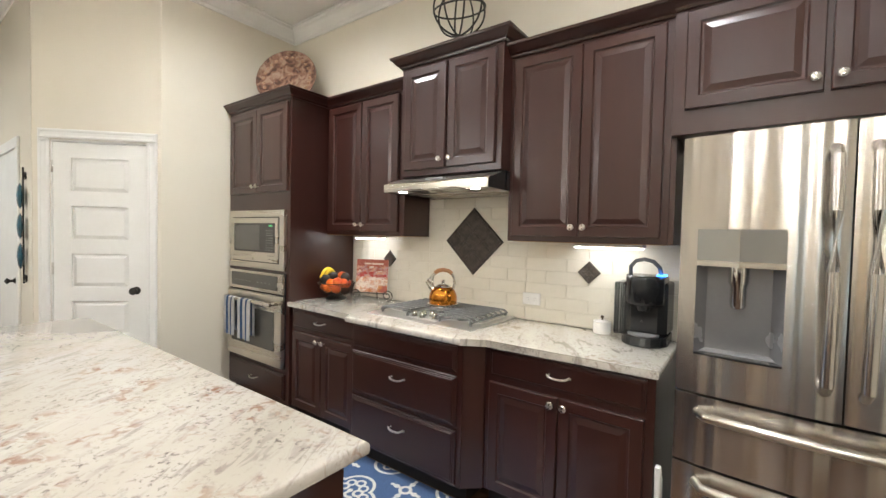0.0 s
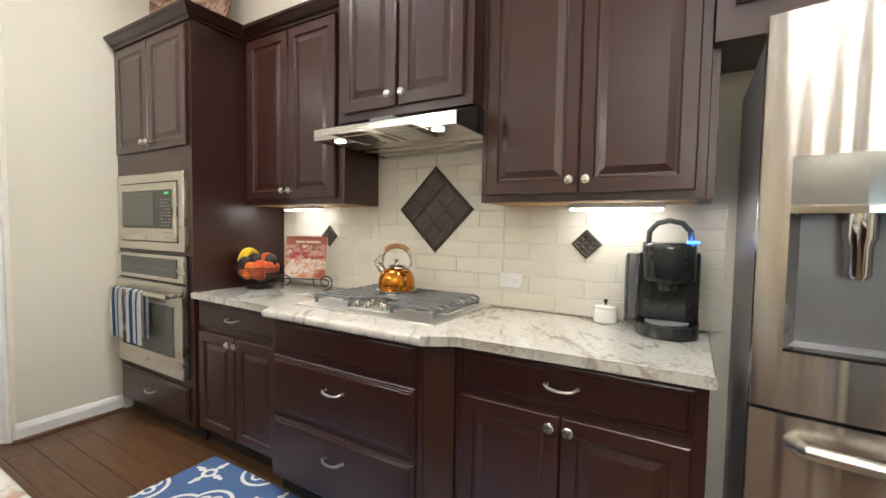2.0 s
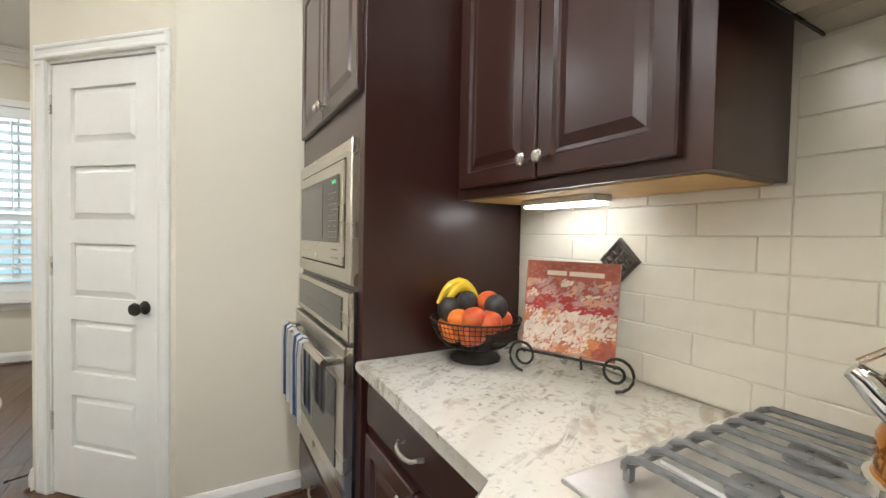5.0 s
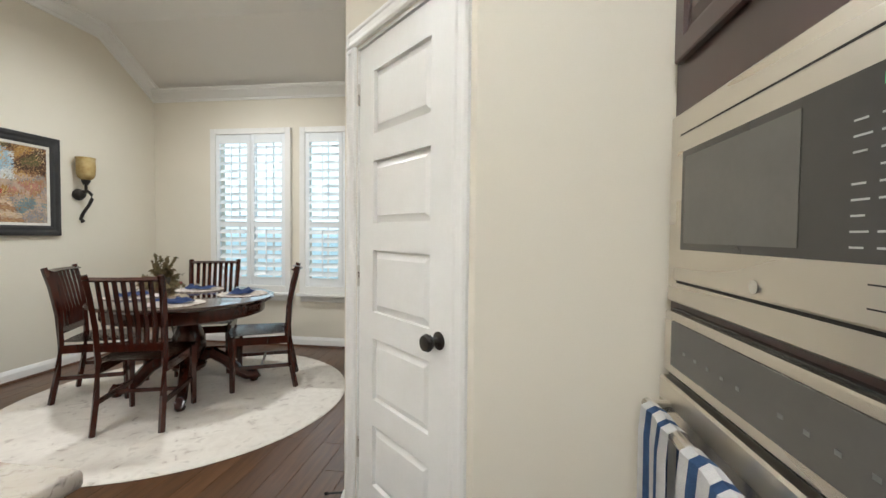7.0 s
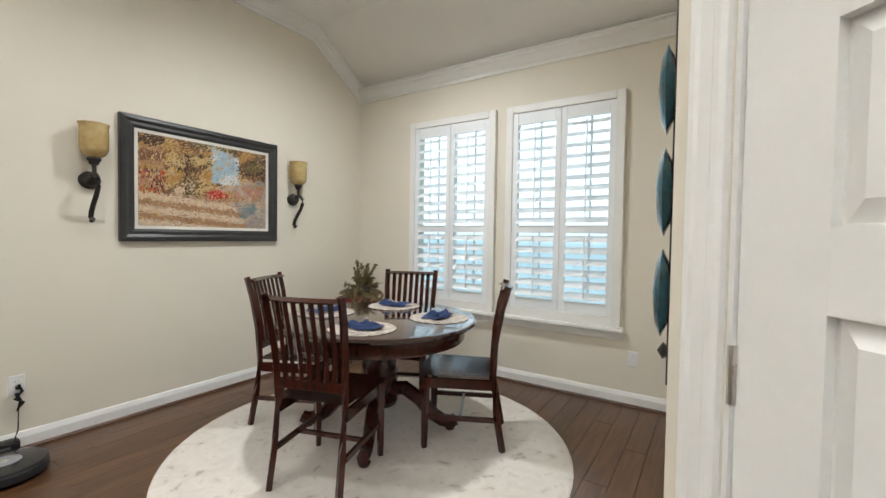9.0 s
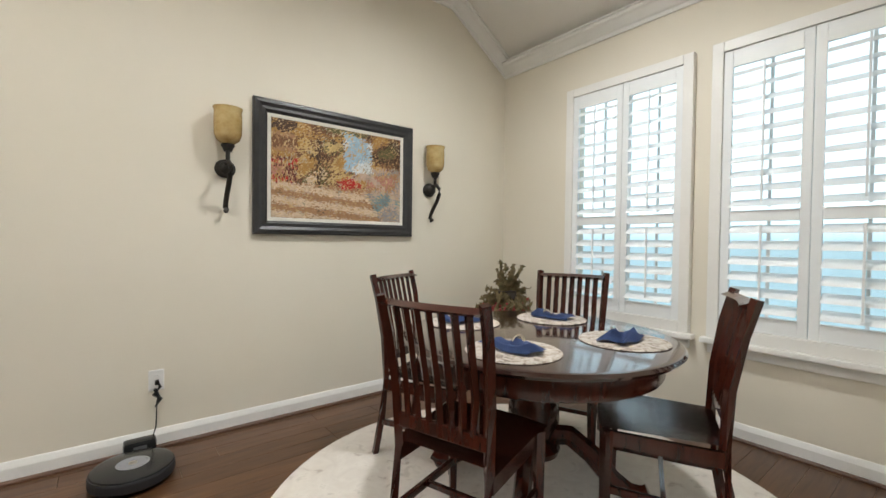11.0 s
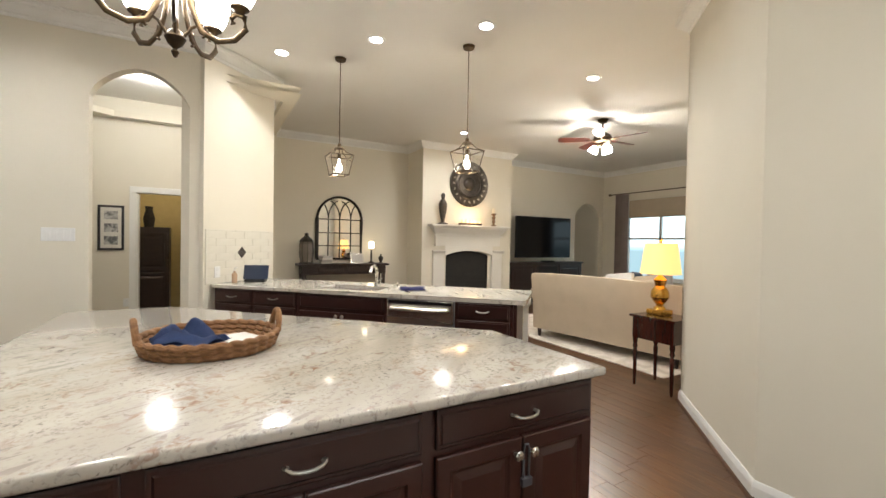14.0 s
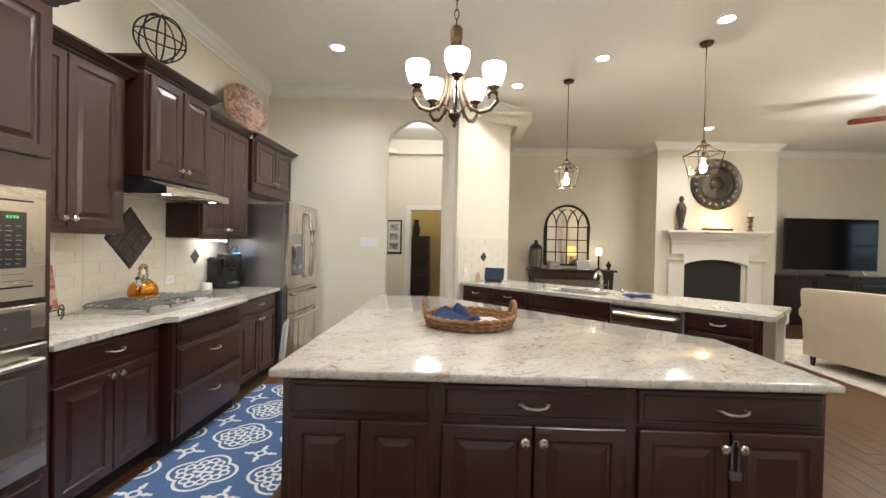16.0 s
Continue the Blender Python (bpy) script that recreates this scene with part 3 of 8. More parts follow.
CROWN = [(0.0, C - 0.13), (0.012, C - 0.13), (0.016, C - 0.105), (0.03, C - 0.095), (0.07, C - 0.045), (0.085, C - 0.035), (0.09, C - 0.015), (0.105, C - 0.012), (0.105, C - 0.002), (0.0, C - 0.002)]
alone("trim_crown", extrude_path(CROWN, [(-6.67, -2.03), (-3.41, -2.03), (-2.365, -3.075), (-2.7, -3.41), (-2.7, -8.96), (3.45, -8.96), (3.45, -5.3), (2.90, -5.3), (2.90, -3.1), (3.60, -3.1), (3.60, -0.46), (1.30, -0.02), (1.06, -0.12), (0.36, 0.63), (0.40, 0.68), (0.40, 3.10), (-4.063, 3.10), (-4.063, 1.947), (-4.668, 1.33), (-6.67, 1.33)]), TRIM, Matrix(), "white crown moulding along the ceiling", "moulding", kind="structure")
low = [(o, z - C + 2.92) for o, z in CROWN]
alone("trim_crown_window", extrude_path(low, [(-7.34, 1.33), (-7.34, -2.03)]), TRIM, Matrix(), "white crown moulding over the windows", "moulding", kind="structure")
for name, y, sgn in (("trim_crown_slope", -2.03, 1), ("trim_crown_slope_north", 1.33, -1)):
    bm = bmesh.new()
    for x, top in ((-7.335, 2.92), (-6.65, C)):
        for o, z in CROWN:
            bm.verts.new((x, y + sgn * o, z - C + top))
    bm.verts.ensure_lookup_table()
    k = len(CROWN)
    for j in range(k):
        q = (j + 1) % k
        bm.faces.new([bm.verts[i] for i in (j, q, q + k, j + k)])
    alone(name, bm, TRIM, Matrix(), "white crown moulding running up the sloped ceiling", "moulding", kind="structure")

BASE = [(0.0, 0.0), (0.016, 0.0), (0.016, 0.075), (0.012, 0.088), (0.008, 0.10), (0.004, 0.108), (0.0, 0.108)]
SHOE = [(0.016, 0.0), (0.032, 0.0), (0.030, 0.010), (0.024, 0.018), (0.016, 0.020)]
SHOEM = mat("stained_shoe_moulding", (0.07, 0.03, 0.015), (0.10, 0.045, 0.022), 6, 0.4)
for i, path in enumerate(([(-7.34, 1.33), (-7.34, -2.03), (-3.41, -2.03), (-2.365, -3.075), (-2.7, -3.41), (-2.7, -8.96), (3.45, -8.96), (3.45, -8.82)], [(3.45, -7.85), (3.45, -5.3), (2.90, -5.3), (2.90, -5.28)], [(2.90, -3.12), (2.90, -3.1), (3.6, -3.1), (3.6, -0.46)],
                          [(0.40, 1.56), (0.40, 2.32)], [(-4.063, 2.474), (-4.063, 1.947), (-4.068, 1.942)], [(-4.663, 1.335), (-4.668, 1.33), (-7.34, 1.33)])):
    alone("baseboard", extrude_path(BASE, path), TRIM, Matrix(), "white painted baseboard", "baseboard", kind="structure")
    alone("shoe_moulding", extrude_path(SHOE, path), SHOEM, Matrix(), "brown stained shoe moulding at the floor", "moulding", kind="structure")


def cup_light(x, y, i):
    t = thing("recessed_light", pose(x, y, C), "lit recessed ceiling light with white trim ring", "recessed light", "recessed ceiling lights")
    part("trim_ring", lathe([(0.062, 0.0), (0.062, -0.004), (0.088, -0.006), (0.094, -0.003), (0.094, 0.0)], 32), WHITE, t)
    part("lens", lathe([(0.0, -0.002), (0.061, -0.002), (0.061, -0.006), (0.0, -0.008)], 32), CANL, t, "glowing lens")


for i, (x, y) in enumerate(CANS):
    cup_light(x, y, i)
    lamp("can_lamp", "SPOT", pose(x, y, C - 0.02), {0.22: 85, -2.6: 40, -4.3: 120, -5.95: 250, -1.35: 110, -0.74: 170, -2.9: 180}.get(x, 140), WARM, 0.11, 168)
cup_light(1.6, 1.2, 9)
lamp("hall_lamp", "POINT", pose(1.6, 1.2, C - 0.10), 55, (1.0, 0.97, 0.93), 0.08)
# added fill lights for the two far rooms, with no fixture behind them
lamp("study_fill", "POINT", pose(4.0, 1.2, 2.4), 14, (1.0, 0.85, 0.6), 0.1)
lamp("passage_fill", "POINT", pose(4.3, -8.1, 2.6), 1.2, (1.0, 0.9, 0.75), 0.1)

# ---- daylight outside ----
m, nt, b = nodes_of("bright_overcast_outdoors")
gc, gs, gr, ge = nt.nodes.new("ShaderNodeTexCoord"), nt.nodes.new("ShaderNodeSeparateXYZ"), nt.nodes.new("ShaderNodeValToRGB"), nt.nodes.new("ShaderNodeMapRange")
nt.links.new(gc.outputs["Object"], gs.inputs[0])
ge.inputs[1].default_value, ge.inputs[2].default_value = 0.0, 3.0
nt.links.new(gs.outputs[2], ge.inputs[0])
el = gr.color_ramp.elements
el[0].position, el[0].color = 0.40, (0.26, 0.38, 0.42, 1)
el[1].position, el[1].color = 0.50, (0.72, 0.92, 1.0, 1)
nt.links.new(ge.outputs[0], gr.inputs[0])
nt.links.new(gr.outputs[0], b.inputs["Emission Color"])
b.inputs["Emission Strength"].default_value = 2.0
b.inputs["Base Color"].default_value = (0, 0, 0, 1)
OUT = m
alone("backdrop", box(-9.02, -4.5, -0.5, -9.0, 4.5, 4.5), OUT, Matrix(), "bright hazy garden and fence outside the nook", "backdrop", kind="structure")
alone("backdrop_garden", box(-3, -11.0, -0.5, 5, -10.98, 4.5), OUT, Matrix(), "bright garden outside the living room", "backdrop", kind="structure")

# ---- kitchen run ----
def knob(parent, x, y, z):
    k = part("knob", lathe([(0.0, 0.0), (0.008, 0.0), (0.007, 0.012), (0.010, 0.016), (0.017, 0.020), (0.018, 0.026), (0.013, 0.032), (0.0, 0.034)], 16), NICKEL, parent, "round satin nickel knob", True)
    k.matrix_local = pose(x, y, z, 90, 0, 0)
    return k


def pull(parent, x, y, z, w=0.1):
    bm = tube([(-w / 2, 0, 0), (-w / 2, -0.018, 0.002), (-w / 2 + 0.012, -0.028, -0.004), (-w * 0.2, -0.033, -0.006), (0, -0.034, -0.007), (w * 0.2, -0.033, -0.006), (w / 2 - 0.012, -0.028, -0.004), (w / 2, -0.018, 0.002), (w / 2, 0, 0)], 0.0055, 8)
    for s in (-1, 1):
        lathe([(0, 0), (0.009, 0), (0.009, 0.005), (0.0, 0.006)], 12, bm, (s * w / 2, -0.004, -0.003))
    k = part("handle", bm, NICKEL, parent, "curved satin nickel pull", True)
    k.matrix_local = pose(x, y, z)
    return k


def cabinet(name, m, w, z0, z1, depth, label, doors=(), drawers=(), toe=0.0, category="cabinet", group="", under=False, knobs="down", steps=DRAWER, handles=True):
    """Face frame at y = 0 that looks along -y; doors and drawers as (x, z, w, h[, knob side])."""
    t = thing(name, m, label, category, group)
    part("body", box(0, 0, z0 + toe, w, depth, z1, 0.002), WOOD, t)
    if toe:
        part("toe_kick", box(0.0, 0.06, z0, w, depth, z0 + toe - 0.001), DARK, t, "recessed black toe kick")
    if under:
        part("bottom_panel", box(0.025, 0.025, z0 - 0.003, w - 0.025, depth - 0.01, z0 - 0.0005), CABIN, t, "pale birch underside")
    for x, z, dw, dh, side in doors:
        d = part("door", panel(dw, dh, DOOR), WOOD, t)
        d.matrix_local = pose(x, -0.002, z)
        kz = 0.05 if knobs == "down" else dh - 0.032
        if side:
            knob(d, 0.028 if side == "l" else dw - 0.028, -0.02, kz)
    for x, z, dw, dh in drawers:
        d = part("drawer", panel(dw, dh, steps), WOODH, t, "drawer front")
        d.matrix_local = pose(x, -0.002, z)
        if handles:
            pull(d, dw / 2, -0.02, dh * (0.66 if dh > 0.25 else 0.55))
    return t


def cornice(parent, path, z):
    part("cornice", extrude_path([(0.0, z), (0.012, z), (0.016, z + 0.012), (0.03, z + 0.020), (0.055, z + 0.05), (0.062, z + 0.052), (0.066, z + 0.066), (0.0, z + 0.066)], path), WOODH, parent, "stepped crown cornice")


Y0 = 3.096
# tall oven cabinet
TX0, TX1, TY = -4.06, -3.17, 2.475
t = cabinet("oven_cabinet", pose(TX0, TY, 0), TX1 - TX0, 0, 2.41, Y0 - TY, "tall espresso wood cabinet that holds microwave and oven", doors=[(0.035, 1.72, 0.413, 0.66, "r"), (0.452, 1.72, 0.413, 0.66, "l")], drawers=[(0.05, 0.13, 0.80, 0.20)], toe=0.10)
cornice(t, [(TX1 - TX0, Y0 - TY), (TX1 - TX0, 0), (0, 0), (0, 0.0)], 2.405)
# microwave
t = thing("microwave", pose(TX0 + 0.045, TY, 1.115), "stainless built-in microwave in trim frame", "microwave")
part("trim_frame", panel(0.80, 0.465, [(0, 0), (0, -0.022), (0.004, -0.026), (0.058, -0.026), (0.062, -0.020), (0.07, -0.020)]), STEELH, t, "brushed steel trim frame")
# no real gap: a black sheet behind the door draws its shaded outline
part("door_gap_shade", box(0.056, -0.0268, 0.050, 0.743, -0.0262, 0.411), BLACKM, t, "black sheet standing for the shade in the door gap")
d = part("door", panel(0.675, 0.345, [(0, 0), (0, -0.012), (0.004, -0.015), (0.045, -0.015), (0.05, -0.015)]), STEELH, t)
d.matrix_local = pose(0.062, -0.0215, 0.058)
part("glass_front", box(0.040, -0.0175, 0.075, 0.640, -0.0160, 0.303), mat("dark_glass_front", (0.045, 0.042, 0.037), rough=0.14, rvar=0.02), d, "dark glass door front")
# paler grey than the front: the reflected wall is put into the colour
part("window", box(0.058, -0.0188, 0.090, 0.430, -0.0178, 0.288), mat("window_reflection_grey", (0.11, 0.105, 0.092), rough=0.18, rvar=0.02), d, "smoked glass window with a wall reflection in its grey")
bm = bmesh.new()
for k in range(4):
    box(0.560 + k * 0.013, -0.0186, 0.276, 0.569 + k * 0.013, -0.0178, 0.288, bm=bm)
part("display", bm, GREENL, d, "small green clock digits")
PRINT = mat("pale_key_print", (0.42, 0.41, 0.39), rough=0.4)
for r in range(9):
    for c in range(3):
        if (r, c) not in ((2, 1), (5, 0), (7, 2)):
            part("key_print", box(0.520 + c * 0.038, -0.0184, 0.092 + r * 0.019, 0.540 + c * 0.038 + 0.006 * (r % 2), -0.0178, 0.0945 + r * 0.019), PRINT, d)
for z in (0.022, 0.050):
    part("release_slot", box(0.545, -0.0158, z, 0.635, -0.0152, z + 0.002), BLACKM, d, "thin dark slot")
part("badge", lathe([(0, 0), (0.012, 0), (0.012, 0.003), (0, 0.004)], 16), CHROME, d, "round chrome badge").matrix_local = pose(0.33, -0.0155, 0.022, 90, 0, 0)
# wall oven
t = thing("wall_oven", pose(TX0 + 0.045, TY, 0.375), "stainless built-in wall oven with towels on its handle", "oven")
part("body", box(0, -0.012, 0, 0.80, 0.4, 0.72, 0.002), BLACKP, t)
part("control_panel", panel(0.80, 0.155, [(0, -0.012), (0, -0.026), (0.004, -0.030), (0.03, -0.030)], z0=0.56), STEELH, t, "steel control panel")
part("display_glass", box(0.05, -0.0335, 0.585, 0.73, -0.031, 0.695, 0.001), OVGLASS, t, "dark touch panel")
for i in range(9):
    part("touch_key", box(0.12 + i * 0.055 + (0.06 if i > 4 else 0), -0.0342, 0.628, 0.132 + i * 0.055 + (0.06 if i > 4 else 0), -0.0337, 0.635), mat("dim_key_print", (0.14, 0.14, 0.13), rough=0.4), t)
d = part("oven_door", panel(0.80, 0.545, [(0, -0.012), (0, -0.034), (0.005, -0.040), (0.03, -0.040)]), STEELH, t, "steel oven door")
part("window", box(0.075, -0.0435, 0.12, 0.705, -0.041, 0.42, 0.001), OVGLASS, d, "dark oven window")
bm = tube([(0.05, -0.085, 0.485), (0.39, -0.09, 0.485), (0.73, -0.085, 0.485)], 0.014, 12)
for x in (0.065, 0.715):
    box(x - 0.012, -0.085, 0.473, x + 0.012, -0.038, 0.497, 0.003, bm)
part("handle", bm, STEELH, d, "long tubular steel handle", True)
part("badge", lathe([(0, 0), (0.012, 0), (0.012, 0.003), (0, 0.004)], 16), CHROME, d, "round chrome badge").matrix_local = pose(0.39, -0.041, 0.06, 90, 0, 0)


def towel(x, drop, w):
    t = thing("dish_towel", pose(TX0 + 0.06 + x, TY, 0), "white terry dish towel with blue stripes over the oven handle", "towel", "towels on the oven")
    zt = 0.375 + 0.485
    for name, a, c, mt in (("white_edge", 0, 0.20, CLOTHW), ("blue_stripe", 0.20, 0.36, CLOTHB), ("white_middle", 0.36, 0.66, CLOTHW), ("blue_stripe", 0.66, 0.80, CLOTHB), ("white_edge", 0.80, 1.0, CLOTHW)):
        bm = bmesh.new()
        prof = [(-0.068, zt - drop * 0.9), (-0.069, zt), (-0.072, zt + 0.012), (-0.090, zt + 0.019), (-0.108, zt + 0.008), (-0.113, zt - 0.05), (-0.112, zt - drop * 0.5), (-0.110, zt - drop)]
        rows = []
        for k in range(4):
            u = a + (c - a) * k / 3
            rows.append([bm.verts.new((u * w, y - 0.006 * math.sin(9 * u + 1) * (j / 7), z)) for j, (y, z) in enumerate(prof)])
        for p, q in zip(rows, rows[1:]):
            for j in range(len(prof) - 1):
                bm.faces.new((p[j], p[j + 1], q[j + 1], q[j]))
        bmesh.ops.solidify(bm, geom=bm.faces[:], thickness=0.005)
        part(name, bm, mt, t, "", True)


towel(0.07, 0.30, 0.155)
towel(0.29, 0.31, 0.175)

# base cabinets
BZ = 0.855
cabinet("base_cabinet", pose(-3.168, 2.50, 0), 0.746, 0, BZ, Y0 - 2.50, "dark espresso base cabinet with drawer and two doors", doors=[(0.03, 0.12, 0.335, 0.555, "r"), (0.372, 0.12, 0.335, 0.555, "l")], drawers=[(0.03, 0.705, 0.677, 0.135)], toe=0.10, group="kitchen base cabinets", knobs="up")
cabinet("drawer_cabinet", pose(-2.42, 2.42, 0), 0.85, 0, BZ, Y0 - 2.42, "projecting dark espresso drawer cabinet under the cooktop", drawers=[(0.03, 0.42, 0.79, 0.265), (0.03, 0.115, 0.79, 0.285)], toe=0.10, group="kitchen base cabinets", steps=RIBBED)
bm = panel(0.79, 0.135, RIBBED)
d = part("false_front", bm, WOODH, bpy.data.objects["drawer_cabinet"], "plain panel below the cooktop")
d.matrix_local = pose(0.03, -0.002, 0.705)
bm = prism([(-1.57, 2.425), (-1.485, 2.50), (-1.485, Y0), (-1.57, Y0)], 0.10, BZ)
alone("filler_panel", bm, WOOD, Matrix(), "angled espresso filler beside the cooktop cabinet", "cabinet panel")
cabinet("base_cabinet", pose(-1.483, 2.51, 0), 0.793, 0, BZ, Y0 - 2.51, "dark espresso base cabinet with drawer and two doors", doors=[(0.03, 0.12, 0.36, 0.555, "r"), (0.396, 0.12, 0.36, 0.555, "l")], drawers=[(0.03, 0.705, 0.73, 0.135)], toe=0.10, group="kitchen base cabinets", knobs="up")
# countertop with projecting bay
top = [(-3.168, 2.455), (-2.455, 2.455), (-2.43, 2.375), (-1.56, 2.375), (-1.46, 2.465), (-0.675, 2.465), (-0.675, Y0), (-3.168, Y0)]
alone("countertop", prism(top, 0.857, 0.892, bevel=0.011), GRAN, Matrix(), "polished pale granite countertop with projecting bay", "countertop", smooth=True)

# wall cabinets
t = cabinet("wall_cabinet", pose(-3.168, 2.81, 0), 0.83, 1.40, 2.41, Y0 - 2.81, "tall espresso wall cabinet with two raised panel doors", doors=[(0.04, 1.43, 0.365, 0.955, "r"), (0.412, 1.43, 0.365, 0.955, "l")], group="kitchen wall cabinets", under=True)
cornice(t, [(0.83, Y0 - 2.81), (0.83, 0), (0.01, 0)], 2.40)
t = cabinet("hood_cabinet", pose(-2.292, 2.72, 0), 0.750, 1.79, 2.50, Y0 - 2.72, "raised espresso cabinet above the range hood", doors=[(0.04, 1.83, 0.325, 0.64, "r"), (0.385, 1.83, 0.325, 0.64, "l")], group="kitchen wall cabinets")
cornice(t, [(0.750, Y0 - 2.72), (0.750, 0), (0, 0), (0, Y0 - 2.72)], 2.495)
t = cabinet("wall_cabinet", pose(-1.539, 2.81, 0), 0.825, 1.39, 2.43, Y0 - 2.81, "tall espresso wall cabinet with two raised panel doors", doors=[(0.03, 1.42, 0.38, 0.985, "r"), (0.415, 1.42, 0.38, 0.985, "l")], group="kitchen wall cabinets", under=True)
cornice(t, [(0.825, 0), (-0.01, 0), (-0.01, 0.3)], 2.425)
t = cabinet("fridge_cabinet", pose(-0.71, 2.765, 0), 1.03, 1.88, 2.43, Y0 - 2.765, "espresso cabinet above the refrigerator", doors=[(0.05, 1.985, 0.455, 0.42, "r"), (0.525, 1.985, 0.455, 0.42, "l")], group="kitchen wall cabinets")
cornice(t, [(1.03, Y0 - 2.765), (1.03, 0), (0.0, 0)], 2.425)
part("side_panel", box(-0.003, 0.045, 1.39, 0.02, Y0 - 2.765, 1.879), WOOD, t)

# under-cabinet lights
for x, w in ((-2.985, 0.29), (-1.20, 0.36)):
    z = 1.396 if x < -2 else 1.386
    t = thing("under_cabinet_light", pose(x, 2.97, z), "lit white strip light under the wall cabinet", "strip light", "under-cabinet lights")
    part("housing", box(0, -0.035, -0.018, w, 0.035, 0.0, 0.003), WHITE, t)
    part("diffuser", box(0.008, -0.030, -0.026, w - 0.008, 0.030, -0.0185, 0.003), TUBE, t, "glowing diffuser")

# range hood
t = thing("range_hood", pose(-2.292, 0, 0), "stainless under-cabinet range hood with two lit lamps", "range hood")
bm = bmesh.new()
HW, HF = 0.762, 2.56
prof = [(Y0, 1.675), (HF, 1.675), (HF, 1.725), (2.74, 1.785), (Y0, 1.785)]
a = [bm.verts.new((0, y, z)) for y, z in prof]
c = [bm.verts.new((HW, y, z)) for y, z in prof]
for i in range(1, 5):
    j = (i + 1) % 5
    bm.faces.new((a[i], a[j], c[j], c[i]))
part("canopy", bm, STEELH, t, "brushed steel canopy")
for x in (0.0005, HW - 0.0045):
    bm = bmesh.new()
    a = [bm.verts.new((x, y + (0.004 if y == HF else 0), z)) for y, z in prof]
    c = [bm.verts.new((x + 0.004, y + (0.004 if y == HF else 0), z)) for y, z in prof]
    bm.faces.new(a), bm.faces.new(c)
    for i in range(5):
        bm.faces.new((a[i], a[(i + 1) % 5], c[(i + 1) % 5], c[i]))
    part("side_panel", bm, BLACKP, t, "black side panel")
part("filter_panel", box(0.006, HF + 0.006, 1.679, HW - 0.006, Y0 - 0.004, 1.683), STEELH, t, "steel filter panel")
for x in (0.19, 0.43):
    part("filter", panel(0.20, 0.25, [(0, 0), (0, -0.002), (0.006, -0.004), (0.012, -0.002)]), STEEL, t, "mesh grease filter").matrix_local = pose(x - 0.03, HF + 0.19, 1.679, 90, 0, 0)
part("control_strip", box(0.30, HF + 0.045, 1.7435, 0.43, HF + 0.075, 1.7555), GREYP, t, "push buttons")
for x in (0.10, 0.64):
    part("hood_lamp", lathe([(0, 0), (0.024, 0), (0.026, -0.003), (0.0, -0.004)], 20), HOODL, t, "glowing hood lamp").matrix_local = pose(x, HF + 0.07, 1.678)
    lamp("hood_lamp_light", "SPOT", pose(-2.292 + x, HF + 0.07, 1.668), 6, (1.0, 0.86, 0.68), 0.03, 130)

# backsplash
alone("backsplash", box(-3.168, 3.088, 0.893, -0.63, 3.0995, 1.79), GROUT, Matrix(), "cream grouted backsplash wall", "backsplash", kind="structure")
BS = bpy.data.objects["backsplash"]
tile_cache = {}


def tile(w, h, x, z, parent=None, m=None):
    key = (round(w, 3), round(h, 3))
    if key not in tile_cache:
        bm = panel(w, h, [(0, 0), (0, -0.002), (0.0015, -0.0034), (0.004, -0.0036)])
        me = bpy.data.meshes.new("tile")
        bmesh.ops.recalc_face_normals(bm, faces=bm.faces)
        bm.to_mesh(me)
        bm.free()
        me.materials.append(TILE)
        tile_cache[key] = me
    ob = new("tile", tile_cache[key])
    ob.parent = parent
    ob.matrix_local = pose(x, 3.088, z) if m is None else m
    return ob


def small_diamond(name, cx, cz, r, y=3.078, parent_m=None):
    """Square embossed tile stood on its corner."""
    s = r * math.sqrt(2)
    bm = panel(s, s, [(0, 0.004), (0, -0.004), (0.004, -0.007), (0.010, -0.007), (0.014, -0.004), (0.018, -0.004)], -s / 2, -s / 2)
    if r < 0.1:
        for i in range(3):
            for j in range(3):
                panel(s / 5, s / 5, [(0, -0.004), (0.004, -0.008)], -s / 2 + s * (0.13 + 0.27 * i), -s / 2 + s * (0.13 + 0.27 * j), bm)
    ob = alone(name, bm, BRONZE, (pose(cx, y, cz) if parent_m is None else parent_m) @ pose(0, 0, 0, 0, 45, 0), "embossed dark bronze diamond tile in the backsplash", "decorative tile")
    return ob


small_diamond("diamond_tile", -1.148, 1.217, 0.066)
small_diamond("diamond_tile", -2.722, 1.217, 0.066)
# large diamond of four by four tiles
t = thing("diamond_medallion", pose(-1.938, 3.080, 1.376), "large diamond of dark embossed bronze tiles above the cooktop", "decorative tile")
part("border", panel(0.325, 0.325, [(0, 0.004), (0, -0.006), (0.006, -0.010), (0.012, -0.006), (0.014, -0.003)], -0.1625, -0.1625), BRONZE, t, "rope edged bronze border").matrix_local = pose(0, 0, 0, 0, 45, 0)
for i in range(3):
    for j in range(3):
        part("bronze_tile", panel(0.094, 0.094, [(0, 0.0), (0, -0.005), (0.003, -0.007), (0.012, -0.007), (0.016, -0.0055), (0.030, -0.0065), (0.04, -0.005)], -0.1455 + i * 0.0985, -0.1455 + j * 0.0985), BRONZE, t).matrix_local = pose(0, 0, 0, 0, 45, 0)

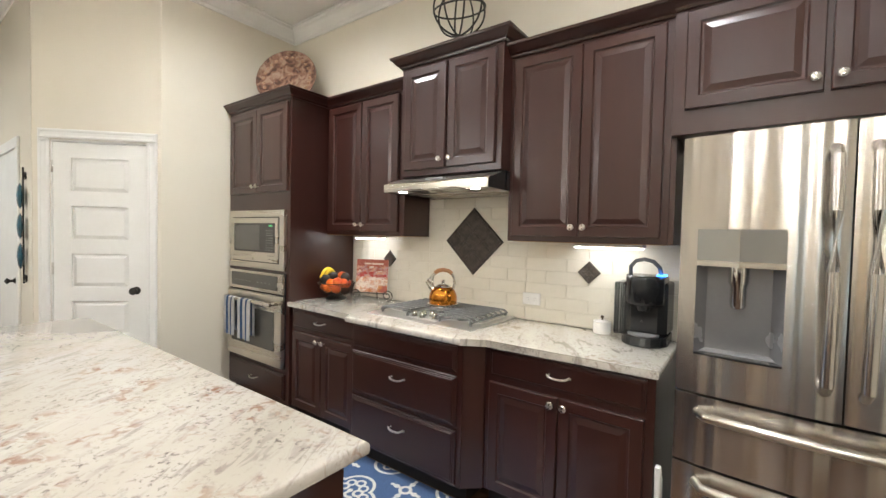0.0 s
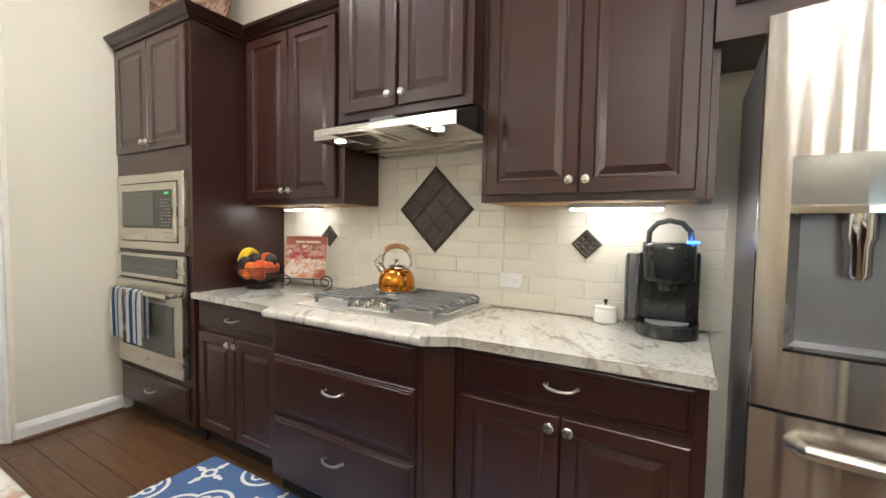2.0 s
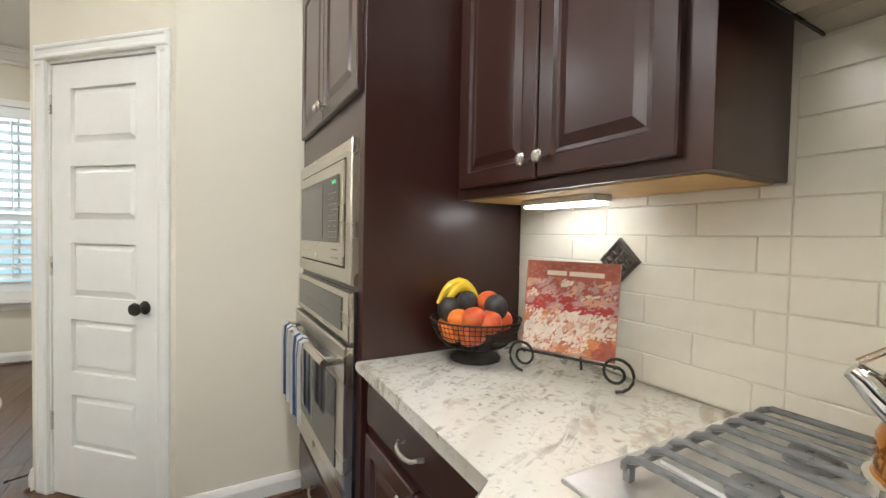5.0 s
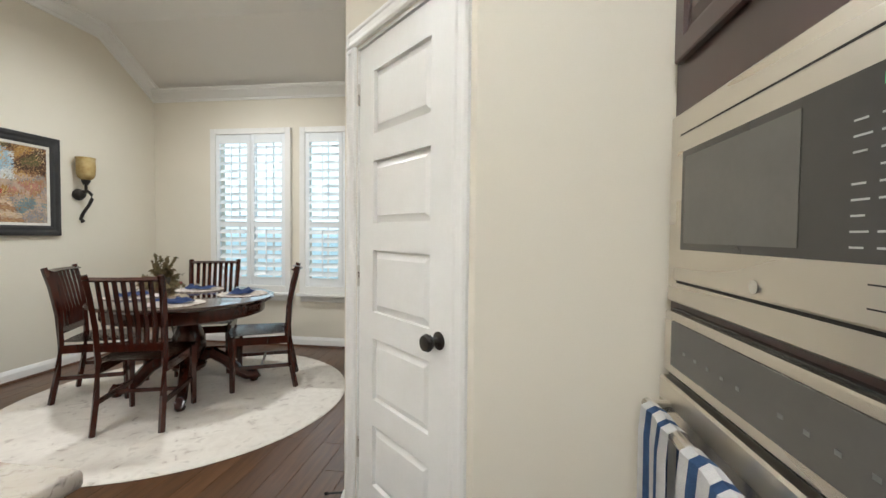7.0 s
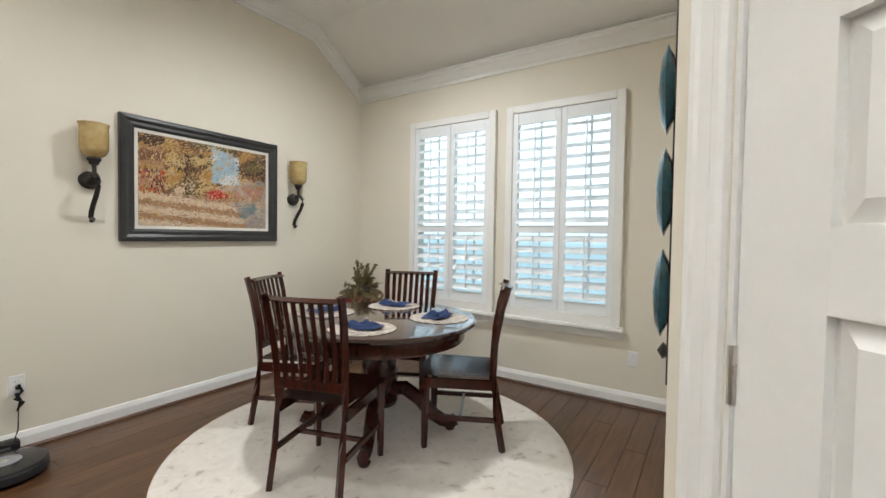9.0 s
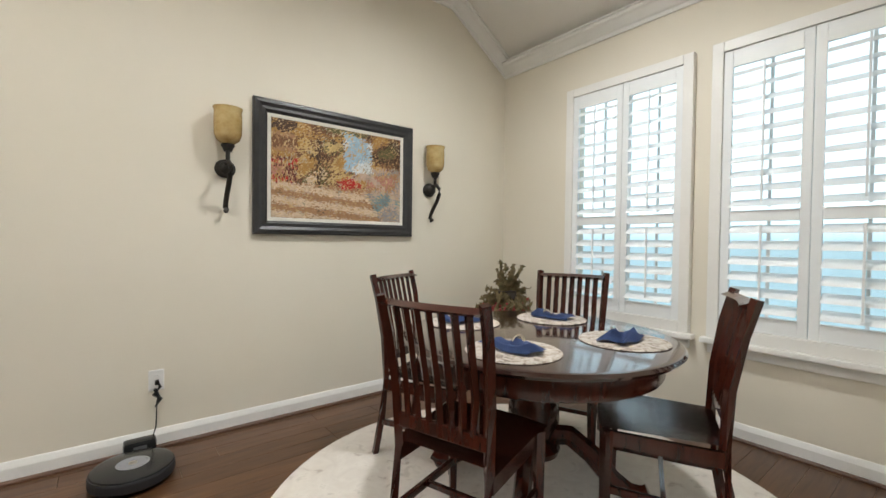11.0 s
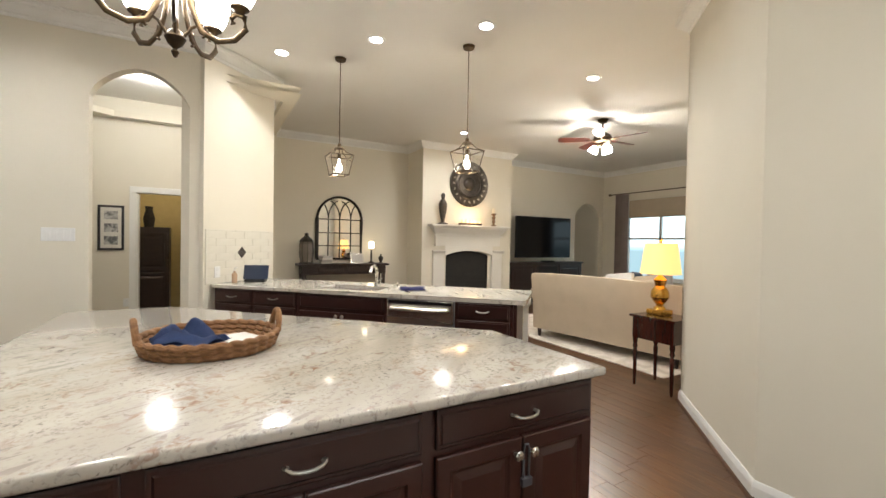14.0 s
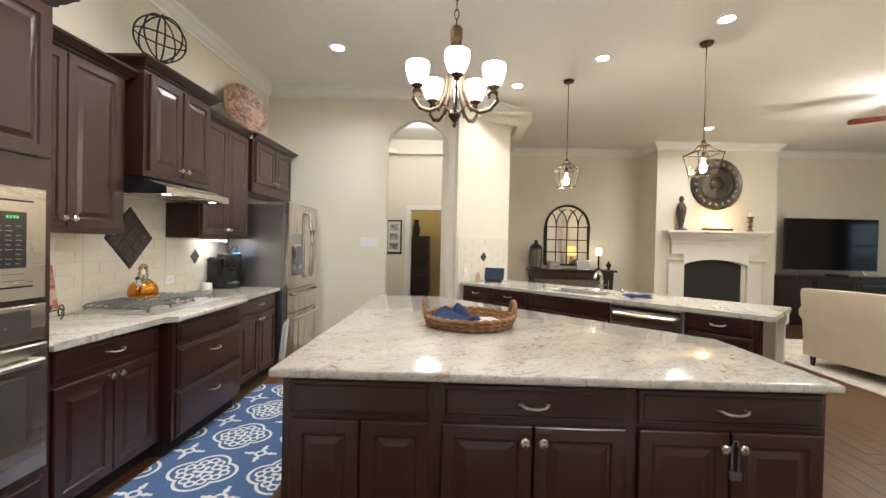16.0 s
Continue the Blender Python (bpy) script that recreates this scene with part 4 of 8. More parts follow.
# cooktop
t = thing("gas_cooktop", pose(-2.378, 2.575, 0.892), "stainless gas cooktop with cast iron grates", "cooktop")
CW, CD = 0.80, 0.50
t.scale = (0.93, 1, 1)
part("tray", box(-0.03, -0.035, 0, CW + 0.035, CD + 0.005, 0.008, 0.004), TRAYM, t, "brushed steel tray")
part("raised_deck", prism([(0.02, 0.15), (0.24, 0.13), (0.30, 0.03), (0.52, 0.03), (0.56, 0.13), (0.78, 0.15), (0.78, 0.48), (0.02, 0.48)], 0.008, 0.014), TRAYM, t)
for bx, by, br in ((0.16, 0.17, 0.04), (0.16, 0.37, 0.045), (0.40, 0.30, 0.055), (0.64, 0.17, 0.045), (0.64, 0.37, 0.04)):
    bn = part("burner", lathe([(0, 0.014), (br, 0.014), (br, 0.022), (br * 0.85, 0.026), (br * 0.8, 0.034), (0, 0.036)], 20), CAST, t, "", True)
    bn.location = (bx, by, 0)
for gx0, gx1 in ((0.02, 0.275), (0.28, 0.52), (0.525, 0.78)):
    mid = gx0 == 0.28
    y0 = 0.17 if mid else 0.045
    bm = bmesh.new()
    n = 6 if mid else 8
    for i in range(n):
        y = y0 + 0.01 + (0.465 - y0) * i / (n - 1)
        l, r = (0.03 if gx0 < 0.1 else 0.004), (0.03 if gx1 > 0.7 else 0.004)
        pts = [(gx0, y, 0.030 if l > 0.01 else 0.047), (gx0 + l * 0.3, y, 0.040 if l > 0.01 else 0.047), (gx0 + l, y, 0.048), (gx1 - r, y, 0.048), (gx1 - r * 0.3, y, 0.040 if r > 0.01 else 0.047), (gx1, y, 0.030 if r > 0.01 else 0.047)]
        tube(pts, 0.0062, 8, bm, flat=1.1)
    for x in (gx0 + 0.006, gx1 - 0.006):
        box(x - 0.006, y0, 0.024, x + 0.006, 0.48, 0.036, 0.003, bm)
    for x in (gx0 + 0.01, gx1 - 0.01):
        for y in (y0 + 0.01, 0.47):
            box(x - 0.007, y - 0.007, 0.0075, x + 0.007, y + 0.007, 0.030, 0.002, bm)
    if mid:
        for sgn, xe in ((1, 0.282), (-1, 0.518)):
            tube([(xe, 0.06, 0.044), (xe + sgn * 0.012, 0.09, 0.046), (xe + sgn * 0.016, 0.13, 0.047), (xe + sgn * 0.04, 0.165, 0.047), (xe + sgn * 0.08, 0.178, 0.047)], 0.009, 8, bm)
    part("grate", bm, CAST, t, "grey cast iron grate")
for kx, ky in ((0.33, 0.05), (0.40, 0.045), (0.365, 0.105), (0.43, 0.11), (0.49, 0.06)):
    k = part("control_knob", lathe([(0, 0.0), (0.022, 0.0), (0.022, 0.006), (0.018, 0.008), (0.017, 0.026), (0.014, 0.030), (0.0, 0.031)], 20), CHROME, t, "chrome control knob", True)
    k.location = (kx, ky, 0.014)
    part("grip", box(-0.004, -0.017, 0.026, 0.004, 0.017, 0.034, 0.002), CHROME, k)

# kettle
t = thing("tea_kettle", pose(-2.05, 2.89, 0.945, 0, 0, 200), "copper coloured steel tea kettle with wooden handle on the cooktop", "kettle")
part("body", lathe([(0.088, 0.0), (0.098, 0.004), (0.10, 0.014), (0.092, 0.02), (0.094, 0.04), (0.092, 0.07), (0.080, 0.10), (0.060, 0.122), (0.045, 0.128)], 36), COPPER, t, "", True)
part("base_ring", lathe([(0.0, -0.002), (0.099, -0.002), (0.104, 0.004), (0.104, 0.014), (0.0995, 0.017)], 36), CHROME, t, "polished steel base ring", True)
part("lid", lathe([(0.052, 0.122), (0.053, 0.13), (0.04, 0.14), (0.016, 0.146), (0.008, 0.15), (0.012, 0.16), (0.011, 0.17), (0.0, 0.174)], 28), CHROME, t, "polished lid with knob", True)
part("spout", tube([(0.06, 0, 0.095), (0.085, 0, 0.12), (0.105, 0, 0.145), (0.118, 0, 0.155)], 0.024, 14, r2=0.014), CHROME, t, "short chrome spout", True)
part("spout_lever", tube([(0.112, 0, 0.165), (0.095, 0, 0.178), (0.08, 0, 0.19)], 0.005), CHROME, t)
hp = [(0.07, 0, 0.115), (0.078, 0, 0.15), (0.072, 0, 0.19), (0.052, 0, 0.222)]
part("handle_bracket", tube(hp, 0.009, 10), CHROME, t, "", True)
part("handle_bracket", tube([(-x, y, z) for x, y, z in hp], 0.009, 10), CHROME, t, "", True)
part("grip", tube([(0.06, 0, 0.215), (0.035, 0, 0.232), (0, 0, 0.238), (-0.035, 0, 0.232), (-0.06, 0, 0.215)], 0.014, 12), mat("tan_wood_grip", (0.36, 0.17, 0.07), rough=0.4, stretch=(1, 6, 6)), t, "tan wooden grip", True)

# fruit bowl and fruit
BX, BY, CT = -3.03, 2.80, 0.893
t = thing("fruit_bowl", pose(BX, BY, CT), "black wire fruit bowl on the countertop", "bowl")
part("foot", lathe([(0.0, 0.0), (0.078, 0.0), (0.08, 0.006), (0.07, 0.014), (0.05, 0.03), (0.05, 0.036), (0.0, 0.036)], 32), IRON, t, "", True)
w0 = part("wire", tube([(r, 0, z) for r, z in ((0.045, 0.034), (0.095, 0.048), (0.128, 0.085), (0.142, 0.128))], 0.0013, 4), IRON, t)
for i in range(1, 52):
    o = new("wire", w0.data)
    o.parent = t
    o.matrix_local = pose(0, 0, 0, 0, 0, 360 * i / 52)
for r, z in ((0.143, 0.129), (0.139, 0.115), (0.134, 0.10), (0.127, 0.083), (0.116, 0.068), (0.10, 0.051)):
    part("wire_ring", tube([(r * math.cos(6.28318531 * i / 36), r * math.sin(6.28318531 * i / 36), z) for i in range(37)], 0.0030 if z > 0.12 else 0.0013, 6), IRON, t)


def fruit(name, x, y, z, r, mt, label, squash=0.95):
    bm = bmesh.new()
    bmesh.ops.create_uvsphere(bm, u_segments=20, v_segments=12, radius=r)
    for v in bm.verts:
        d = math.hypot(v.co.x, v.co.y) / r
        v.co.z = v.co.z * squash - (0.18 * r * (1 - d) ** 2 if v.co.z > 0 else 0)
    alone(name, bm, mt, pose(BX + x, BY + y, CT + z, 10 * x * 30, 15, 0), label, name, smooth=True)


RED = mat("red_apple_skin", (0.48, 0.035, 0.02), (0.62, 0.16, 0.03), 14, 0.3)
ORA = mat("orange_peel", (0.75, 0.19, 0.015), (0.68, 0.15, 0.01), 60, 0.45, bump=0.3)
AVO = mat("dark_avocado_skin", (0.018, 0.017, 0.016), (0.035, 0.028, 0.024), 50, 0.55, bump=0.5)
YEL = mat("banana_peel", (0.78, 0.56, 0.02), (0.70, 0.46, 0.02), 10, 0.45)
for x, y, z, r in ((0.06, -0.06, 0.095, 0.040), (0.10, -0.02, 0.135, 0.038), (0.03, 0.075, 0.12, 0.038), (0.045, 0.015, 0.185, 0.036), (-0.075, -0.05, 0.095, 0.040), (0.08, -0.06, 0.145, 0.036)):
    fruit("apple", x, y, z, r, RED, "red and yellow apple in the wire bowl")
for x, y, z, r in ((-0.01, -0.078, 0.092, 0.038), (0.03, -0.082, 0.135, 0.034), (0.0, 0.0, 0.075, 0.036)):
    fruit("orange", x, y, z, r, ORA, "orange in the wire bowl")
for x, y, z, r in ((-0.075, -0.06, 0.150, 0.033), (-0.02, -0.085, 0.158, 0.036), (0.01, -0.04, 0.180, 0.034), (-0.09, 0.02, 0.12, 0.036), (0.09, 0.01, 0.175, 0.036)):
    fruit("avocado", x, y, z, r, AVO, "dark skinned avocado in the wire bowl", 1.15)
for i, (dx, tilt) in enumerate(((-0.115, -18), (-0.075, 0), (-0.04, 14))):
    pts = [(dx - 0.02 + 0.012 * i, -0.055 + 0.15 * u, 0.145 + 0.095 * math.sin(math.pi * (0.12 + 0.86 * u))) for u in [k / 9 for k in range(10)]]
    bm = bmesh.new()
    prs = [0.005, 0.011, 0.015, 0.0175, 0.018, 0.0175, 0.0165, 0.014, 0.008, 0.004]
    rings = []
    for p, rr in zip(pts, prs):
        k = len(rings)
        sl = Vector(pts[min(k + 1, 9)]) - Vector(pts[max(k - 1, 0)])
        nv = Vector((0, -sl.z, sl.y)).normalized()
        rings.append([bm.verts.new(Vector(p) + rr * math.cos(0.62832 * j) * Vector((1, 0, 0)) + rr * math.sin(0.62832 * j) * nv) for j in range(10)])
    for a, c in zip(rings, rings[1:]):
        for j in range(10):
            bm.faces.new((a[j], a[(j + 1) % 10], c[(j + 1) % 10], c[j]))
    bm.faces.new(rings[0]), bm.faces.new(rings[-1])
    alone("banana", bm, YEL, pose(BX - 0.005, BY - 0.035, CT - 0.014, 0, 0, tilt), "ripe yellow banana on top of the fruit", "banana", smooth=True)

def strokes(parent, w, h, y, pick, palette, n, size, seed, z0=0.0, part_name="painted_surface", label=""):
    """Short dabs of paint over a board w by h in the xz plane; pick(u, v, rnd) names the colour and the slope."""
    rnd = random.Random(seed)
    names = list(palette)
    bm = bmesh.new()
    for i in range(n):
        u, v = rnd.random(), rnd.random()
        k, slope = pick(u, v, rnd)
        a = slope + rnd.uniform(-0.4, 0.4)
        l, b = size * rnd.uniform(0.6, 1.4), size * rnd.uniform(0.3, 0.55)
        yy = y - 0.0012 * i / n
        vs = []
        for p, q in ((-1, -0.5), (-0.4, -1), (0.6, -0.9), (1, 0.2), (0.3, 1), (-0.7, 0.8)):
            du, dv = l * p * math.cos(a) - b * q * math.sin(a), l * p * math.sin(a) + b * q * math.cos(a)
            vs.append(bm.verts.new((min(w / 2, max(-w / 2, (u - 0.5) * w + du)), yy, min(z0 + h, max(z0, z0 + v * h + dv)))))
        bm.faces.new(vs).material_index = names.index(k)
    mats = [mat(k, c, tuple(x * 0.75 for x in c), 30, 0.45, bump=0.1, spec=0.35) for k, c in palette.items()]
    ob = part(part_name, bm, mats[0], parent)
    for m in mats[1:]:
        ob.data.materials.append(m)
    return tagged(ob, label, kind="stuff")


def drift(u, v, rnd, options, f=1.0):
    """One of several colours that changes slowly over the board."""
    w = math.sin(f * (13 * u + 5 * v) + 2.2 * math.sin(f * (9 * v - 6 * u))) + 0.8 * math.sin(f * (21 * v - 8 * u) + 1.0) + rnd.gauss(0, 0.25)
    return options[min(len(options) - 1, max(0, int((w / 3.6 + 0.5) * len(options))))]


# cookbook on easel
t = thing("book_easel", pose(-2.763, 2.953, CT, 0, 0, 23), "black wrought iron scroll easel holding a cookbook", "easel")


def scroll(cx, cz, r, turns=1.6, n=26, sx=1, y=0.0):
    return [(cx + sx * r * (1 - 0.75 * i / n) * math.cos(6.28318531 * turns * i / n - 1.57), y, cz + r * (1 - 0.75 * i / n) * math.sin(6.28318531 * turns * i / n - 1.57)) for i in range(n + 1)]


part("scroll_foot", tube(scroll(-0.128, 0.050, 0.047, sx=-1, y=-0.06), 0.004, 6), IRON, t, "", True)
part("scroll_foot", tube(scroll(0.128, 0.050, 0.047, y=-0.06), 0.004, 6), IRON, t, "", True)
part("ledge", tube([(-0.135, -0.06, 0.065), (0.135, -0.06, 0.065)], 0.004, 6), IRON, t)
part("back_leg", tube([(0, -0.015, 0.065), (0, 0.005, 0.24), (0, 0.06, 0.004)], 0.004, 6), IRON, t)
COVER = blotched("cookbook_cover", [(0.30, (0.36, 0.06, 0.04)), (0.40, (0.60, 0.22, 0.13)), (0.48, (0.74, 0.50, 0.40)), (0.58, (0.80, 0.72, 0.66)), (0.70, (0.66, 0.34, 0.18))], 14, 0.35, 5)
t = thing("cookbook", pose(-2.750, 2.905, CT + 0.070, -7, 0, 23) @ Matrix.Diagonal((0.90, 1, 0.90, 1)), "cookbook with a red and cream picture cover standing on the easel", "book")
part("pages", box(-0.140, 0.002, 0.002, 0.138, 0.016, 0.278), PORC, t)
part("cover", box(-0.143, -0.002, 0.0, 0.143, 0.0015, 0.28), mat("cookbook_cover", (0.46, 0.16, 0.10), (0.36, 0.11, 0.07), 12, 0.3), t, "red and cream picture cover")
part("spine", box(-0.146, -0.002, 0.0, -0.1435, 0.018, 0.28), mat("cookbook_spine", (0.40, 0.14, 0.09), rough=0.35), t)


def cover_colour(u, v, rnd):
    u, v = u + rnd.gauss(0, 0.015), v + rnd.gauss(0, 0.015)
    if v > 0.80:
        return "cover_brick", 0.0
    if v > 0.62:
        return drift(u, v, rnd, ("cover_peach", "cover_mauve", "cover_brick", "cover_cream")), 0.6
    if v > 0.46:
        return drift(u, v, rnd, ("cover_red", "cover_red", "cover_mauve", "cover_peach")), 0.2
    if u > 0.72 and v < 0.22:
        return drift(u, v, rnd, ("cover_orange", "cover_brick")), 0.3
    if v < 0.10:
        return drift(u, v, rnd, ("cover_orange", "cover_peach", "cover_cream")), 0.0
    return drift(u, v, rnd, ("cover_cream", "cover_cream", "cover_cream", "cover_peach", "cover_orange" if u < 0.3 else "cover_cream")), 0.9


strokes(t, 0.284, 0.278, -0.0026, cover_colour, {"cover_brick": (0.42, 0.11, 0.07), "cover_peach": (0.70, 0.38, 0.26), "cover_mauve": (0.50, 0.30, 0.30), "cover_red": (0.45, 0.05, 0.04), "cover_cream": (0.78, 0.66, 0.56), "cover_orange": (0.62, 0.24, 0.08)}, 2200, 0.0075, 5, 0.001, "printed_picture", "red, peach and cream printed picture")
for x0, x1 in ((-0.075, -0.012), (-0.004, 0.10)):
    part("title_bar", box(x0, -0.0052, 0.236, x1, -0.0044, 0.250), mat("pale_lettering", (0.80, 0.66, 0.54), rough=0.5), t, "pale unreadable title line")

# coffee maker
t = thing("coffee_maker", pose(-0.818, 2.93, CT, 0, 0, 0), "glossy black pod coffee maker with blue lit display", "coffee maker")
part("base", prism([(x, y) for x, y in arc(0, -0.005, 0.105, 180, 360, 14)] + [(0.105, 0.13), (-0.105, 0.13)], 0.0, 0.05, bevel=0.006), BLACKP, t)
part("body", prism([(-0.10, 0.0), (-0.06, -0.03), (0.06, -0.03), (0.10, 0.0), (0.105, 0.15), (-0.105, 0.15)], 0.05, 0.31, bevel=0.012), BLACKP, t, "", True)
part("brew_head", prism(arc(0, -0.03, 0.088, 180, 360, 14) + [(0.09, 0.08), (-0.09, 0.08)], 0.20, 0.345, bevel=0.018), BLACKP, t, "rounded brew head", True)
part("spout", lathe([(0.03, 0.17), (0.04, 0.2), (0.04, 0.21)], 18), BLACKP, t).location = (0, -0.04, 0)
part("drip_tray", lathe([(0.0, 0.05), (0.07, 0.05), (0.072, 0.056), (0.0, 0.058)], 24), GREYP, t).location = (0, -0.035, 0)
part("lid_handle", tube([(-0.07, -0.02, 0.34), (-0.066, -0.045, 0.385), (-0.04, -0.06, 0.415), (0.0, -0.065, 0.425), (0.04, -0.06, 0.415), (0.066, -0.045, 0.385), (0.07, -0.02, 0.34)], 0.010, 10), mat("silver_grey_plastic", (0.22, 0.23, 0.24), rough=0.25, metal=0.5), t, "grey arched lid handle", True)
part("water_tank", box(-0.15, -0.01, 0.03, -0.106, 0.14, 0.30, 0.01), glass("smoky_tank", (0.35, 0.37, 0.4), 0.05), t, "clear water tank")
part("display", box(0.055, -0.062, 0.345, 0.095, -0.005, 0.352, 0.002), BLUEL, t, "glowing blue display")

# sugar pot
t = thing("sugar_pot", pose(-1.05, 3.02, CT), "small white lidded sugar pot by the coffee maker", "pot")
part("pot", lathe([(0.0, 0.0), (0.044, 0.0), (0.047, 0.004), (0.047, 0.055), (0.044, 0.06), (0.0, 0.06)], 28), PORC, t, "", True)
part("lid", lathe([(0.046, 0.0605), (0.047, 0.066), (0.02, 0.072), (0.0, 0.073)], 28), PORC, t, "", True)
part("lid_knob", lathe([(0.005, 0.072), (0.004, 0.08), (0.010, 0.088), (0.008, 0.096), (0.0, 0.099)], 14), BRZ, t, "bronze lid knob", True)


def outlet(m, label, gangs=1, sockets=True, name="wall_outlet", w=0.075, h=0.118):
    t = thing(name, m, label, name.replace("_", " "), "wall plates")
    part("plate", panel(w, h, [(0, 0), (0, -0.003), (0.003, -0.006), (0.006, -0.006)], -w / 2, -h / 2), WHITE, t)
    n = gangs
    for g in range(n):
        cx = (g - (n - 1) / 2) * 0.046
        if sockets:
            for cz in (-0.022, 0.022):
                s = part("socket", prism(arc(0, 0, 0.016, 0, 360, 16)[:-1], 0, 0.0025), WHITE, t)
                s.matrix_local = pose(cx, -0.006, cz, 90, 0, 0)
                bm = box(-0.007, 0.0, 0.0026, -0.005, 0.008, 0.0032)
                box(0.005, 0.0, 0.0026, 0.007, 0.008, 0.0032, bm=bm)
                part("slot", bm, BLACKP, s)
        else:
            part("rocker", box(cx - 0.016, -0.010, -0.032, cx + 0.016, -0.0062, 0.032, 0.002), WHITE, t)
    return t


t = outlet(pose(-1.50, 3.0805, 1.028) @ pose(0, 0, 0, 0, 90, 0), "white double outlet in the tiled backsplash")

# refrigerator
t = thing("refrigerator", pose(-0.612, 2.405, 0), "stainless french door refrigerator with ice dispenser and two drawers", "refrigerator")
FW = 0.908
part("body", box(0.004, 0.06, 0.02, FW - 0.004, 0.66, 1.765, 0.006), brushed("grey_fridge_side", (0.33, 0.33, 0.33), 0.4, (60, 60, 1)), t, "grey steel case")


def bowed(x0, x1, z0, z1, hole=None):
    """A door front that bulges softly; hole is cut for the dispenser."""
    bm = bmesh.new()

    def f(x):
        u = (x / FW - 0.5) * 2
        return -0.035 * (1 - u * u)
    xs = [x0 + (x1 - x0) * i / 10 for i in range(11)]
    zs = [z0, z1]
    if hole:
        xs = sorted(set(xs + [hole[0], hole[1]]))
        zs = [z0, hole[2], hole[3], z1]
    g = [[bm.verts.new((x, f(x) + (0.006 if x in (x0, x1) else 0.0), z)) for z in zs] for x in xs]
    for i in range(len(xs) - 1):
        for j in range(len(zs) - 1):
            if hole and j == 1 and xs[i] >= hole[0] - 1e-6 and xs[i + 1] <= hole[1] + 1e-6:
                continue
            bm.faces.new((g[i][j], g[i + 1][j], g[i + 1][j + 1], g[i][j + 1]))
    edge = [e for e in bm.edges if e.is_boundary]
    ex = bmesh.ops.extrude_edge_only(bm, edges=edge)
    for v in ex["geom"]:
        if isinstance(v, bmesh.types.BMVert):
            v.co.y = 0.055
    return bm


DH = (0.055, 0.305, 1.005, 1.325)
dl = part("door", bowed(0.0, FW / 2 - 0.003, 0.865, 1.785, DH), STEEL, t, "stainless left door with dispenser", True)
dr = part("door", bowed(FW / 2 + 0.003, FW, 0.865, 1.785), STEEL, t, "stainless right door", True)
d1 = part("drawer", bowed(0.0, FW, 0.605, 0.855), STEEL, t, "stainless upper drawer", True)
d2 = part("drawer", bowed(0.0, FW, 0.08, 0.595), STEEL, t, "stainless freezer drawer", True)
part("kick_grille", box(0.02, 0.03, 0.01, FW - 0.02, 0.10, 0.075), DARK, t)
for s, dd in ((-1, dl), (1, dr)):
    x = FW / 2 + s * 0.045
    bm = tube([(x, -0.03, 0.955), (x, -0.075, 0.985), (x, -0.092, 1.15), (x, -0.095, 1.33), (x, -0.092, 1.51), (x, -0.075, 1.675), (x, -0.03, 1.705)], 0.017, 12)
    part("door_handle", bm, STEEL, dd, "tall bowed steel handle", True)
for dd, z in ((d1, 0.80), (d2, 0.545)):
    bm = tube([(0.075, -0.015, z), (0.10, -0.06, z), (0.25, -0.083, z), (FW / 2, -0.09, z), (FW - 0.25, -0.083, z), (FW - 0.10, -0.06, z), (FW - 0.075, -0.015, z)], 0.016, 12)
    part("drawer_handle", bm, STEELH, dd, "long bowed steel handle", True)
bm = bmesh.new()
a = [bm.verts.new(p) for p in ((DH[0], -0.005, DH[2]), (DH[1], -0.03, DH[2]), (DH[1], -0.03, DH[3]), (DH[0], -0.005, DH[3]))]
c = [bm.verts.new(p) for p in ((DH[0] + 0.03, 0.052, DH[2] + 0.015), (DH[1] - 0.03, 0.052, DH[2] + 0.015), (DH[1] - 0.03, 0.052, DH[3]), (DH[0] + 0.03, 0.052, DH[3]))]
for i in range(4):
    bm.faces.new((a[i], a[(i + 1) % 4], c[(i + 1) % 4], c[i]))
bm.faces.new(c)
part("dispenser_cavity", bm, mat("dispenser_grey", (0.30, 0.30, 0.31), rough=0.25, metal=0.4), dl, "grey dispenser recess")
part("dispenser_nozzle", lathe([(0.030, 1.325), (0.030, 1.27), (0.024, 1.255), (0.024, 1.19), (0.018, 1.18), (0.0, 1.18)], 20), CHROME, dl, "chrome ice chute", True).location = (0.18, 0.012, 0)
part("dispenser_panel", prism([(DH[0], -0.0085), (0.18, -0.028), (DH[1], -0.0345), (DH[1], -0.0255), (0.18, -0.019), (DH[0], 0.0)], 1.345, 1.455), mat("steel_touch_panel", (0.45, 0.46, 0.46), rough=0.15, metal=0.8), dl, "smooth touch control panel")
part("dispenser_lip", prism([(DH[0], -0.010), (0.18, -0.034), (DH[1], -0.040), (DH[1], -0.0255), (0.18, -0.019), (DH[0], 0.0)], 1.325, 1.340), CHROME, dl)
part("drip_tray", prism([(DH[0], -0.010), (0.18, -0.030), (DH[1], -0.036), (DH[1] - 0.03, 0.04), (DH[0] + 0.03, 0.04)], 1.005, 1.012), BLACKP, dl)

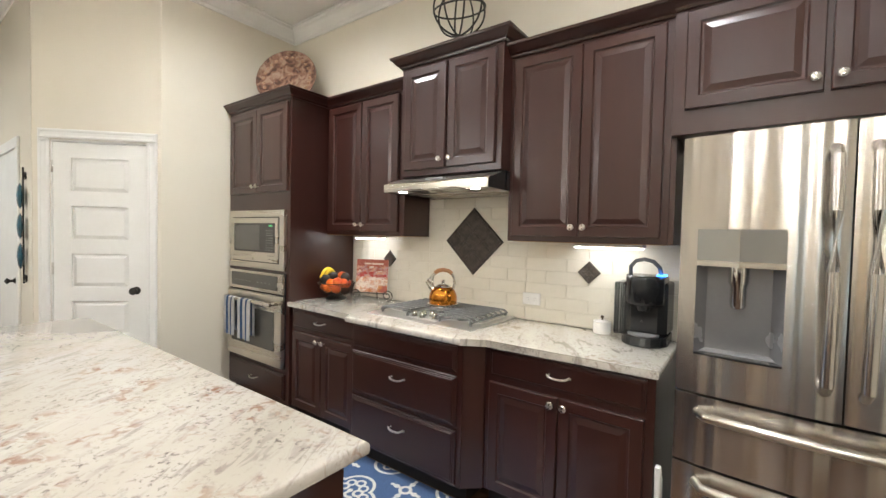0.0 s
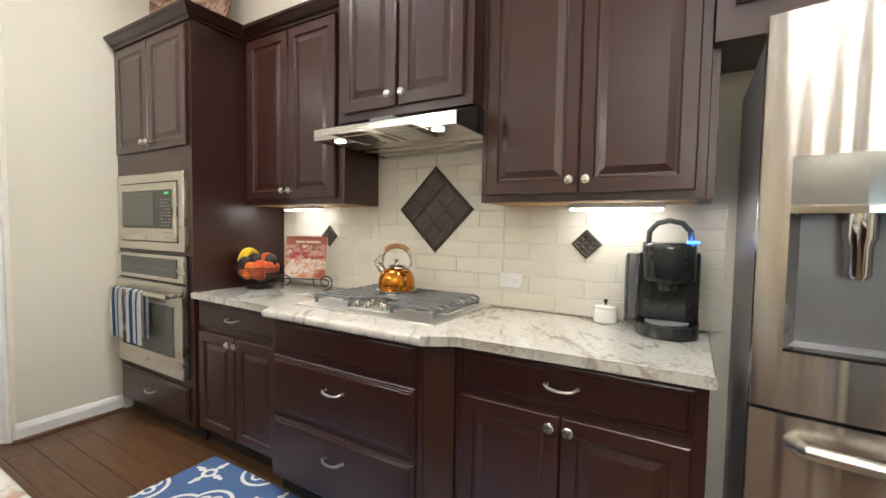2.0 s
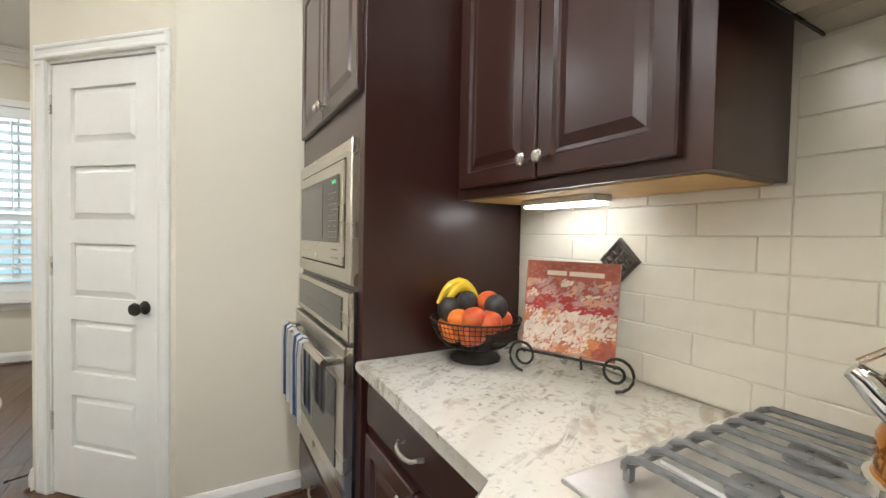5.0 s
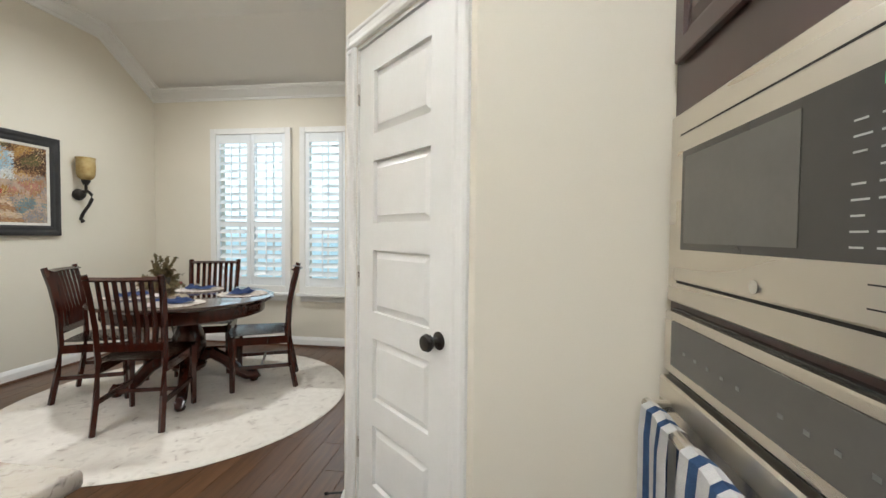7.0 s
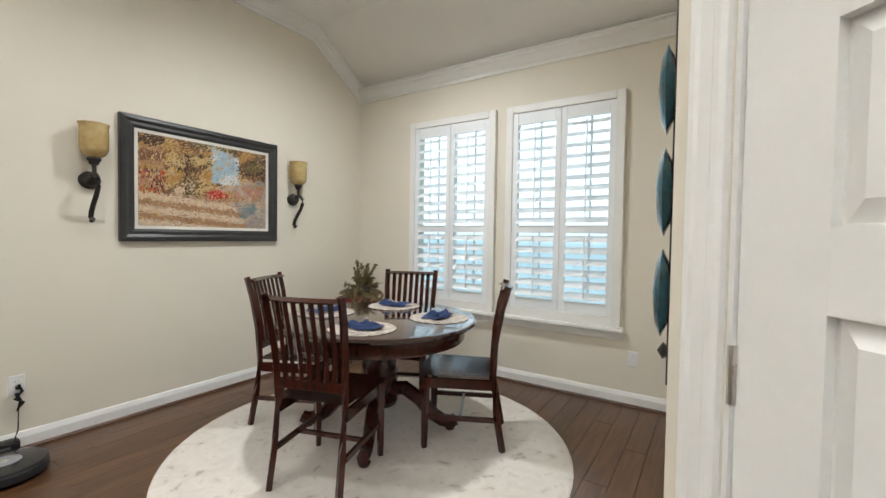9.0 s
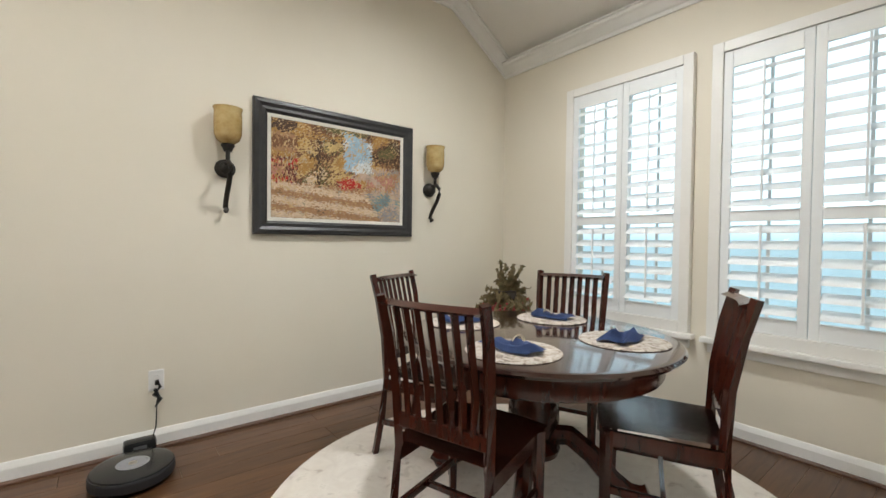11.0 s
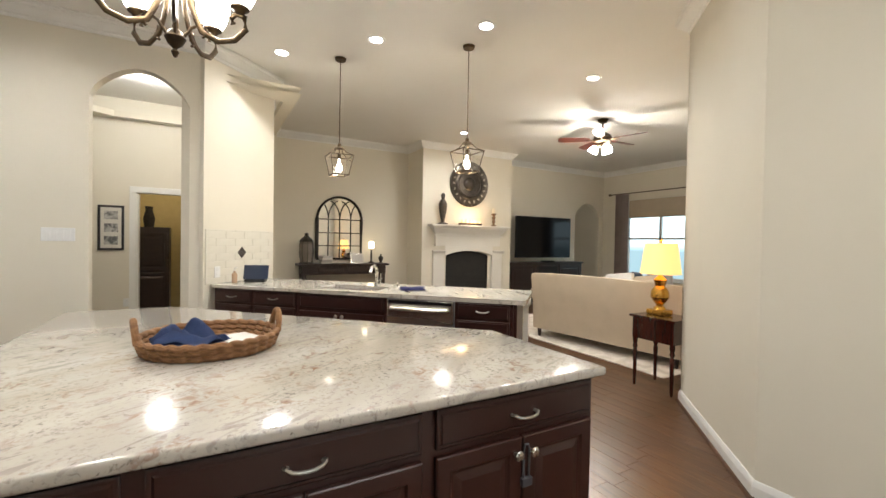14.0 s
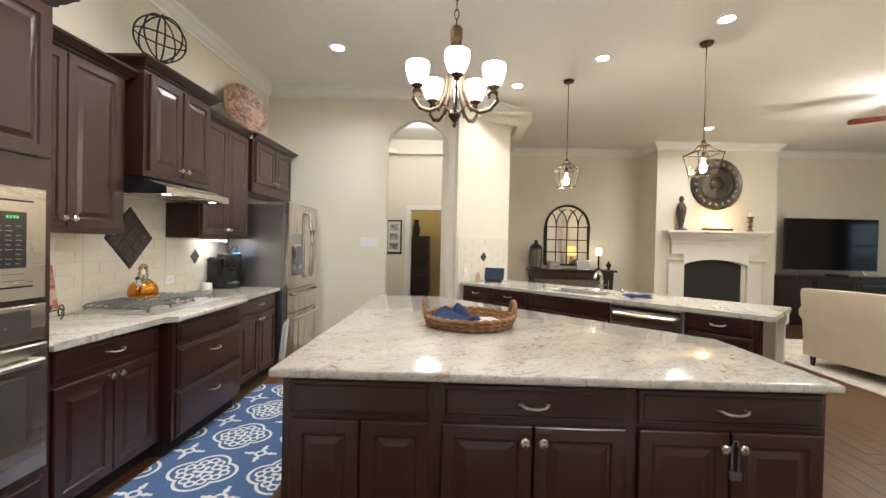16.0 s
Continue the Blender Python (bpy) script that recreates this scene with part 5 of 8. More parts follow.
# folded white step stool between counter and fridge
t = thing("folding_stool", pose(-0.655, 2.43, 0, 6, 0, 0), "white folded step stool leaning beside the refrigerator", "step stool")
part("side_frame", box(-0.010, 0.0, 0.0, 0.012, 0.03, 0.56, 0.009), WHITE, t, "", True)
part("back_frame", box(-0.010, 0.035, 0.0, 0.012, 0.06, 0.50, 0.009), WHITE, t, "", True)
part("step", box(-0.008, 0.02, 0.46, 0.010, 0.05, 0.53, 0.006), WHITE, t)

# ornaments on top of the cabinets
def platter(m, label):
    t = thing("decorative_platter", m, label, "platter", "platters on the cabinets")
    part("plate", lathe([(0.0, 0.012), (0.07, 0.012), (0.085, 0.02), (0.09, 0.012), (0.16, 0.022), (0.19, 0.028), (0.20, 0.034), (0.20, 0.028), (0.15, 0.008), (0.0, 0.0)], 44), blotched("aged_copper_glaze", [(0.38, (0.08, 0.035, 0.022)), (0.5, (0.24, 0.125, 0.08)), (0.62, (0.36, 0.25, 0.18))], 22, 0.35, 5, 0.3), t, "", True)
    bm = bmesh.new()
    for i in range(26):
        a = 6.28318531 * i / 26
        lathe([(0, 0.03), (0.012, 0.026), (0.0, 0.036)], 8, bm, (0.155 * math.cos(a), 0.155 * math.sin(a), -0.004))
    part("embossed_rim", bm, mat("pale_copper_beads", (0.45, 0.28, 0.18), rough=0.35, metal=0.5), t)
    return t


platter(pose(-3.72, 2.80, 2.74, 74, 0, 32) @ Matrix.Diagonal((1.33, 1.33, 1.33, 1)), "round embossed copper platter leaning on the wall above the ovens")
platter(pose(-0.60, 2.92, 2.76, 74, 0, -25) @ Matrix.Diagonal((1.33, 1.33, 1.33, 1)), "round red and copper platter leaning on the wall above the cabinets")
t = thing("armillary_sphere", pose(-1.95, 2.86, 2.562), "dark metal openwork orb ornament on the hood cabinet", "ornament")
part("stand", lathe([(0.0, 0.0), (0.045, 0.0), (0.04, 0.01), (0.012, 0.02), (0.012, 0.06), (0.026, 0.07), (0.012, 0.085), (0.012, 0.12), (0.0, 0.125)], 18), IRON, t, "", True)
for i in range(5):
    rr = 0.165
    bm = tube([(rr * math.cos(6.28318531 * k / 32), 0, rr * math.sin(6.28318531 * k / 32)) for k in range(33)], 0.006, 6)
    part("ring", bm, IRON, t).matrix_local = pose(0, 0, 0.285, 0 if i < 4 else 78, 0, 45 * i)

# runner rug
t = alone("runner_rug", box(-2.95, 1.62, 0.0, -1.06, 2.46, 0.010, 0.003), RUGK, Matrix(), "blue kitchen runner with white trellis scrolls", "rug")

# ---- island ----
IX, IY0, IY1 = -3.44, -0.78, 1.36
ISL = [(IX, IY0), (-2.70, IY0), (-1.14, 0.78), (-1.14, IY1), (IX, IY1)]
alone("island_countertop", prism(ISL, 0.862, 0.900, bevel=0.012), GRANI, Matrix(), "large polished pale granite island top with clipped corner", "countertop", smooth=True)
t = thing("island_cabinet", Matrix(), "dark espresso kitchen island cabinet with drawers and doors", "kitchen island")
body = [(-3.40, -0.745), (-2.72, -0.745), (-1.19, 0.80), (-1.19, 1.32), (-3.40, 1.32)]
part("body", prism(body, 0.10, 0.861), WOOD, t)
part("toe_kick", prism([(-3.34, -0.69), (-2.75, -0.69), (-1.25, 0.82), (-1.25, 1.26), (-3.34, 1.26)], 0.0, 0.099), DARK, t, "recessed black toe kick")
face = Matrix.Translation((-3.40, 0, 0)) @ pose(0, 0, 0, 0, 0, -90)


def on_face(ob, s, z):
    ob.matrix_local = face @ pose(s, -0.002, z)


for s0, s1, hnd, kn in ((-1.285, -0.745, False, False), (-0.70, -0.005, True, True), (0.045, 0.725, True, True)):
    d = part("drawer", panel(s1 - s0, 0.125, DRAWER), WOODH, t, "drawer front")
    on_face(d, s0, 0.725)
    if hnd:
        pull(d, (s1 - s0) / 2, -0.02, 0.062)
    w = (s1 - s0 - 0.008) / 2
    for i in (0, 1):
        d = part("door", panel(w, 0.575, DOOR), WOOD, t)
        on_face(d, s0 + i * (w + 0.008), 0.125)
        if kn:
            knob(d, w - 0.03 if i == 0 else 0.03, -0.02, 0.525)
t = thing("child_lock", face @ pose(0.395, -0.03, 0.55), "grey sliding cabinet lock hung on two knobs", "cabinet lock")
part("loop", tube([(-0.012, 0, 0.0), (-0.013, 0, 0.10), (-0.006, 0, 0.125), (0.006, 0, 0.125), (0.013, 0, 0.10), (0.012, 0, 0.0)], 0.004, 8), mat("grey_lock_plastic", (0.12, 0.12, 0.13), rough=0.4), t)
part("catch", box(-0.022, -0.010, -0.02, 0.022, 0.008, 0.01, 0.004), mat("dark_lock_plastic", (0.07, 0.07, 0.08), rough=0.4), t)

t = thing("paper_towel_holder", pose(-1.105, 0.98, 0.745), "white paper towel roll on a holder at the island side", "paper towels")
part("roll", tube([(0, 0.0, 0), (0, 0.28, 0)], 0.062, 32), CLOTHW, t, "white paper roll", True)
part("core", tube([(0, -0.012, 0), (0, 0.292, 0)], 0.018, 16), BRZ, t)
for y in (-0.012, 0.285):
    part("bracket", box(-0.112, y, -0.015, 0.012, y + 0.007, 0.015, 0.002), NICKEL, t)

# basket with napkins
t = thing("wicker_tray", pose(-2.475, 0.565, 0.901, 0, 0, 8) @ Matrix.Diagonal((1.1, 1.1, 1.05, 1)), "round woven seagrass tray with loop handles on the island", "basket")
part("floor_weave", lathe([(0.0, 0.0), (0.225, 0.0), (0.225, 0.012), (0.0, 0.012)], 40), WICKER, t)
for k in range(3):
    r = 0.225 + 0.007 * k
    bm = bmesh.new()
    ph = k * 0.5
    pts = [((r + 0.004 * math.sin(30 * 6.28318531 * i / 180 + ph)) * math.cos(6.28318531 * i / 180), (r + 0.004 * math.sin(30 * 6.28318531 * i / 180 + ph)) * math.sin(6.28318531 * i / 180), 0.014 + 0.021 * k + 0.003 * math.cos(30 * 6.28318531 * i / 180 + ph)) for i in range(181)]
    part("coil", tube(pts, 0.0125, 8, bm), WICKER, t, "thick braided coil", True)
for s in (-1, 1):
    pts = [(0.05 * math.cos(radians(a)) * (1.0), s * (0.24 + 0.01 * math.sin(radians(a))), 0.05 + 0.085 * math.sin(radians(a))) for a in range(0, 181, 12)]
    part("handle", tube(pts, 0.012, 8), WICKER, t, "braided loop handle", True)


def rumpled(name, m, w, d, h, mt, label, category, seed, group=""):
    """A crumpled folded cloth."""
    rnd = random.Random(seed)
    bm = bmesh.new()
    n = 14
    ph = [rnd.uniform(0, 6) for _ in range(6)]
    g = []
    for i in range(n + 1):
        row = []
        for j in range(n + 1):
            u, v = i / n - 0.5, j / n - 0.5
            z = h * (0.45 + 0.30 * math.sin(7 * u + 3 * v + ph[0]) + 0.25 * math.sin(-4 * u + 9 * v + ph[1]) + 0.16 * math.sin(16 * u + ph[2]) * math.cos(13 * v + ph[3]))
            fall = max(0.0, 1 - (2 * max(abs(u), abs(v))) ** 4)
            row.append(bm.verts.new((w * (u + 0.06 * math.sin(8 * v + ph[4])), d * (v + 0.06 * math.sin(8 * u + ph[5])), 0.006 + max(0.0, z) * (0.3 + 0.7 * fall))))
        g.append(row)
    for i in range(n):
        for j in range(n):
            bm.faces.new((g[i][j], g[i + 1][j], g[i + 1][j + 1], g[i][j + 1]))
    bmesh.ops.solidify(bm, geom=bm.faces[:], thickness=0.005)
    return alone(name, bm, mt, m, label, category, group, smooth=True)


rumpled("cloth_napkin", pose(-2.455, 0.665, 0.920, 0, 0, 20), 0.28, 0.24, 0.095, NAVY, "crumpled navy cloth napkin in the tray", "napkin", 1, "napkins in the tray")
rumpled("cloth_napkin", pose(-2.515, 0.635, 0.928, 8, 0, 70), 0.20, 0.22, 0.06, NAVY, "crumpled navy cloth napkin in the tray", "napkin", 2, "napkins in the tray")
alone("paper_napkins", box(-0.075, -0.075, 0, 0.075, 0.075, 0.022, 0.004), PORC, pose(-2.475, 0.465, 0.915, 0, 0, 25), "stack of white paper napkins in the tray", "napkins")

# chandelier
CHX, CHY = -2.9, 0.680
t = thing("chandelier", pose(CHX, CHY, 0), "lit five arm bronze chandelier with opal glass shades", "chandelier")
part("hub", lathe([(0.0, 1.965), (0.006, 1.97), (0.012, 1.985), (0.006, 1.995), (0.022, 2.01), (0.032, 2.03), (0.022, 2.05), (0.010, 2.06), (0.008, 2.24), (0.0, 2.24)], 20), BRZ, t, "", True)
part("top_cap", lathe([(0.018, 2.40), (0.030, 2.40), (0.032, 2.44), (0.030, 2.46), (0.022, 2.47), (0.022, 2.34), (0.02, 2.335)], 18), BRZ, t, "bronze top collar", True)
part("stem", tube([(0, 0, 2.2), (0, 0, 2.47)], 0.006, 8), BRZ, t)
for i in range(5):
    a = radians(72 * i + 182)
    cx, sx = math.cos(a), math.sin(a)
    prof = [(0.006, 2.40), (0.03, 2.36), (0.032, 2.25), (0.045, 2.14), (0.08, 2.06), (0.13, 2.035), (0.18, 2.045), (0.215, 2.085), (0.21, 2.125), (0.185, 2.135), (0.168, 2.118), (0.175, 2.10)]
    part("arm", tube([(r * cx, r * sx, z) for r, z in prof], 0.0065, 8, flat=1.6), BRZ, t, "scrolled bronze arm", True)
    part("lower_scroll", tube([(r * cx, r * sx, z) for r, z in ((0.02, 2.03), (0.05, 2.07), (0.085, 2.085), (0.10, 2.06), (0.08, 2.04))], 0.005, 8), BRZ, t, "", True)
    cup = part("shade_cup", lathe([(0.0, 0.0), (0.012, 0.0), (0.02, 0.012), (0.03, 0.018), (0.03, 0.024), (0.0, 0.026)], 18), BRZ, t, "", True)
    cup.location = (0.195 * cx, 0.195 * sx, 2.133)
    sh = part("glass_shade", lathe([(0.0, 0.025), (0.028, 0.025), (0.036, 0.035), (0.047, 0.06), (0.055, 0.09), (0.057, 0.115), (0.054, 0.126), (0.050, 0.126), (0.051, 0.11), (0.036, 0.055), (0.02, 0.035), (0.0, 0.033)], 28), OPAL, cup, "glowing opal glass shade", True)
for i in range(19):
    z = 2.485 + i * 0.046
    bm = tube([(0.011 * math.cos(6.28318531 * k / 12), 0, z + 0.026 * math.sin(6.28318531 * k / 12)) for k in range(13)], 0.0028, 6)
    part("chain_link", bm, BRZ, t).matrix_local = pose(0, 0, 0, 0, 0, 90 * (i % 2))
part("ceiling_canopy", lathe([(0.0, C - 0.03), (0.03, C - 0.03), (0.06, C - 0.015), (0.062, C - 0.001), (0.0, C - 0.001)], 24), BRZ, t, "", True)

# ---- sink peninsula ----
PA, PB = (0.42, 0.56), (-1.86, -1.72)   # kitchen edge, from the column to the free end
PM = turned(PA, PB)                      # x along the counter, y towards the living room
PL = math.hypot(PB[0] - PA[0], PB[1] - PA[1])


def pen(name, label, x0, x1, doors=(), drawers=(), handles=True):
    return cabinet(name, PM @ pose(x0, 0.035, 0), x1 - x0 - 0.001, 0, 0.858, 0.58, label, doors=doors, drawers=drawers, toe=0.10, group="sink counter cabinets", knobs="up", handles=handles)


SX0, SX1, SY0, SY1 = 1.15, 1.80, 0.14, 0.52
bm = prism([(0, 0), (SX0, 0), (SX0, 0.84), (0, 0.84)], 0.860, 0.898, bevel=0.008)
prism([(SX1, 0), (PL - 0.03, 0), (PL, 0.03), (PL, 0.81), (PL - 0.03, 0.84), (SX1, 0.84)], 0.860, 0.898, bm, bevel=0.0)
prism([(SX0, 0), (SX1, 0), (SX1, SY0), (SX0, SY0)], 0.860, 0.898, bm)
prism([(SX0, SY1), (SX1, SY1), (SX1, 0.84), (SX0, 0.84)], 0.860, 0.898, bm)
alone("sink_countertop", bm, GRAN, PM, "polished pale granite sink counter along the living room", "countertop")
pen("base_cabinet", "dark espresso drawer cabinet beside the column", 0.02, 0.50, drawers=[(0.02, 0.715, 0.44, 0.13), (0.02, 0.42, 0.44, 0.28), (0.02, 0.12, 0.44, 0.285)])
pen("base_cabinet", "dark espresso drawer cabinet by the sink", 0.50, 1.02, drawers=[(0.02, 0.715, 0.48, 0.13), (0.02, 0.42, 0.48, 0.28), (0.02, 0.12, 0.48, 0.285)])
pen("sink_cabinet", "dark espresso sink cabinet with plain front panel", 1.02, 1.97, doors=[(0.03, 0.12, 0.44, 0.57, "r"), (0.48, 0.12, 0.44, 0.57, "l")], drawers=[(0.03, 0.715, 0.89, 0.13)], handles=False)
pen("base_cabinet", "dark espresso drawer cabinet at the counter end", 2.61, 3.12, drawers=[(0.02, 0.715, 0.46, 0.13), (0.02, 0.42, 0.46, 0.28), (0.02, 0.12, 0.46, 0.285)])
t = thing("dishwasher", PM @ pose(1.972, 0.035, 0), "stainless dishwasher with bar handle under the counter", "dishwasher")
part("body", box(0, 0.0, 0.10, 0.635, 0.56, 0.856), GREYP, t)
part("front", box(0.005, -0.03, 0.11, 0.63, -0.001, 0.85, 0.006), STEELH, t, "brushed steel door")
bm = tube([(0.05, -0.03, 0.775), (0.06, -0.07, 0.775), (0.20, -0.085, 0.775), (0.32, -0.088, 0.775), (0.44, -0.085, 0.775), (0.575, -0.07, 0.775), (0.585, -0.03, 0.775)], 0.016, 10)
part("handle", bm, STEELH, t, "bowed steel bar handle", True)
part("control_strip", box(0.02, -0.032, 0.815, 0.615, -0.0305, 0.845), BLACKG, t)
part("toe_kick", box(0.0, 0.05, 0.0, 0.635, 0.5, 0.099), DARK, t)
# end panel and support post
alone("counter_end_panel", box(3.121, 0.037, 0.0, 3.15, 0.60, 0.858, 0.002), WOOD, PM, "dark espresso end panel with an outlet", "cabinet panel")
alone("counter_back_wall", box(0.0, 0.617, 0.0, 3.15, 0.70, 0.859), PAINT, PM, "cream half wall under the counter overhang", "wall", kind="structure")
t = thing("counter_post", PM @ pose(3.15, 0.72, 0), "cream painted square post under the counter end", "post")
part("shaft", box(-0.045, -0.045, 0.13, 0.045, 0.045, 0.76, 0.004), TRIM, t)
part("base", box(-0.06, -0.06, 0.0, 0.06, 0.06, 0.129, 0.006), TRIM, t)
part("capital", box(-0.065, -0.065, 0.761, 0.065, 0.065, 0.859, 0.012), TRIM, t)
# sink
t = thing("kitchen_sink", PM @ pose(SX0, SY0, 0), "undermount stainless kitchen sink", "sink")
W, D = SX1 - SX0, SY1 - SY0
bm = bmesh.new()
for a0, a1 in ((0.0, W / 2 - 0.01), (W / 2 + 0.01, W)):
    r0 = [bm.verts.new(p) for p in ((a0, 0, 0.859), (a1, 0, 0.859), (a1, D, 0.859), (a0, D, 0.859))]
    r1 = [bm.verts.new(p) for p in ((a0 + 0.02, 0.02, 0.68), (a1 - 0.02, 0.02, 0.68), (a1 - 0.02, D - 0.02, 0.68), (a0 + 0.02, D - 0.02, 0.68))]
    for i in range(4):
        bm.faces.new((r0[i], r0[(i + 1) % 4], r1[(i + 1) % 4], r1[i]))
    bm.faces.new(r1)
part("bowls", bm, STEELH, t, "two steel bowls")
part("divider", box(W / 2 - 0.01, 0, 0.80, W / 2 + 0.01, D, 0.857), STEELH, t)
t = thing("faucet", PM @ pose(1.60, 0.60, 0.898), "curved brushed nickel kitchen faucet", "faucet")
part("base", lathe([(0, 0), (0.03, 0), (0.03, 0.01), (0.02, 0.02), (0.016, 0.05), (0.0, 0.05)], 18), NICKEL, t, "", True)
part("spout", tube([(0, 0, 0.03), (0, 0.005, 0.14), (0, -0.01, 0.185), (0, -0.06, 0.215), (0, -0.12, 0.20), (0, -0.16, 0.15)], 0.015, 10, r2=0.018), NICKEL, t, "", True)
part("lever", tube([(0.02, 0, 0.05), (0.06, 0, 0.08)], 0.007), NICKEL, t)
t = thing("soap_dispenser", PM @ pose(1.84, 0.60, 0.898), "small nickel soap pump by the sink", "soap pump")
part("pump", lathe([(0, 0), (0.014, 0), (0.012, 0.03), (0.006, 0.04), (0.006, 0.06), (0.0, 0.062)], 14), NICKEL, t, "", True)
rumpled("dish_cloth", PM @ pose(2.07, 0.42, 0.900, 0, 0, 20), 0.24, 0.30, 0.012, PURPLE, "folded purple blue dish cloth on the counter", "dish cloth", 5)
t = thing("tablet", PM @ pose(0.25, 0.36, 0.900, 0, 0, 24), "dark tablet computer standing on the counter", "tablet")
part("screen", box(-0.13, -0.005, 0.03, 0.13, 0.005, 0.19, 0.004), mat("tablet_glass", (0.03, 0.04, 0.07), rough=0.08), t).matrix_local = pose(0, 0, 0.0, -16, 0, 0)
part("stand", box(-0.11, -0.04, 0.0, 0.11, 0.06, 0.03, 0.012), BLACKP, t)
t = thing("soap_bottle", PM @ pose(0.10, 0.22, 0.898), "small bottle of hand soap by the column", "bottle")
part("bottle", lathe([(0, 0), (0.026, 0), (0.028, 0.01), (0.028, 0.09), (0.012, 0.11), (0.012, 0.125), (0.0, 0.125)], 18), mat("amber_soap", (0.5, 0.34, 0.22), rough=0.2), t, "", True)
part("pump", tube([(0, 0, 0.12), (0, 0, 0.16), (0.03, 0, 0.165)], 0.004), WHITE, t)
# tiled column face: local x runs down the wall to the right
CM = turned((0.36, 0.63), (1.06, -0.12))
alone("backsplash_column", box(0.02, -0.009, 0.899, 1.01, -0.0008, 1.47), GROUT, CM, "cream grouted tile field on the column", "backsplash", kind="structure")
small_diamond("diamond_tile", 0, 0, 0.062, parent_m=CM @ pose(0.50, -0.018, 1.22))
outlet(CM @ pose(0.16, -0.0175, 1.02), "white outlet in the column tiles")
outlet(pose(0.40, 1.755, 1.385, 0, 0, -90), "wide white four gang light switch plate", 4, False, "light_switch", 0.235, 0.12)

# ---- living room ----
t = thing("fireplace_mantel", pose(2.90, -4.18, 0, 0, 0, -90), "white painted fireplace mantel with arched surround", "fireplace")
for s in (-1, 1):
    part("pilaster", box(s * 0.72 - 0.13, -0.06, 0.16, s * 0.72 + 0.13, -0.002, 1.15, 0.006), STONEW, t)
    part("plinth", box(s * 0.72 - 0.145, -0.075, 0.0, s * 0.72 + 0.145, -0.002, 0.159, 0.006), STONEW, t)
bm = bmesh.new()
n = 16
lo = [(-0.59 + 1.18 * i / n, 1.10 + 0.11 * math.sin(math.pi * i / n) ** 0.8) for i in range(n + 1)]
f = [bm.verts.new((x, -0.075, z)) for x, z in lo]
b2 = [bm.verts.new((x, -0.002, z)) for x, z in lo]
ft = [bm.verts.new((x, -0.075, 1.30)) for x, z in lo]
bt = [bm.verts.new((x, -0.002, 1.30)) for x, z in lo]
for i in range(n):
    bm.faces.new((f[i], f[i + 1], ft[i + 1], ft[i]))
    bm.faces.new((f[i], f[i + 1], b2[i + 1], b2[i]))
    bm.faces.new((ft[i], ft[i + 1], bt[i + 1], bt[i]))
part("arched_lintel", bm, STONEW, t)
part("lintel_moulding", extrude_path([(0, 1.151), (0.02, 1.151), (0.03, 1.17), (0.05, 1.20), (0.05, 1.215), (0.0, 1.215)], [(0.88, -0.06), (0.59, -0.06)]), STONEW, t)
part("lintel_moulding", extrude_path([(0, 1.151), (0.02, 1.151), (0.03, 1.17), (0.05, 1.20), (0.05, 1.215), (0.0, 1.215)], [(-0.59, -0.06), (-0.88, -0.06)]), STONEW, t)
part("frieze", box(-0.80, -0.06, 1.301, 0.80, -0.002, 1.56, 0.004), STONEW, t)
part("frieze_band", box(-0.84, -0.09, 1.50, 0.84, -0.0605, 1.53, 0.006), STONEW, t)
part("bed_moulding", extrude_path([(0, 1.561), (0.03, 1.561), (0.05, 1.60), (0.10, 1.66), (0.10, 1.69), (0, 1.69)], [(0.80, -0.002), (0.80, -0.06), (-0.80, -0.06), (-0.80, -0.002)]), STONEW, t)
part("shelf", box(-0.96, -0.22, 1.691, 0.96, -0.002, 1.735, 0.008), STONEW, t)
t = thing("firebox", pose(2.90, -4.18, 0, 0, 0, -90), "dark gas firebox with black screen", "firebox")
part("screen", box(-0.53, 0.02, 0.02, 0.53, 0.03, 1.21), BLACKM, t)
part("frame", box(-0.54, -0.001, 0.0, 0.54, 0.02, 0.06), IRON, t)
MZ = 1.736
t = thing("wall_medallion", pose(2.893, -4.18, 2.60, 90, 0, -90), "round dark embossed metal medallion on the chimney breast", "wall ornament")
part("disc", lathe([(0.0, 0.0), (0.47, 0.0), (0.475, 0.015), (0.455, 0.03), (0.43, 0.02), (0.33, 0.02), (0.315, 0.034), (0.28, 0.04), (0.26, 0.026), (0.14, 0.03), (0.12, 0.05), (0.10, 0.07), (0.05, 0.08), (0.0, 0.095)], 56), mat("dark_pewter", (0.10, 0.085, 0.07), (0.05, 0.042, 0.036), 12, 0.35, 0.8, bump=0.6), t, "", True)
LF = mat("silvered_leaf_relief", (0.40, 0.37, 0.32), (0.2, 0.18, 0.15), 12, 0.4, 0.7)
for i in range(20):
    a = 6.28318531 * i / 20
    bm = lathe([(0.0, 0.0), (0.036, 0.006), (0.02, 0.014), (0.0, 0.018)], 8)
    bmesh.ops.scale(bm, vec=(1, 0.55, 1), verts=bm.verts)
    part("leaf", bm, LF, t).matrix_local = pose(0.38 * math.cos(a), 0.38 * math.sin(a), 0.02, 0, 0, math.degrees(a) + (50 if i % 2 else -20))
t = thing("statue", pose(2.78, -3.50, MZ), "slender dark carved figure vase on the mantel", "statue")
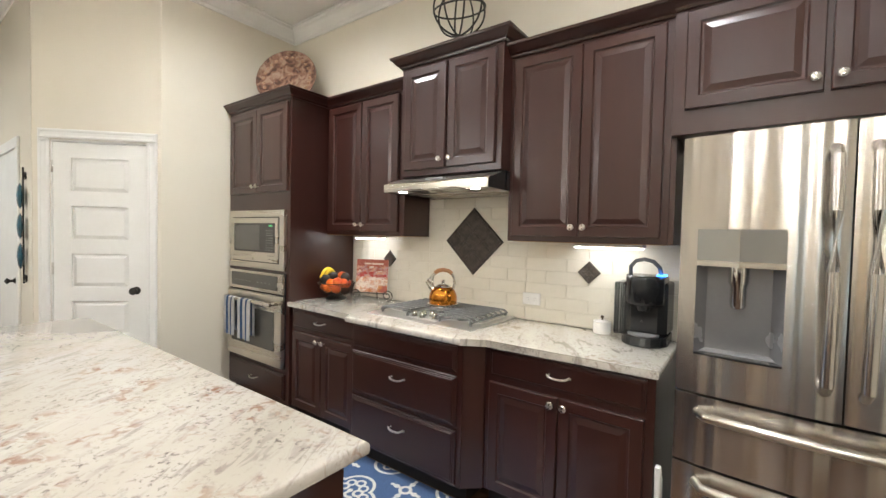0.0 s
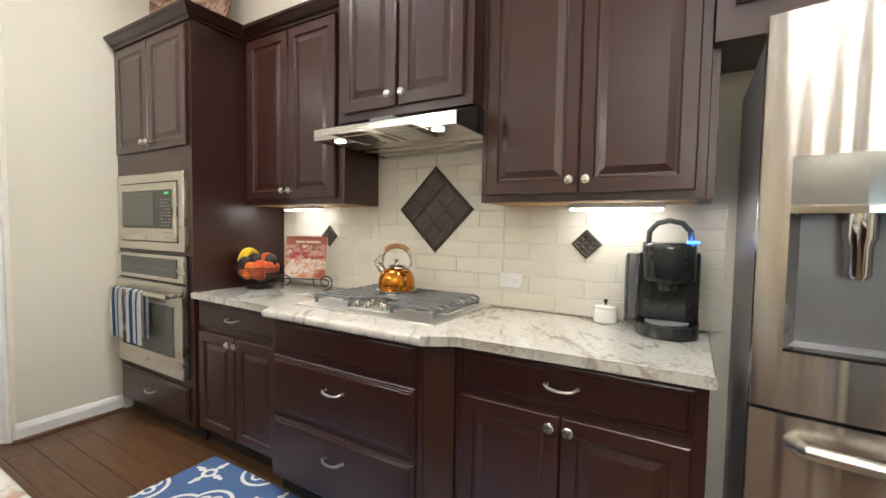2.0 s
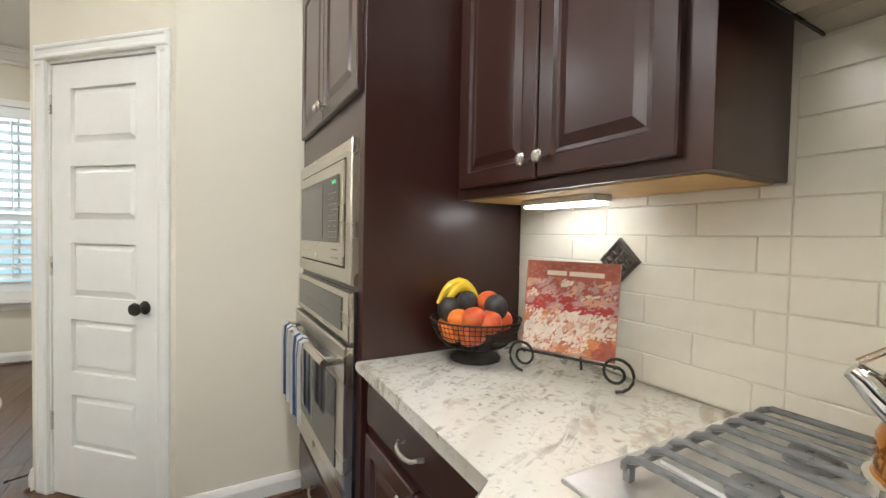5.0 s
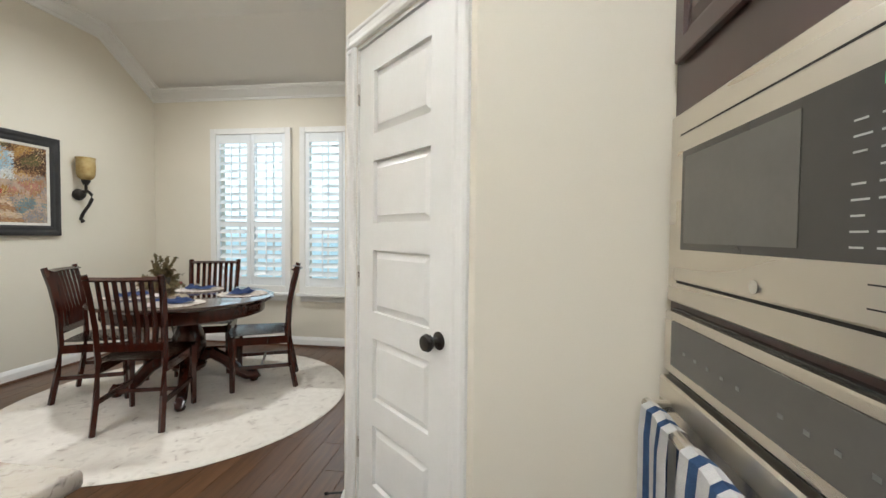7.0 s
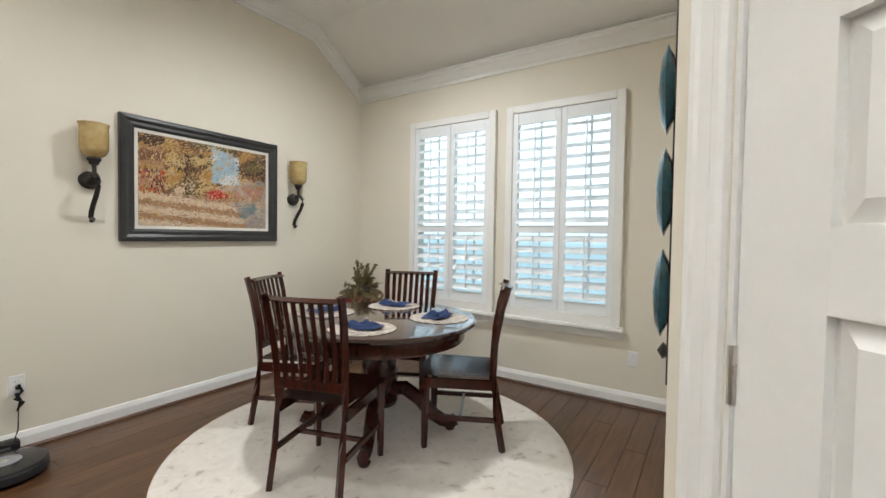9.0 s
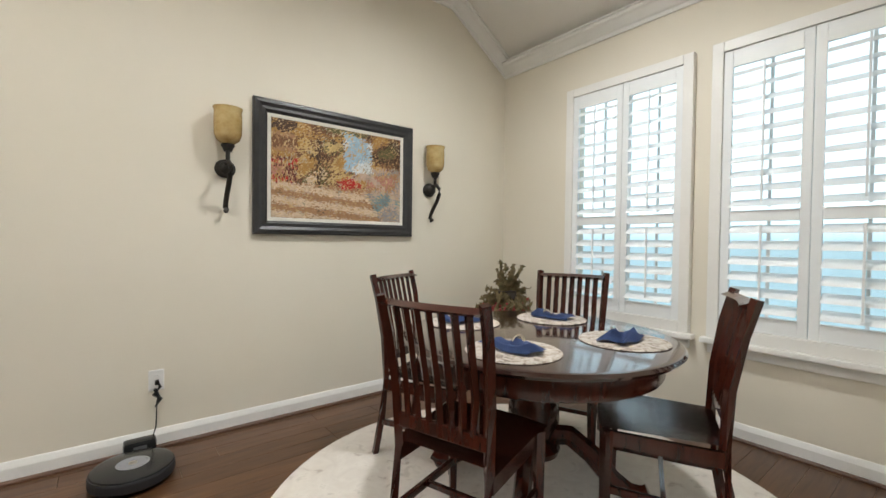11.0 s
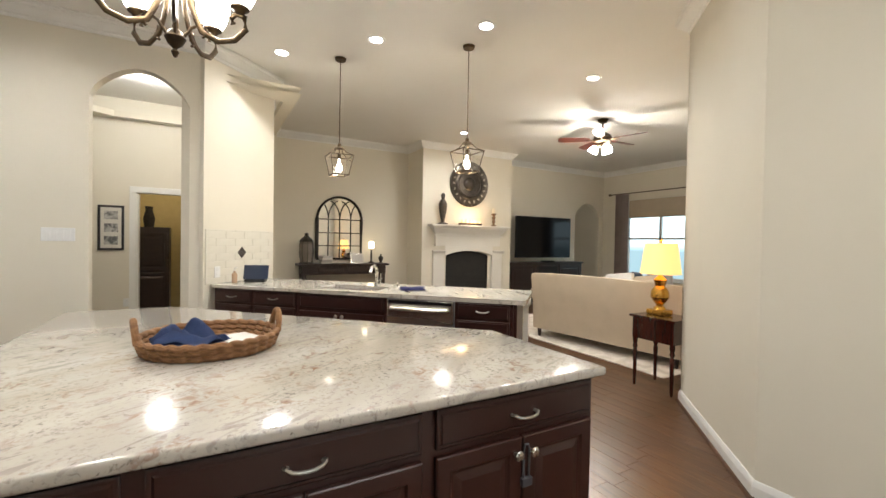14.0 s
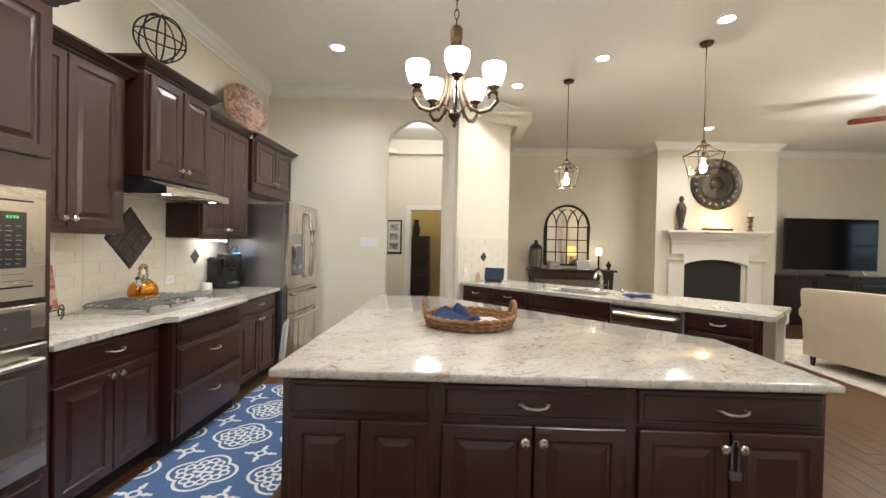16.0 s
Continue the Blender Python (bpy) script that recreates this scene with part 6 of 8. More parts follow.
part("vase", lathe([(0.0, 0.0), (0.11, 0.0), (0.11, 0.02), (0.04, 0.04), (0.035, 0.06), (0.055, 0.16), (0.08, 0.30), (0.085, 0.40), (0.06, 0.47), (0.03, 0.50), (0.035, 0.53), (0.045, 0.57), (0.03, 0.61), (0.0, 0.63)], 20), mat("dark_carved_resin", (0.035, 0.026, 0.02), (0.08, 0.06, 0.045), 16, 0.5, bump=0.6), t, "", True)
t = thing("candle_tray", pose(2.78, -4.16, MZ, 0, 0, 90), "dark tray with a row of lit candles on the mantel", "candles")
part("tray", box(-0.26, -0.05, 0.0, 0.26, 0.05, 0.045, 0.008), DISTW, t)
for i in range(5):
    part("candle", lathe([(0, 0.046), (0.036, 0.046), (0.036, 0.10 + 0.01 * (i % 2)), (0.0, 0.10)], 16), WAX, t, "glowing candle").location = (-0.2 + 0.1 * i, 0, 0)
lamp("candle_light", "POINT", pose(2.66, -4.16, MZ + 0.16), 8, (1.0, 0.62, 0.28), 0.08)
t = thing("candlestick", pose(2.78, -4.75, MZ), "turned wooden candlestick with cream pillar candle on the mantel", "candlestick")
part("stick", lathe([(0, 0), (0.06, 0), (0.06, 0.015), (0.03, 0.03), (0.02, 0.06), (0.04, 0.10), (0.02, 0.14), (0.045, 0.18), (0.02, 0.22), (0.055, 0.255), (0.055, 0.27), (0, 0.27)], 20), mat("gilt_brown_wood", (0.16, 0.09, 0.04), rough=0.5), t, "", True)
part("candle", lathe([(0, 0.271), (0.038, 0.271), (0.038, 0.38), (0, 0.385)], 18), mat("cream_wax", (0.78, 0.70, 0.55), rough=0.5), t, "cream pillar candle", True)

# television and stand
t = thing("tv_stand", pose(3.05, -6.55, 0, 0, 0, -90), "long dark wood media cabinet under the television", "media cabinet")
part("carcass", box(-1.15, -0.02, 0.06, 1.15, 0.36, 0.90, 0.005), DISTW, t)
part("top", box(-1.20, -0.05, 0.901, 1.20, 0.38, 0.94, 0.006), DISTW, t)
part("plinth", box(-1.12, 0.0, 0.0, 1.12, 0.34, 0.059), DARK, t)
for x in (-1.10, -0.36, 0.38):
    d = part("door", panel(0.70, 0.74, DOOR), DISTW, t)
    d.matrix_local = pose(x, -0.022, 0.12)
    knob(d, 0.64, -0.02, 0.4)
# flat black sheet over the doors paints in the shelf's shade, without a recess
part("niche_shade", box(-0.30, -0.045, 0.62, 0.30, -0.0435, 0.84), BLACKM, t, "flat black sheet standing for the shade of an open shelf")
t = thing("cable_box", pose(2.96, -6.55, 0.941, 0, 0, -90), "flat black media box on the stand", "media box")
part("case", box(-0.14, -0.02, 0, 0.14, 0.16, 0.035, 0.004), BLACKP, t)
t = thing("television", pose(3.18, -6.555, 0.941, 0, 0, -90), "large dark flat screen television on the stand", "television")
part("screen", box(-0.862, -0.006, 0.115, 0.862, 0.0, 1.075), SCREEN, t, "black glossy screen")
part("bezel", panel(1.75, 0.985, [(0, 0.03), (0, -0.008), (0.004, -0.010), (0.012, -0.010), (0.013, -0.004)], -0.875, 0.103), BLACKP, t, "thin dark bezel")
part("silver_edge", box(-0.875, -0.011, 0.098, 0.875, 0.0, 0.1025), NICKEL, t)
for s in (-1, 1):
    part("foot", tube([(s * 0.62, 0.02, 0.10), (s * 0.64, -0.06, 0.006), (s * 0.66, -0.14, 0.006)], 0.010, 8), NICKEL, t, "silver foot")

# sofa: its back to the kitchen
SM = pose(-0.80, -3.80, 0, 0, 0, 7)
t = thing("sofa", SM, "cream linen camelback sofa seen from behind", "sofa")
bm = bmesh.new()
n = 24
rows = []
for i in range(n + 1):
    x = -1.05 + 2.10 * i / n
    u = abs(x) / 1.05
    top = 0.955 - 0.02 * u ** 3
    flare = 0.02 * u ** 4
    rows.append([bm.verts.new(p) for p in ((x, 0.0, 0.13), (x, -0.02, 0.45), (x * (1 + flare), -0.045, top - 0.05), (x * (1 + flare), -0.03, top), (x * (1 + flare), 0.04, top + 0.005), (x, 0.11, top - 0.06), (x, 0.16, 0.50), (x, 0.16, 0.13))])
for a, c in zip(rows, rows[1:]):
    for j in range(8):
        bm.faces.new((a[j], a[(j + 1) % 8], c[(j + 1) % 8], c[j]))
bm.faces.new(rows[0]), bm.faces.new(rows[-1])
bmesh.ops.scale(bm, vec=(1, -1, 1), verts=bm.verts)
part("backrest", bm, LINEN, t, "", True)
part("seat", box(-1.0, -0.85, 0.14, 1.0, -0.17, 0.44, 0.04), LINEN, t, "", True)
for s in (-1, 1):
    bm = box(s * 1.03 - 0.10, -0.88, 0.13, s * 1.03 + 0.06, -0.02, 0.60, 0.03)
    tube([(s * 1.05, -0.90, 0.62), (s * 1.05, -0.02, 0.64)], 0.10, 14, bm)
    part("arm", bm, LINEN, t, "rolled linen arm", True)
    for y in (-0.82, -0.06):
        part("leg", lathe([(0.02, 0.0), (0.032, 0.12), (0.03, 0.131), (0, 0.131)], 12), DISTW, t).location = (s * 0.98, y, 0)
for x in (-0.5, 0.5):
    part("cushion", box(x - 0.47, -0.84, 0.445, x + 0.47, -0.19, 0.58, 0.05), LINEN, t, "", True)
part("welt", tube([(-1.0, -0.003, 0.135), (1.0, -0.003, 0.135)], 0.006, 6), LINEN, t)
for x, mt, lb in ((-0.55, LINEN, "cream throw pillow standing on the sofa"), (-0.15, PORC, "white throw pillow standing on the sofa")):
    bm = box(-0.2, -0.05, 0, 0.2, 0.05, 0.40, 0.05)
    alone("throw_pillow", bm, mt, SM @ pose(x, -0.27, 0.62, 14, 8, 0), lb, "pillow", "pillows on the sofa", smooth=True)
alone("living_rug", box(-1.9, -7.9, 0.0, 1.7, -3.55, 0.010, 0.003), RUGL, Matrix(), "large pale rug under the sofa", "rug")
# armchair near the window
t = thing("armchair", pose(0.75, -6.9, 0, 0, 0, 150), "light linen wing armchair by the window", "armchair")
part("seat", box(-0.34, -0.36, 0.14, 0.34, 0.34, 0.46, 0.05), LINEN, t, "", True)
part("backrest", box(-0.38, 0.26, 0.14, 0.38, 0.42, 1.02, 0.06), mat("pale_blue_linen", (0.50, 0.49, 0.47), rough=0.95, bump=0.3), t, "", True)
for s in (-1, 1):
    part("arm", box(s * 0.36 - 0.07, -0.36, 0.14, s * 0.36 + 0.07, 0.30, 0.64, 0.05), LINEN, t, "", True)
    for y in (-0.3, 0.34):
        part("leg", lathe([(0.018, 0.0), (0.028, 0.141), (0, 0.141)], 10), DISTW, t).location = (s * 0.33, y, 0)
alone("throw_pillow", box(-0.2, -0.05, 0, 0.2, 0.05, 0.40, 0.05), mat("slate_blue_fabric", (0.08, 0.10, 0.14), rough=0.9, bump=0.3), pose(0.66, -6.70, 0.47, 12, 0, 150), "dark slate blue pillow on the armchair", "pillow", smooth=True)

# end table with lamp behind the angled wall
EM = pose(-2.07, -3.27, 0, 0, 0, -2)
t = thing("end_table", EM, "dark red mahogany end table with turned legs", "table")
part("top", box(-0.24, -0.20, 0.675, 0.24, 0.20, 0.70, 0.007), MAHOG, t)
part("apron", box(-0.215, -0.175, 0.47, 0.215, 0.175, 0.674, 0.003), MAHOG, t)
part("drawer", panel(0.36, 0.15, DRAWER, -0.18, 0.50), MAHOG, t).location = (0, -0.176, 0)
for x in (-0.195, 0.195):
    for y in (-0.155, 0.155):
        part("leg", lathe([(0.010, 0.0), (0.014, 0.03), (0.018, 0.22), (0.022, 0.34), (0.014, 0.36), (0.026, 0.385), (0.016, 0.41), (0.024, 0.43), (0.024, 0.475), (0, 0.475)], 14), MAHOG, t, "", True).location = (x, y, 0)
t = thing("table_lamp", EM @ pose(0.08, -0.04, 0.701), "lit gilded table lamp with pale yellow shade", "lamp")
part("foot", box(-0.085, -0.085, 0.0, 0.085, 0.085, 0.05, 0.008), GOLD, t)
part("base", lathe([(0.06, 0.05), (0.05, 0.07), (0.03, 0.09), (0.055, 0.12), (0.085, 0.17), (0.08, 0.23), (0.045, 0.28), (0.05, 0.30), (0.06, 0.34), (0.03, 0.37), (0.012, 0.39), (0.012, 0.45), (0, 0.45)], 20), GOLD, t, "carved gilded base", True)
part("shade", lathe([(0.185, 0.40), (0.145, 0.70), (0.143, 0.70), (0.183, 0.40)], 32), SHADEY, t, "glowing pale yellow shade", True)
part("finial", lathe([(0.006, 0.70), (0.006, 0.715), (0.014, 0.73), (0, 0.745)], 12), GOLD, t)
lamp("table_lamp_light", "POINT", EM @ pose(0.08, -0.04, 0.701 + 0.55), 20, (1.0, 0.74, 0.40), 0.05)

# pendants over the sink counter
def pendant(x, y):
    t = thing("pendant_light", pose(x, y, 0), "lit bronze lantern pendant with clear glass panes", "pendant light", "pendants over the sink")
    part("canopy", lathe([(0, C - 0.03), (0.055, C - 0.028), (0.062, C - 0.002), (0, C - 0.002)], 24), BRZ, t, "", True)
    part("rod", tube([(0, 0, 2.43), (0, 0, C - 0.02)], 0.0055, 8), BRZ, t)
    part("cap", lathe([(0, 2.44), (0.018, 2.43), (0.02, 2.40), (0.05, 2.385), (0.055, 2.375), (0.0, 2.37)], 18), BRZ, t, "", True)
    a, c, zt, zb = 0.125, 0.085, 2.30, 2.09
    for sx, sy in ((1, 1), (1, -1), (-1, -1), (-1, 1)):
        part("corner_post", tube([(sx * c, sy * c, zb), (sx * a, sy * a, zt), (sx * 0.06, sy * 0.06, 2.335), (sx * 0.03, sy * 0.03, 2.385)], 0.005, 6), BRZ, t)
    for z, r in ((zt, a), (zb, c)):
        part("frame_ring", tube([(r, r, z), (r, -r, z), (-r, -r, z), (-r, r, z), (r, r, z)], 0.006, 6), BRZ, t)
    for k in range(4):
        bm = bmesh.new()
        v = [bm.verts.new(p) for p in ((-c + 0.006, c, zb), (c - 0.006, c, zb), (a - 0.006, a, zt), (-a + 0.006, a, zt))]
        v2 = [bm.verts.new(q.co - Vector((0, 0.003, 0))) for q in v]
        bm.faces.new(v), bm.faces.new(v2)
        for q in range(4):
            bm.faces.new((v[q], v[(q + 1) % 4], v2[(q + 1) % 4], v2[q]))
        g = part("pane", bm, CLEAR, t, "clear glass pane")
        g.matrix_local = pose(0, 0, 0, 0, 0, 90 * k)
        g.visible_shadow = False
    part("bulb", lathe([(0, 2.12), (0.02, 2.125), (0.034, 2.155), (0.03, 2.19), (0.014, 2.22), (0.012, 2.26), (0, 2.26)], 18), BULB, t, "glowing bulb", True)
    lamp("pendant_lamp", "POINT", pose(x + 0.05, y, 2.17), 9, (1.0, 0.86, 0.66), 0.012)
    part("socket", lathe([(0, 2.26), (0.018, 2.262), (0.018, 2.32), (0.006, 2.33), (0.006, 2.375), (0, 2.375)], 14), BRZ, t)


pendant(0.03, -0.66)
pendant(-0.935, -1.70)

# ceiling fan
t = thing("ceiling_fan", pose(0.05, -4.85, 0), "ceiling fan at rest with reddish wood blades and lit glass bowls", "ceiling fan")
part("canopy", lathe([(0, C - 0.06), (0.05, C - 0.055), (0.085, C - 0.01), (0.085, C - 0.001), (0, C - 0.001)], 24), BRZ, t, "", True)
part("rod", tube([(0, 0, 3.15), (0, 0, C - 0.04)], 0.012, 8), BRZ, t)
part("motor", lathe([(0, 2.97), (0.06, 2.98), (0.12, 3.01), (0.14, 3.05), (0.13, 3.10), (0.08, 3.14), (0.03, 3.16), (0, 3.16)], 28), BRZ, t, "", True)
FB = mat("reddish_fan_blade", (0.12, 0.03, 0.018), (0.07, 0.018, 0.012), 5, 0.3, stretch=(1, 8, 8))
for i in range(5):
    b = part("blade", prism([(0.20, -0.05), (0.30, -0.065), (0.64, -0.075), (0.68, -0.05), (0.68, 0.05), (0.64, 0.075), (0.30, 0.065), (0.20, 0.05)], 0, 0.008), FB, t, "reddish wood blade")
    b.matrix_local = pose(0, 0, 3.04, 0, 0, 72 * i - 20) @ pose(0, 0, 0, 11, 0, 0)
    part("blade_iron", tube([(0.10, 0, 0.0), (0.16, 0, -0.012), (0.26, 0, -0.004)], 0.012, 6), BRZ, b)
part("light_fitter", lathe([(0, 2.90), (0.05, 2.91), (0.07, 2.95), (0.05, 2.98), (0, 2.98)], 20), BRZ, t, "", True)
for i in range(3):
    a = radians(120 * i + 40)
    s = part("glass_bowl", lathe([(0.03, 0.0), (0.05, -0.02), (0.072, -0.07), (0.078, -0.10), (0.074, -0.10), (0.045, -0.03), (0.0, -0.015)], 20), OPAL, t, "glowing glass bowl", True)
    s.matrix_local = pose(0.10 * math.cos(a), 0.10 * math.sin(a), 2.94, 28 * math.sin(a), -28 * math.cos(a), 0)
lamp("fan_light", "POINT", pose(0.05, -4.85, 2.78), 80, (1.0, 0.90, 0.76), 0.09)

# mirror, console and its things
MX = 3.60
t = thing("arched_mirror", pose(MX - 0.012, -1.645, 1.02, 0, 0, -90), "black arched window frame mirror above the console", "mirror")
R, HH = 0.435, 0.76
outl = [(-R, 0.0), (R, 0.0)] + [(R * math.cos(radians(a)), HH + R * math.sin(radians(a))) for a in range(0, 181, 10)]
bm = prism([(x, z) for x, z in outl], 0.0, 0.004)
part("glass", bm, MIRROR, t, "mirror glass").matrix_local = pose(0, 0, 0, 90, 0, 0)
part("frame", tube([(x, -0.012, z) for x, z in outl] + [(-R, -0.012, 0)], 0.034, 6, flat=0.7), IRON, t, "heavy black frame")
bars = [[(x, -0.012, 0), (x, -0.012, HH)] for x in (-0.22, 0.0, 0.22)] + [[(-R, -0.012, z), (R, -0.012, z)] for z in (0.25, 0.5, HH)]
for cx in (-0.22, 0.0, 0.22):
    for s in (-1, 1):
        bars.append([(cx + s * 0.44 * (1 - math.cos(radians(a))) * 0.5 * 1.0, -0.012, HH + 0.36 * math.sin(radians(a))) for a in range(0, 81, 10) if math.hypot(cx + s * 0.22 * (1 - math.cos(radians(a))), 0.36 * math.sin(radians(a))) < R])
for p in bars:
    part("glazing_bar", tube(p, 0.010, 6), IRON, t)
t = thing("console_table", pose(3.40, -1.68, 0, 0, 0, -90), "dark wood console table against the wall", "console table")
part("top", box(-0.86, -0.20, 0.90, 0.86, 0.18, 0.94, 0.008), DISTW, t)
part("apron", box(-0.80, -0.16, 0.74, 0.80, 0.16, 0.899, 0.003), DISTW, t)
for x in (-0.76, 0.76):
    for y in (-0.13, 0.13):
        part("leg", box(x - 0.03, y - 0.03, 0, x + 0.03, y + 0.03, 0.739, 0.004), DISTW, t)
for x in (-0.52, 0.02):
    part("drawer", panel(0.48, 0.11, DRAWER, x, 0.77), DISTW, t).location = (0, -0.161, 0)
t = thing("lantern", pose(3.36, -0.98, 0.941), "tall dark metal lantern on the console", "lantern")
part("base", lathe([(0, 0), (0.13, 0), (0.13, 0.02), (0.10, 0.03), (0, 0.03)], 8), IRON, t)
part("glass_body", lathe([(0.10, 0.031), (0.125, 0.2), (0.12, 0.36), (0.10, 0.40)], 8), mat("smoked_lantern_glass", (0.20, 0.17, 0.14), rough=0.25), t)
for i in range(8):
    a = radians(45 * i)
    part("bar", tube([(r * math.cos(a), r * math.sin(a), z) for r, z in ((0.104, 0.03), (0.129, 0.2), (0.124, 0.36), (0.104, 0.40))], 0.006, 5), IRON, t)
part("roof", lathe([(0.14, 0.40), (0.10, 0.45), (0.05, 0.49), (0.03, 0.52), (0.04, 0.545), (0.0, 0.57)], 8), IRON, t)
t = thing("candle_lamp", pose(3.36, -2.22, 0.941), "lit candle lamp with glowing shade on the console", "lamp")
part("stick", lathe([(0, 0), (0.065, 0), (0.06, 0.015), (0.015, 0.04), (0.02, 0.15), (0.012, 0.27), (0.03, 0.29), (0, 0.29)], 16), IRON, t, "", True)
part("shade", lathe([(0.05, 0.291), (0.055, 0.35), (0.045, 0.42), (0.0, 0.425)], 18), glow("glowing_candle_glass", (1.0, 0.80, 0.5), 9.0), t, "glowing glass", True)
t = thing("photo_frame", pose(3.34, -1.93, 0.941, -12, 0, -90), "small silver photo frame on the console", "photo frame")
part("frame", panel(0.26, 0.19, [(0, 0.012), (0, -0.006), (0.02, -0.006), (0.024, 0.0)], -0.13, 0), NICKEL, t)
part("picture", box(-0.105, -0.002, 0.025, 0.105, 0.001, 0.165), mat("pale_photo", (0.5, 0.48, 0.45), rough=0.3), t)
for i, (h, cc) in enumerate(((0.035, (0.5, 0.46, 0.4)), (0.03, (0.35, 0.33, 0.3)), (0.04, (0.6, 0.56, 0.5)), (0.03, (0.42, 0.4, 0.38)))):
    z = 0.941 + sum((0.036, 0.031, 0.041)[:i])
    alone("book", box(-0.10, -0.08, 0, 0.10, 0.08, h, 0.003), mat("book_cover", cc, rough=0.6), pose(3.36, -1.33, z, 0, 0, -90 + 6 * i), "pale hardback book in a short stack", "book", "books on the console")
t = thing("small_urn", pose(3.36, -2.42, 0.941), "little dark urn on the console", "urn")
part("urn", lathe([(0, 0), (0.04, 0), (0.02, 0.03), (0.05, 0.08), (0.045, 0.12), (0.015, 0.14), (0.02, 0.17), (0, 0.18)], 16), IRON, t, "", True)

# living room window with curtains
WM = pose(1.775, -8.96, 0, 0, 0, 180)
t = thing("window_3", WM, "white framed living room window with half drawn shade", "window", kind="structure")
for x0, x1, z0, z1 in ((-0.925, -0.87, 0.55, 2.55), (0.87, 0.925, 0.55, 2.55), (-0.869, 0.869, 2.49, 2.55), (-0.869, 0.869, 0.55, 0.61), (-0.03, 0.03, 0.611, 2.489), (-0.869, 0.869, 1.53, 1.58)):
    part("window_frame", box(x0, 0.03, z0, x1, 0.09, z1, 0.004), TRIM, t)
part("roller_shade", box(-0.86, 0.015, 2.08, 0.86, 0.02, 2.54), LINEN, t, "cream roller shade")
part("window_sill", box(-1.0, -0.08, 0.52, 1.0, 0.02, 0.548, 0.006), TRIM, t)
t = thing("curtain_rod", WM @ pose(0, -0.09, 2.72), "dark curtain rod with round finials", "curtain rod")
part("rod", tube([(-1.35, 0, 0), (1.35, 0, 0)], 0.012, 8), BRZ, t)
for s in (-1, 1):
    part("finial", lathe([(0, 0), (0.03, 0.02), (0.035, 0.045), (0.02, 0.07), (0, 0.075)], 14), BRZ, t).matrix_local = pose(s * 1.35, 0, 0, 0, 90 * s, 0)
    part("bracket", tube([(s * 1.25, 0, 0), (s * 1.25, 0.088, 0)], 0.008, 6), BRZ, t)
for s in (-1, 1):
    bm = bmesh.new()
    prev = None
    for i in range(41):
        u = i / 40
        x = s * (0.82 + 0.40 * u)
        y = -0.09 + 0.03 * math.sin(u * 40)
        c = [bm.verts.new((x, y, 0.02)), bm.verts.new((x, y, 2.715))]
        if prev:
            bm.faces.new((prev[0], prev[1], c[1], c[0]))
        prev = c
    bmesh.ops.solidify(bm, geom=bm.faces[:], thickness=0.004)
    alone("curtain", bm, CURT, WM, "mauve pleated curtain hanging from the rod", "curtain", "living room curtains", smooth=True)
outlet(pose(2.9, -8.96, 1.25, 0, 0, 180), "white light switch plate", 1, False, "light_switch", 0.075, 0.118)
t = thing("door_2", pose(4.995, -8.1, 0, 0, 0, -90), "dark glazed door seen through the arch", "door", kind="structure")
part("door_leaf", box(-0.40, -0.05, 0.0, 0.40, -0.008, 2.05, 0.004), TRIM, t)
part("pane", box(-0.26, -0.056, 0.5, 0.26, -0.051, 1.9), mat("blue_grey_pane", (0.05, 0.09, 0.14), rough=0.1), t, "dim blue glass")

# hall and the room beyond it
t = thing("door_frame_1", pose(3.00, 1.15, 0, 0, 0, -90), "white cased doorway in the hall", "doorway", kind="structure")
for x0, x1, z0, z1 in ((-0.44, -0.35, 0, 2.02), (0.35, 0.44, 0, 2.02), (-0.44, 0.44, 2.021, 2.11)):
    part("casing", box(x0, -0.018, z0, x1, -0.001, z1, 0.005), TRIM, t)
    if x0 == -0.44 and x1 == -0.35 or x0 == 0.35:
        part("jamb", box((-0.349 if x0 < 0 else 0.33), 0.0, 0, (-0.33 if x0 < 0 else 0.349), 0.14, 2.0), TRIM, t)
t = thing("picture_frame", pose(2.995, 1.80, 1.50, 0, 0, -90), "dark framed set of three photographs in the hall", "picture")
part("frame", panel(0.30, 0.64, [(0, 0), (0, -0.02), (0.025, -0.022), (0.03, -0.010)], -0.15, -0.32), FRAMEB, t)
part("mat_board", box(-0.119, -0.0125, -0.289, 0.119, -0.0105, 0.289), LINER, t)
for z in (-0.18, 0.0, 0.18):
    part("photo", box(-0.08, -0.0145, z - 0.06, 0.08, -0.013, z + 0.06), blotched("grey_photo", [(0.4, (0.12, 0.12, 0.12)), (0.6, (0.5, 0.48, 0.45))], 14, 0.3), t)
outlet(pose(2.995, 1.62, 0.42, 0, 0, -90), "white outlet low on the hall wall")
t = thing("bookcase", pose(4.3, 1.45, 0, 0, 0, -90), "tall dark wood bookcase in the far room", "bookcase")
part("case", box(-0.26, 0, 0, 0.26, 0.4, 1.55, 0.004), DISTW, t)
for z in (0.1, 0.8):
    part("door", panel(0.48, 0.66, DOOR, -0.24, z), DISTW, t).location = (0, -0.003, 0)
t = thing("vase", pose(4.4, 1.5, 1.551), "dark vase standing on the bookcase", "vase")
part("vase", lathe([(0, 0), (0.07, 0), (0.09, 0.15), (0.05, 0.3), (0.06, 0.36), (0, 0.36)], 18), IRON, t, "", True)

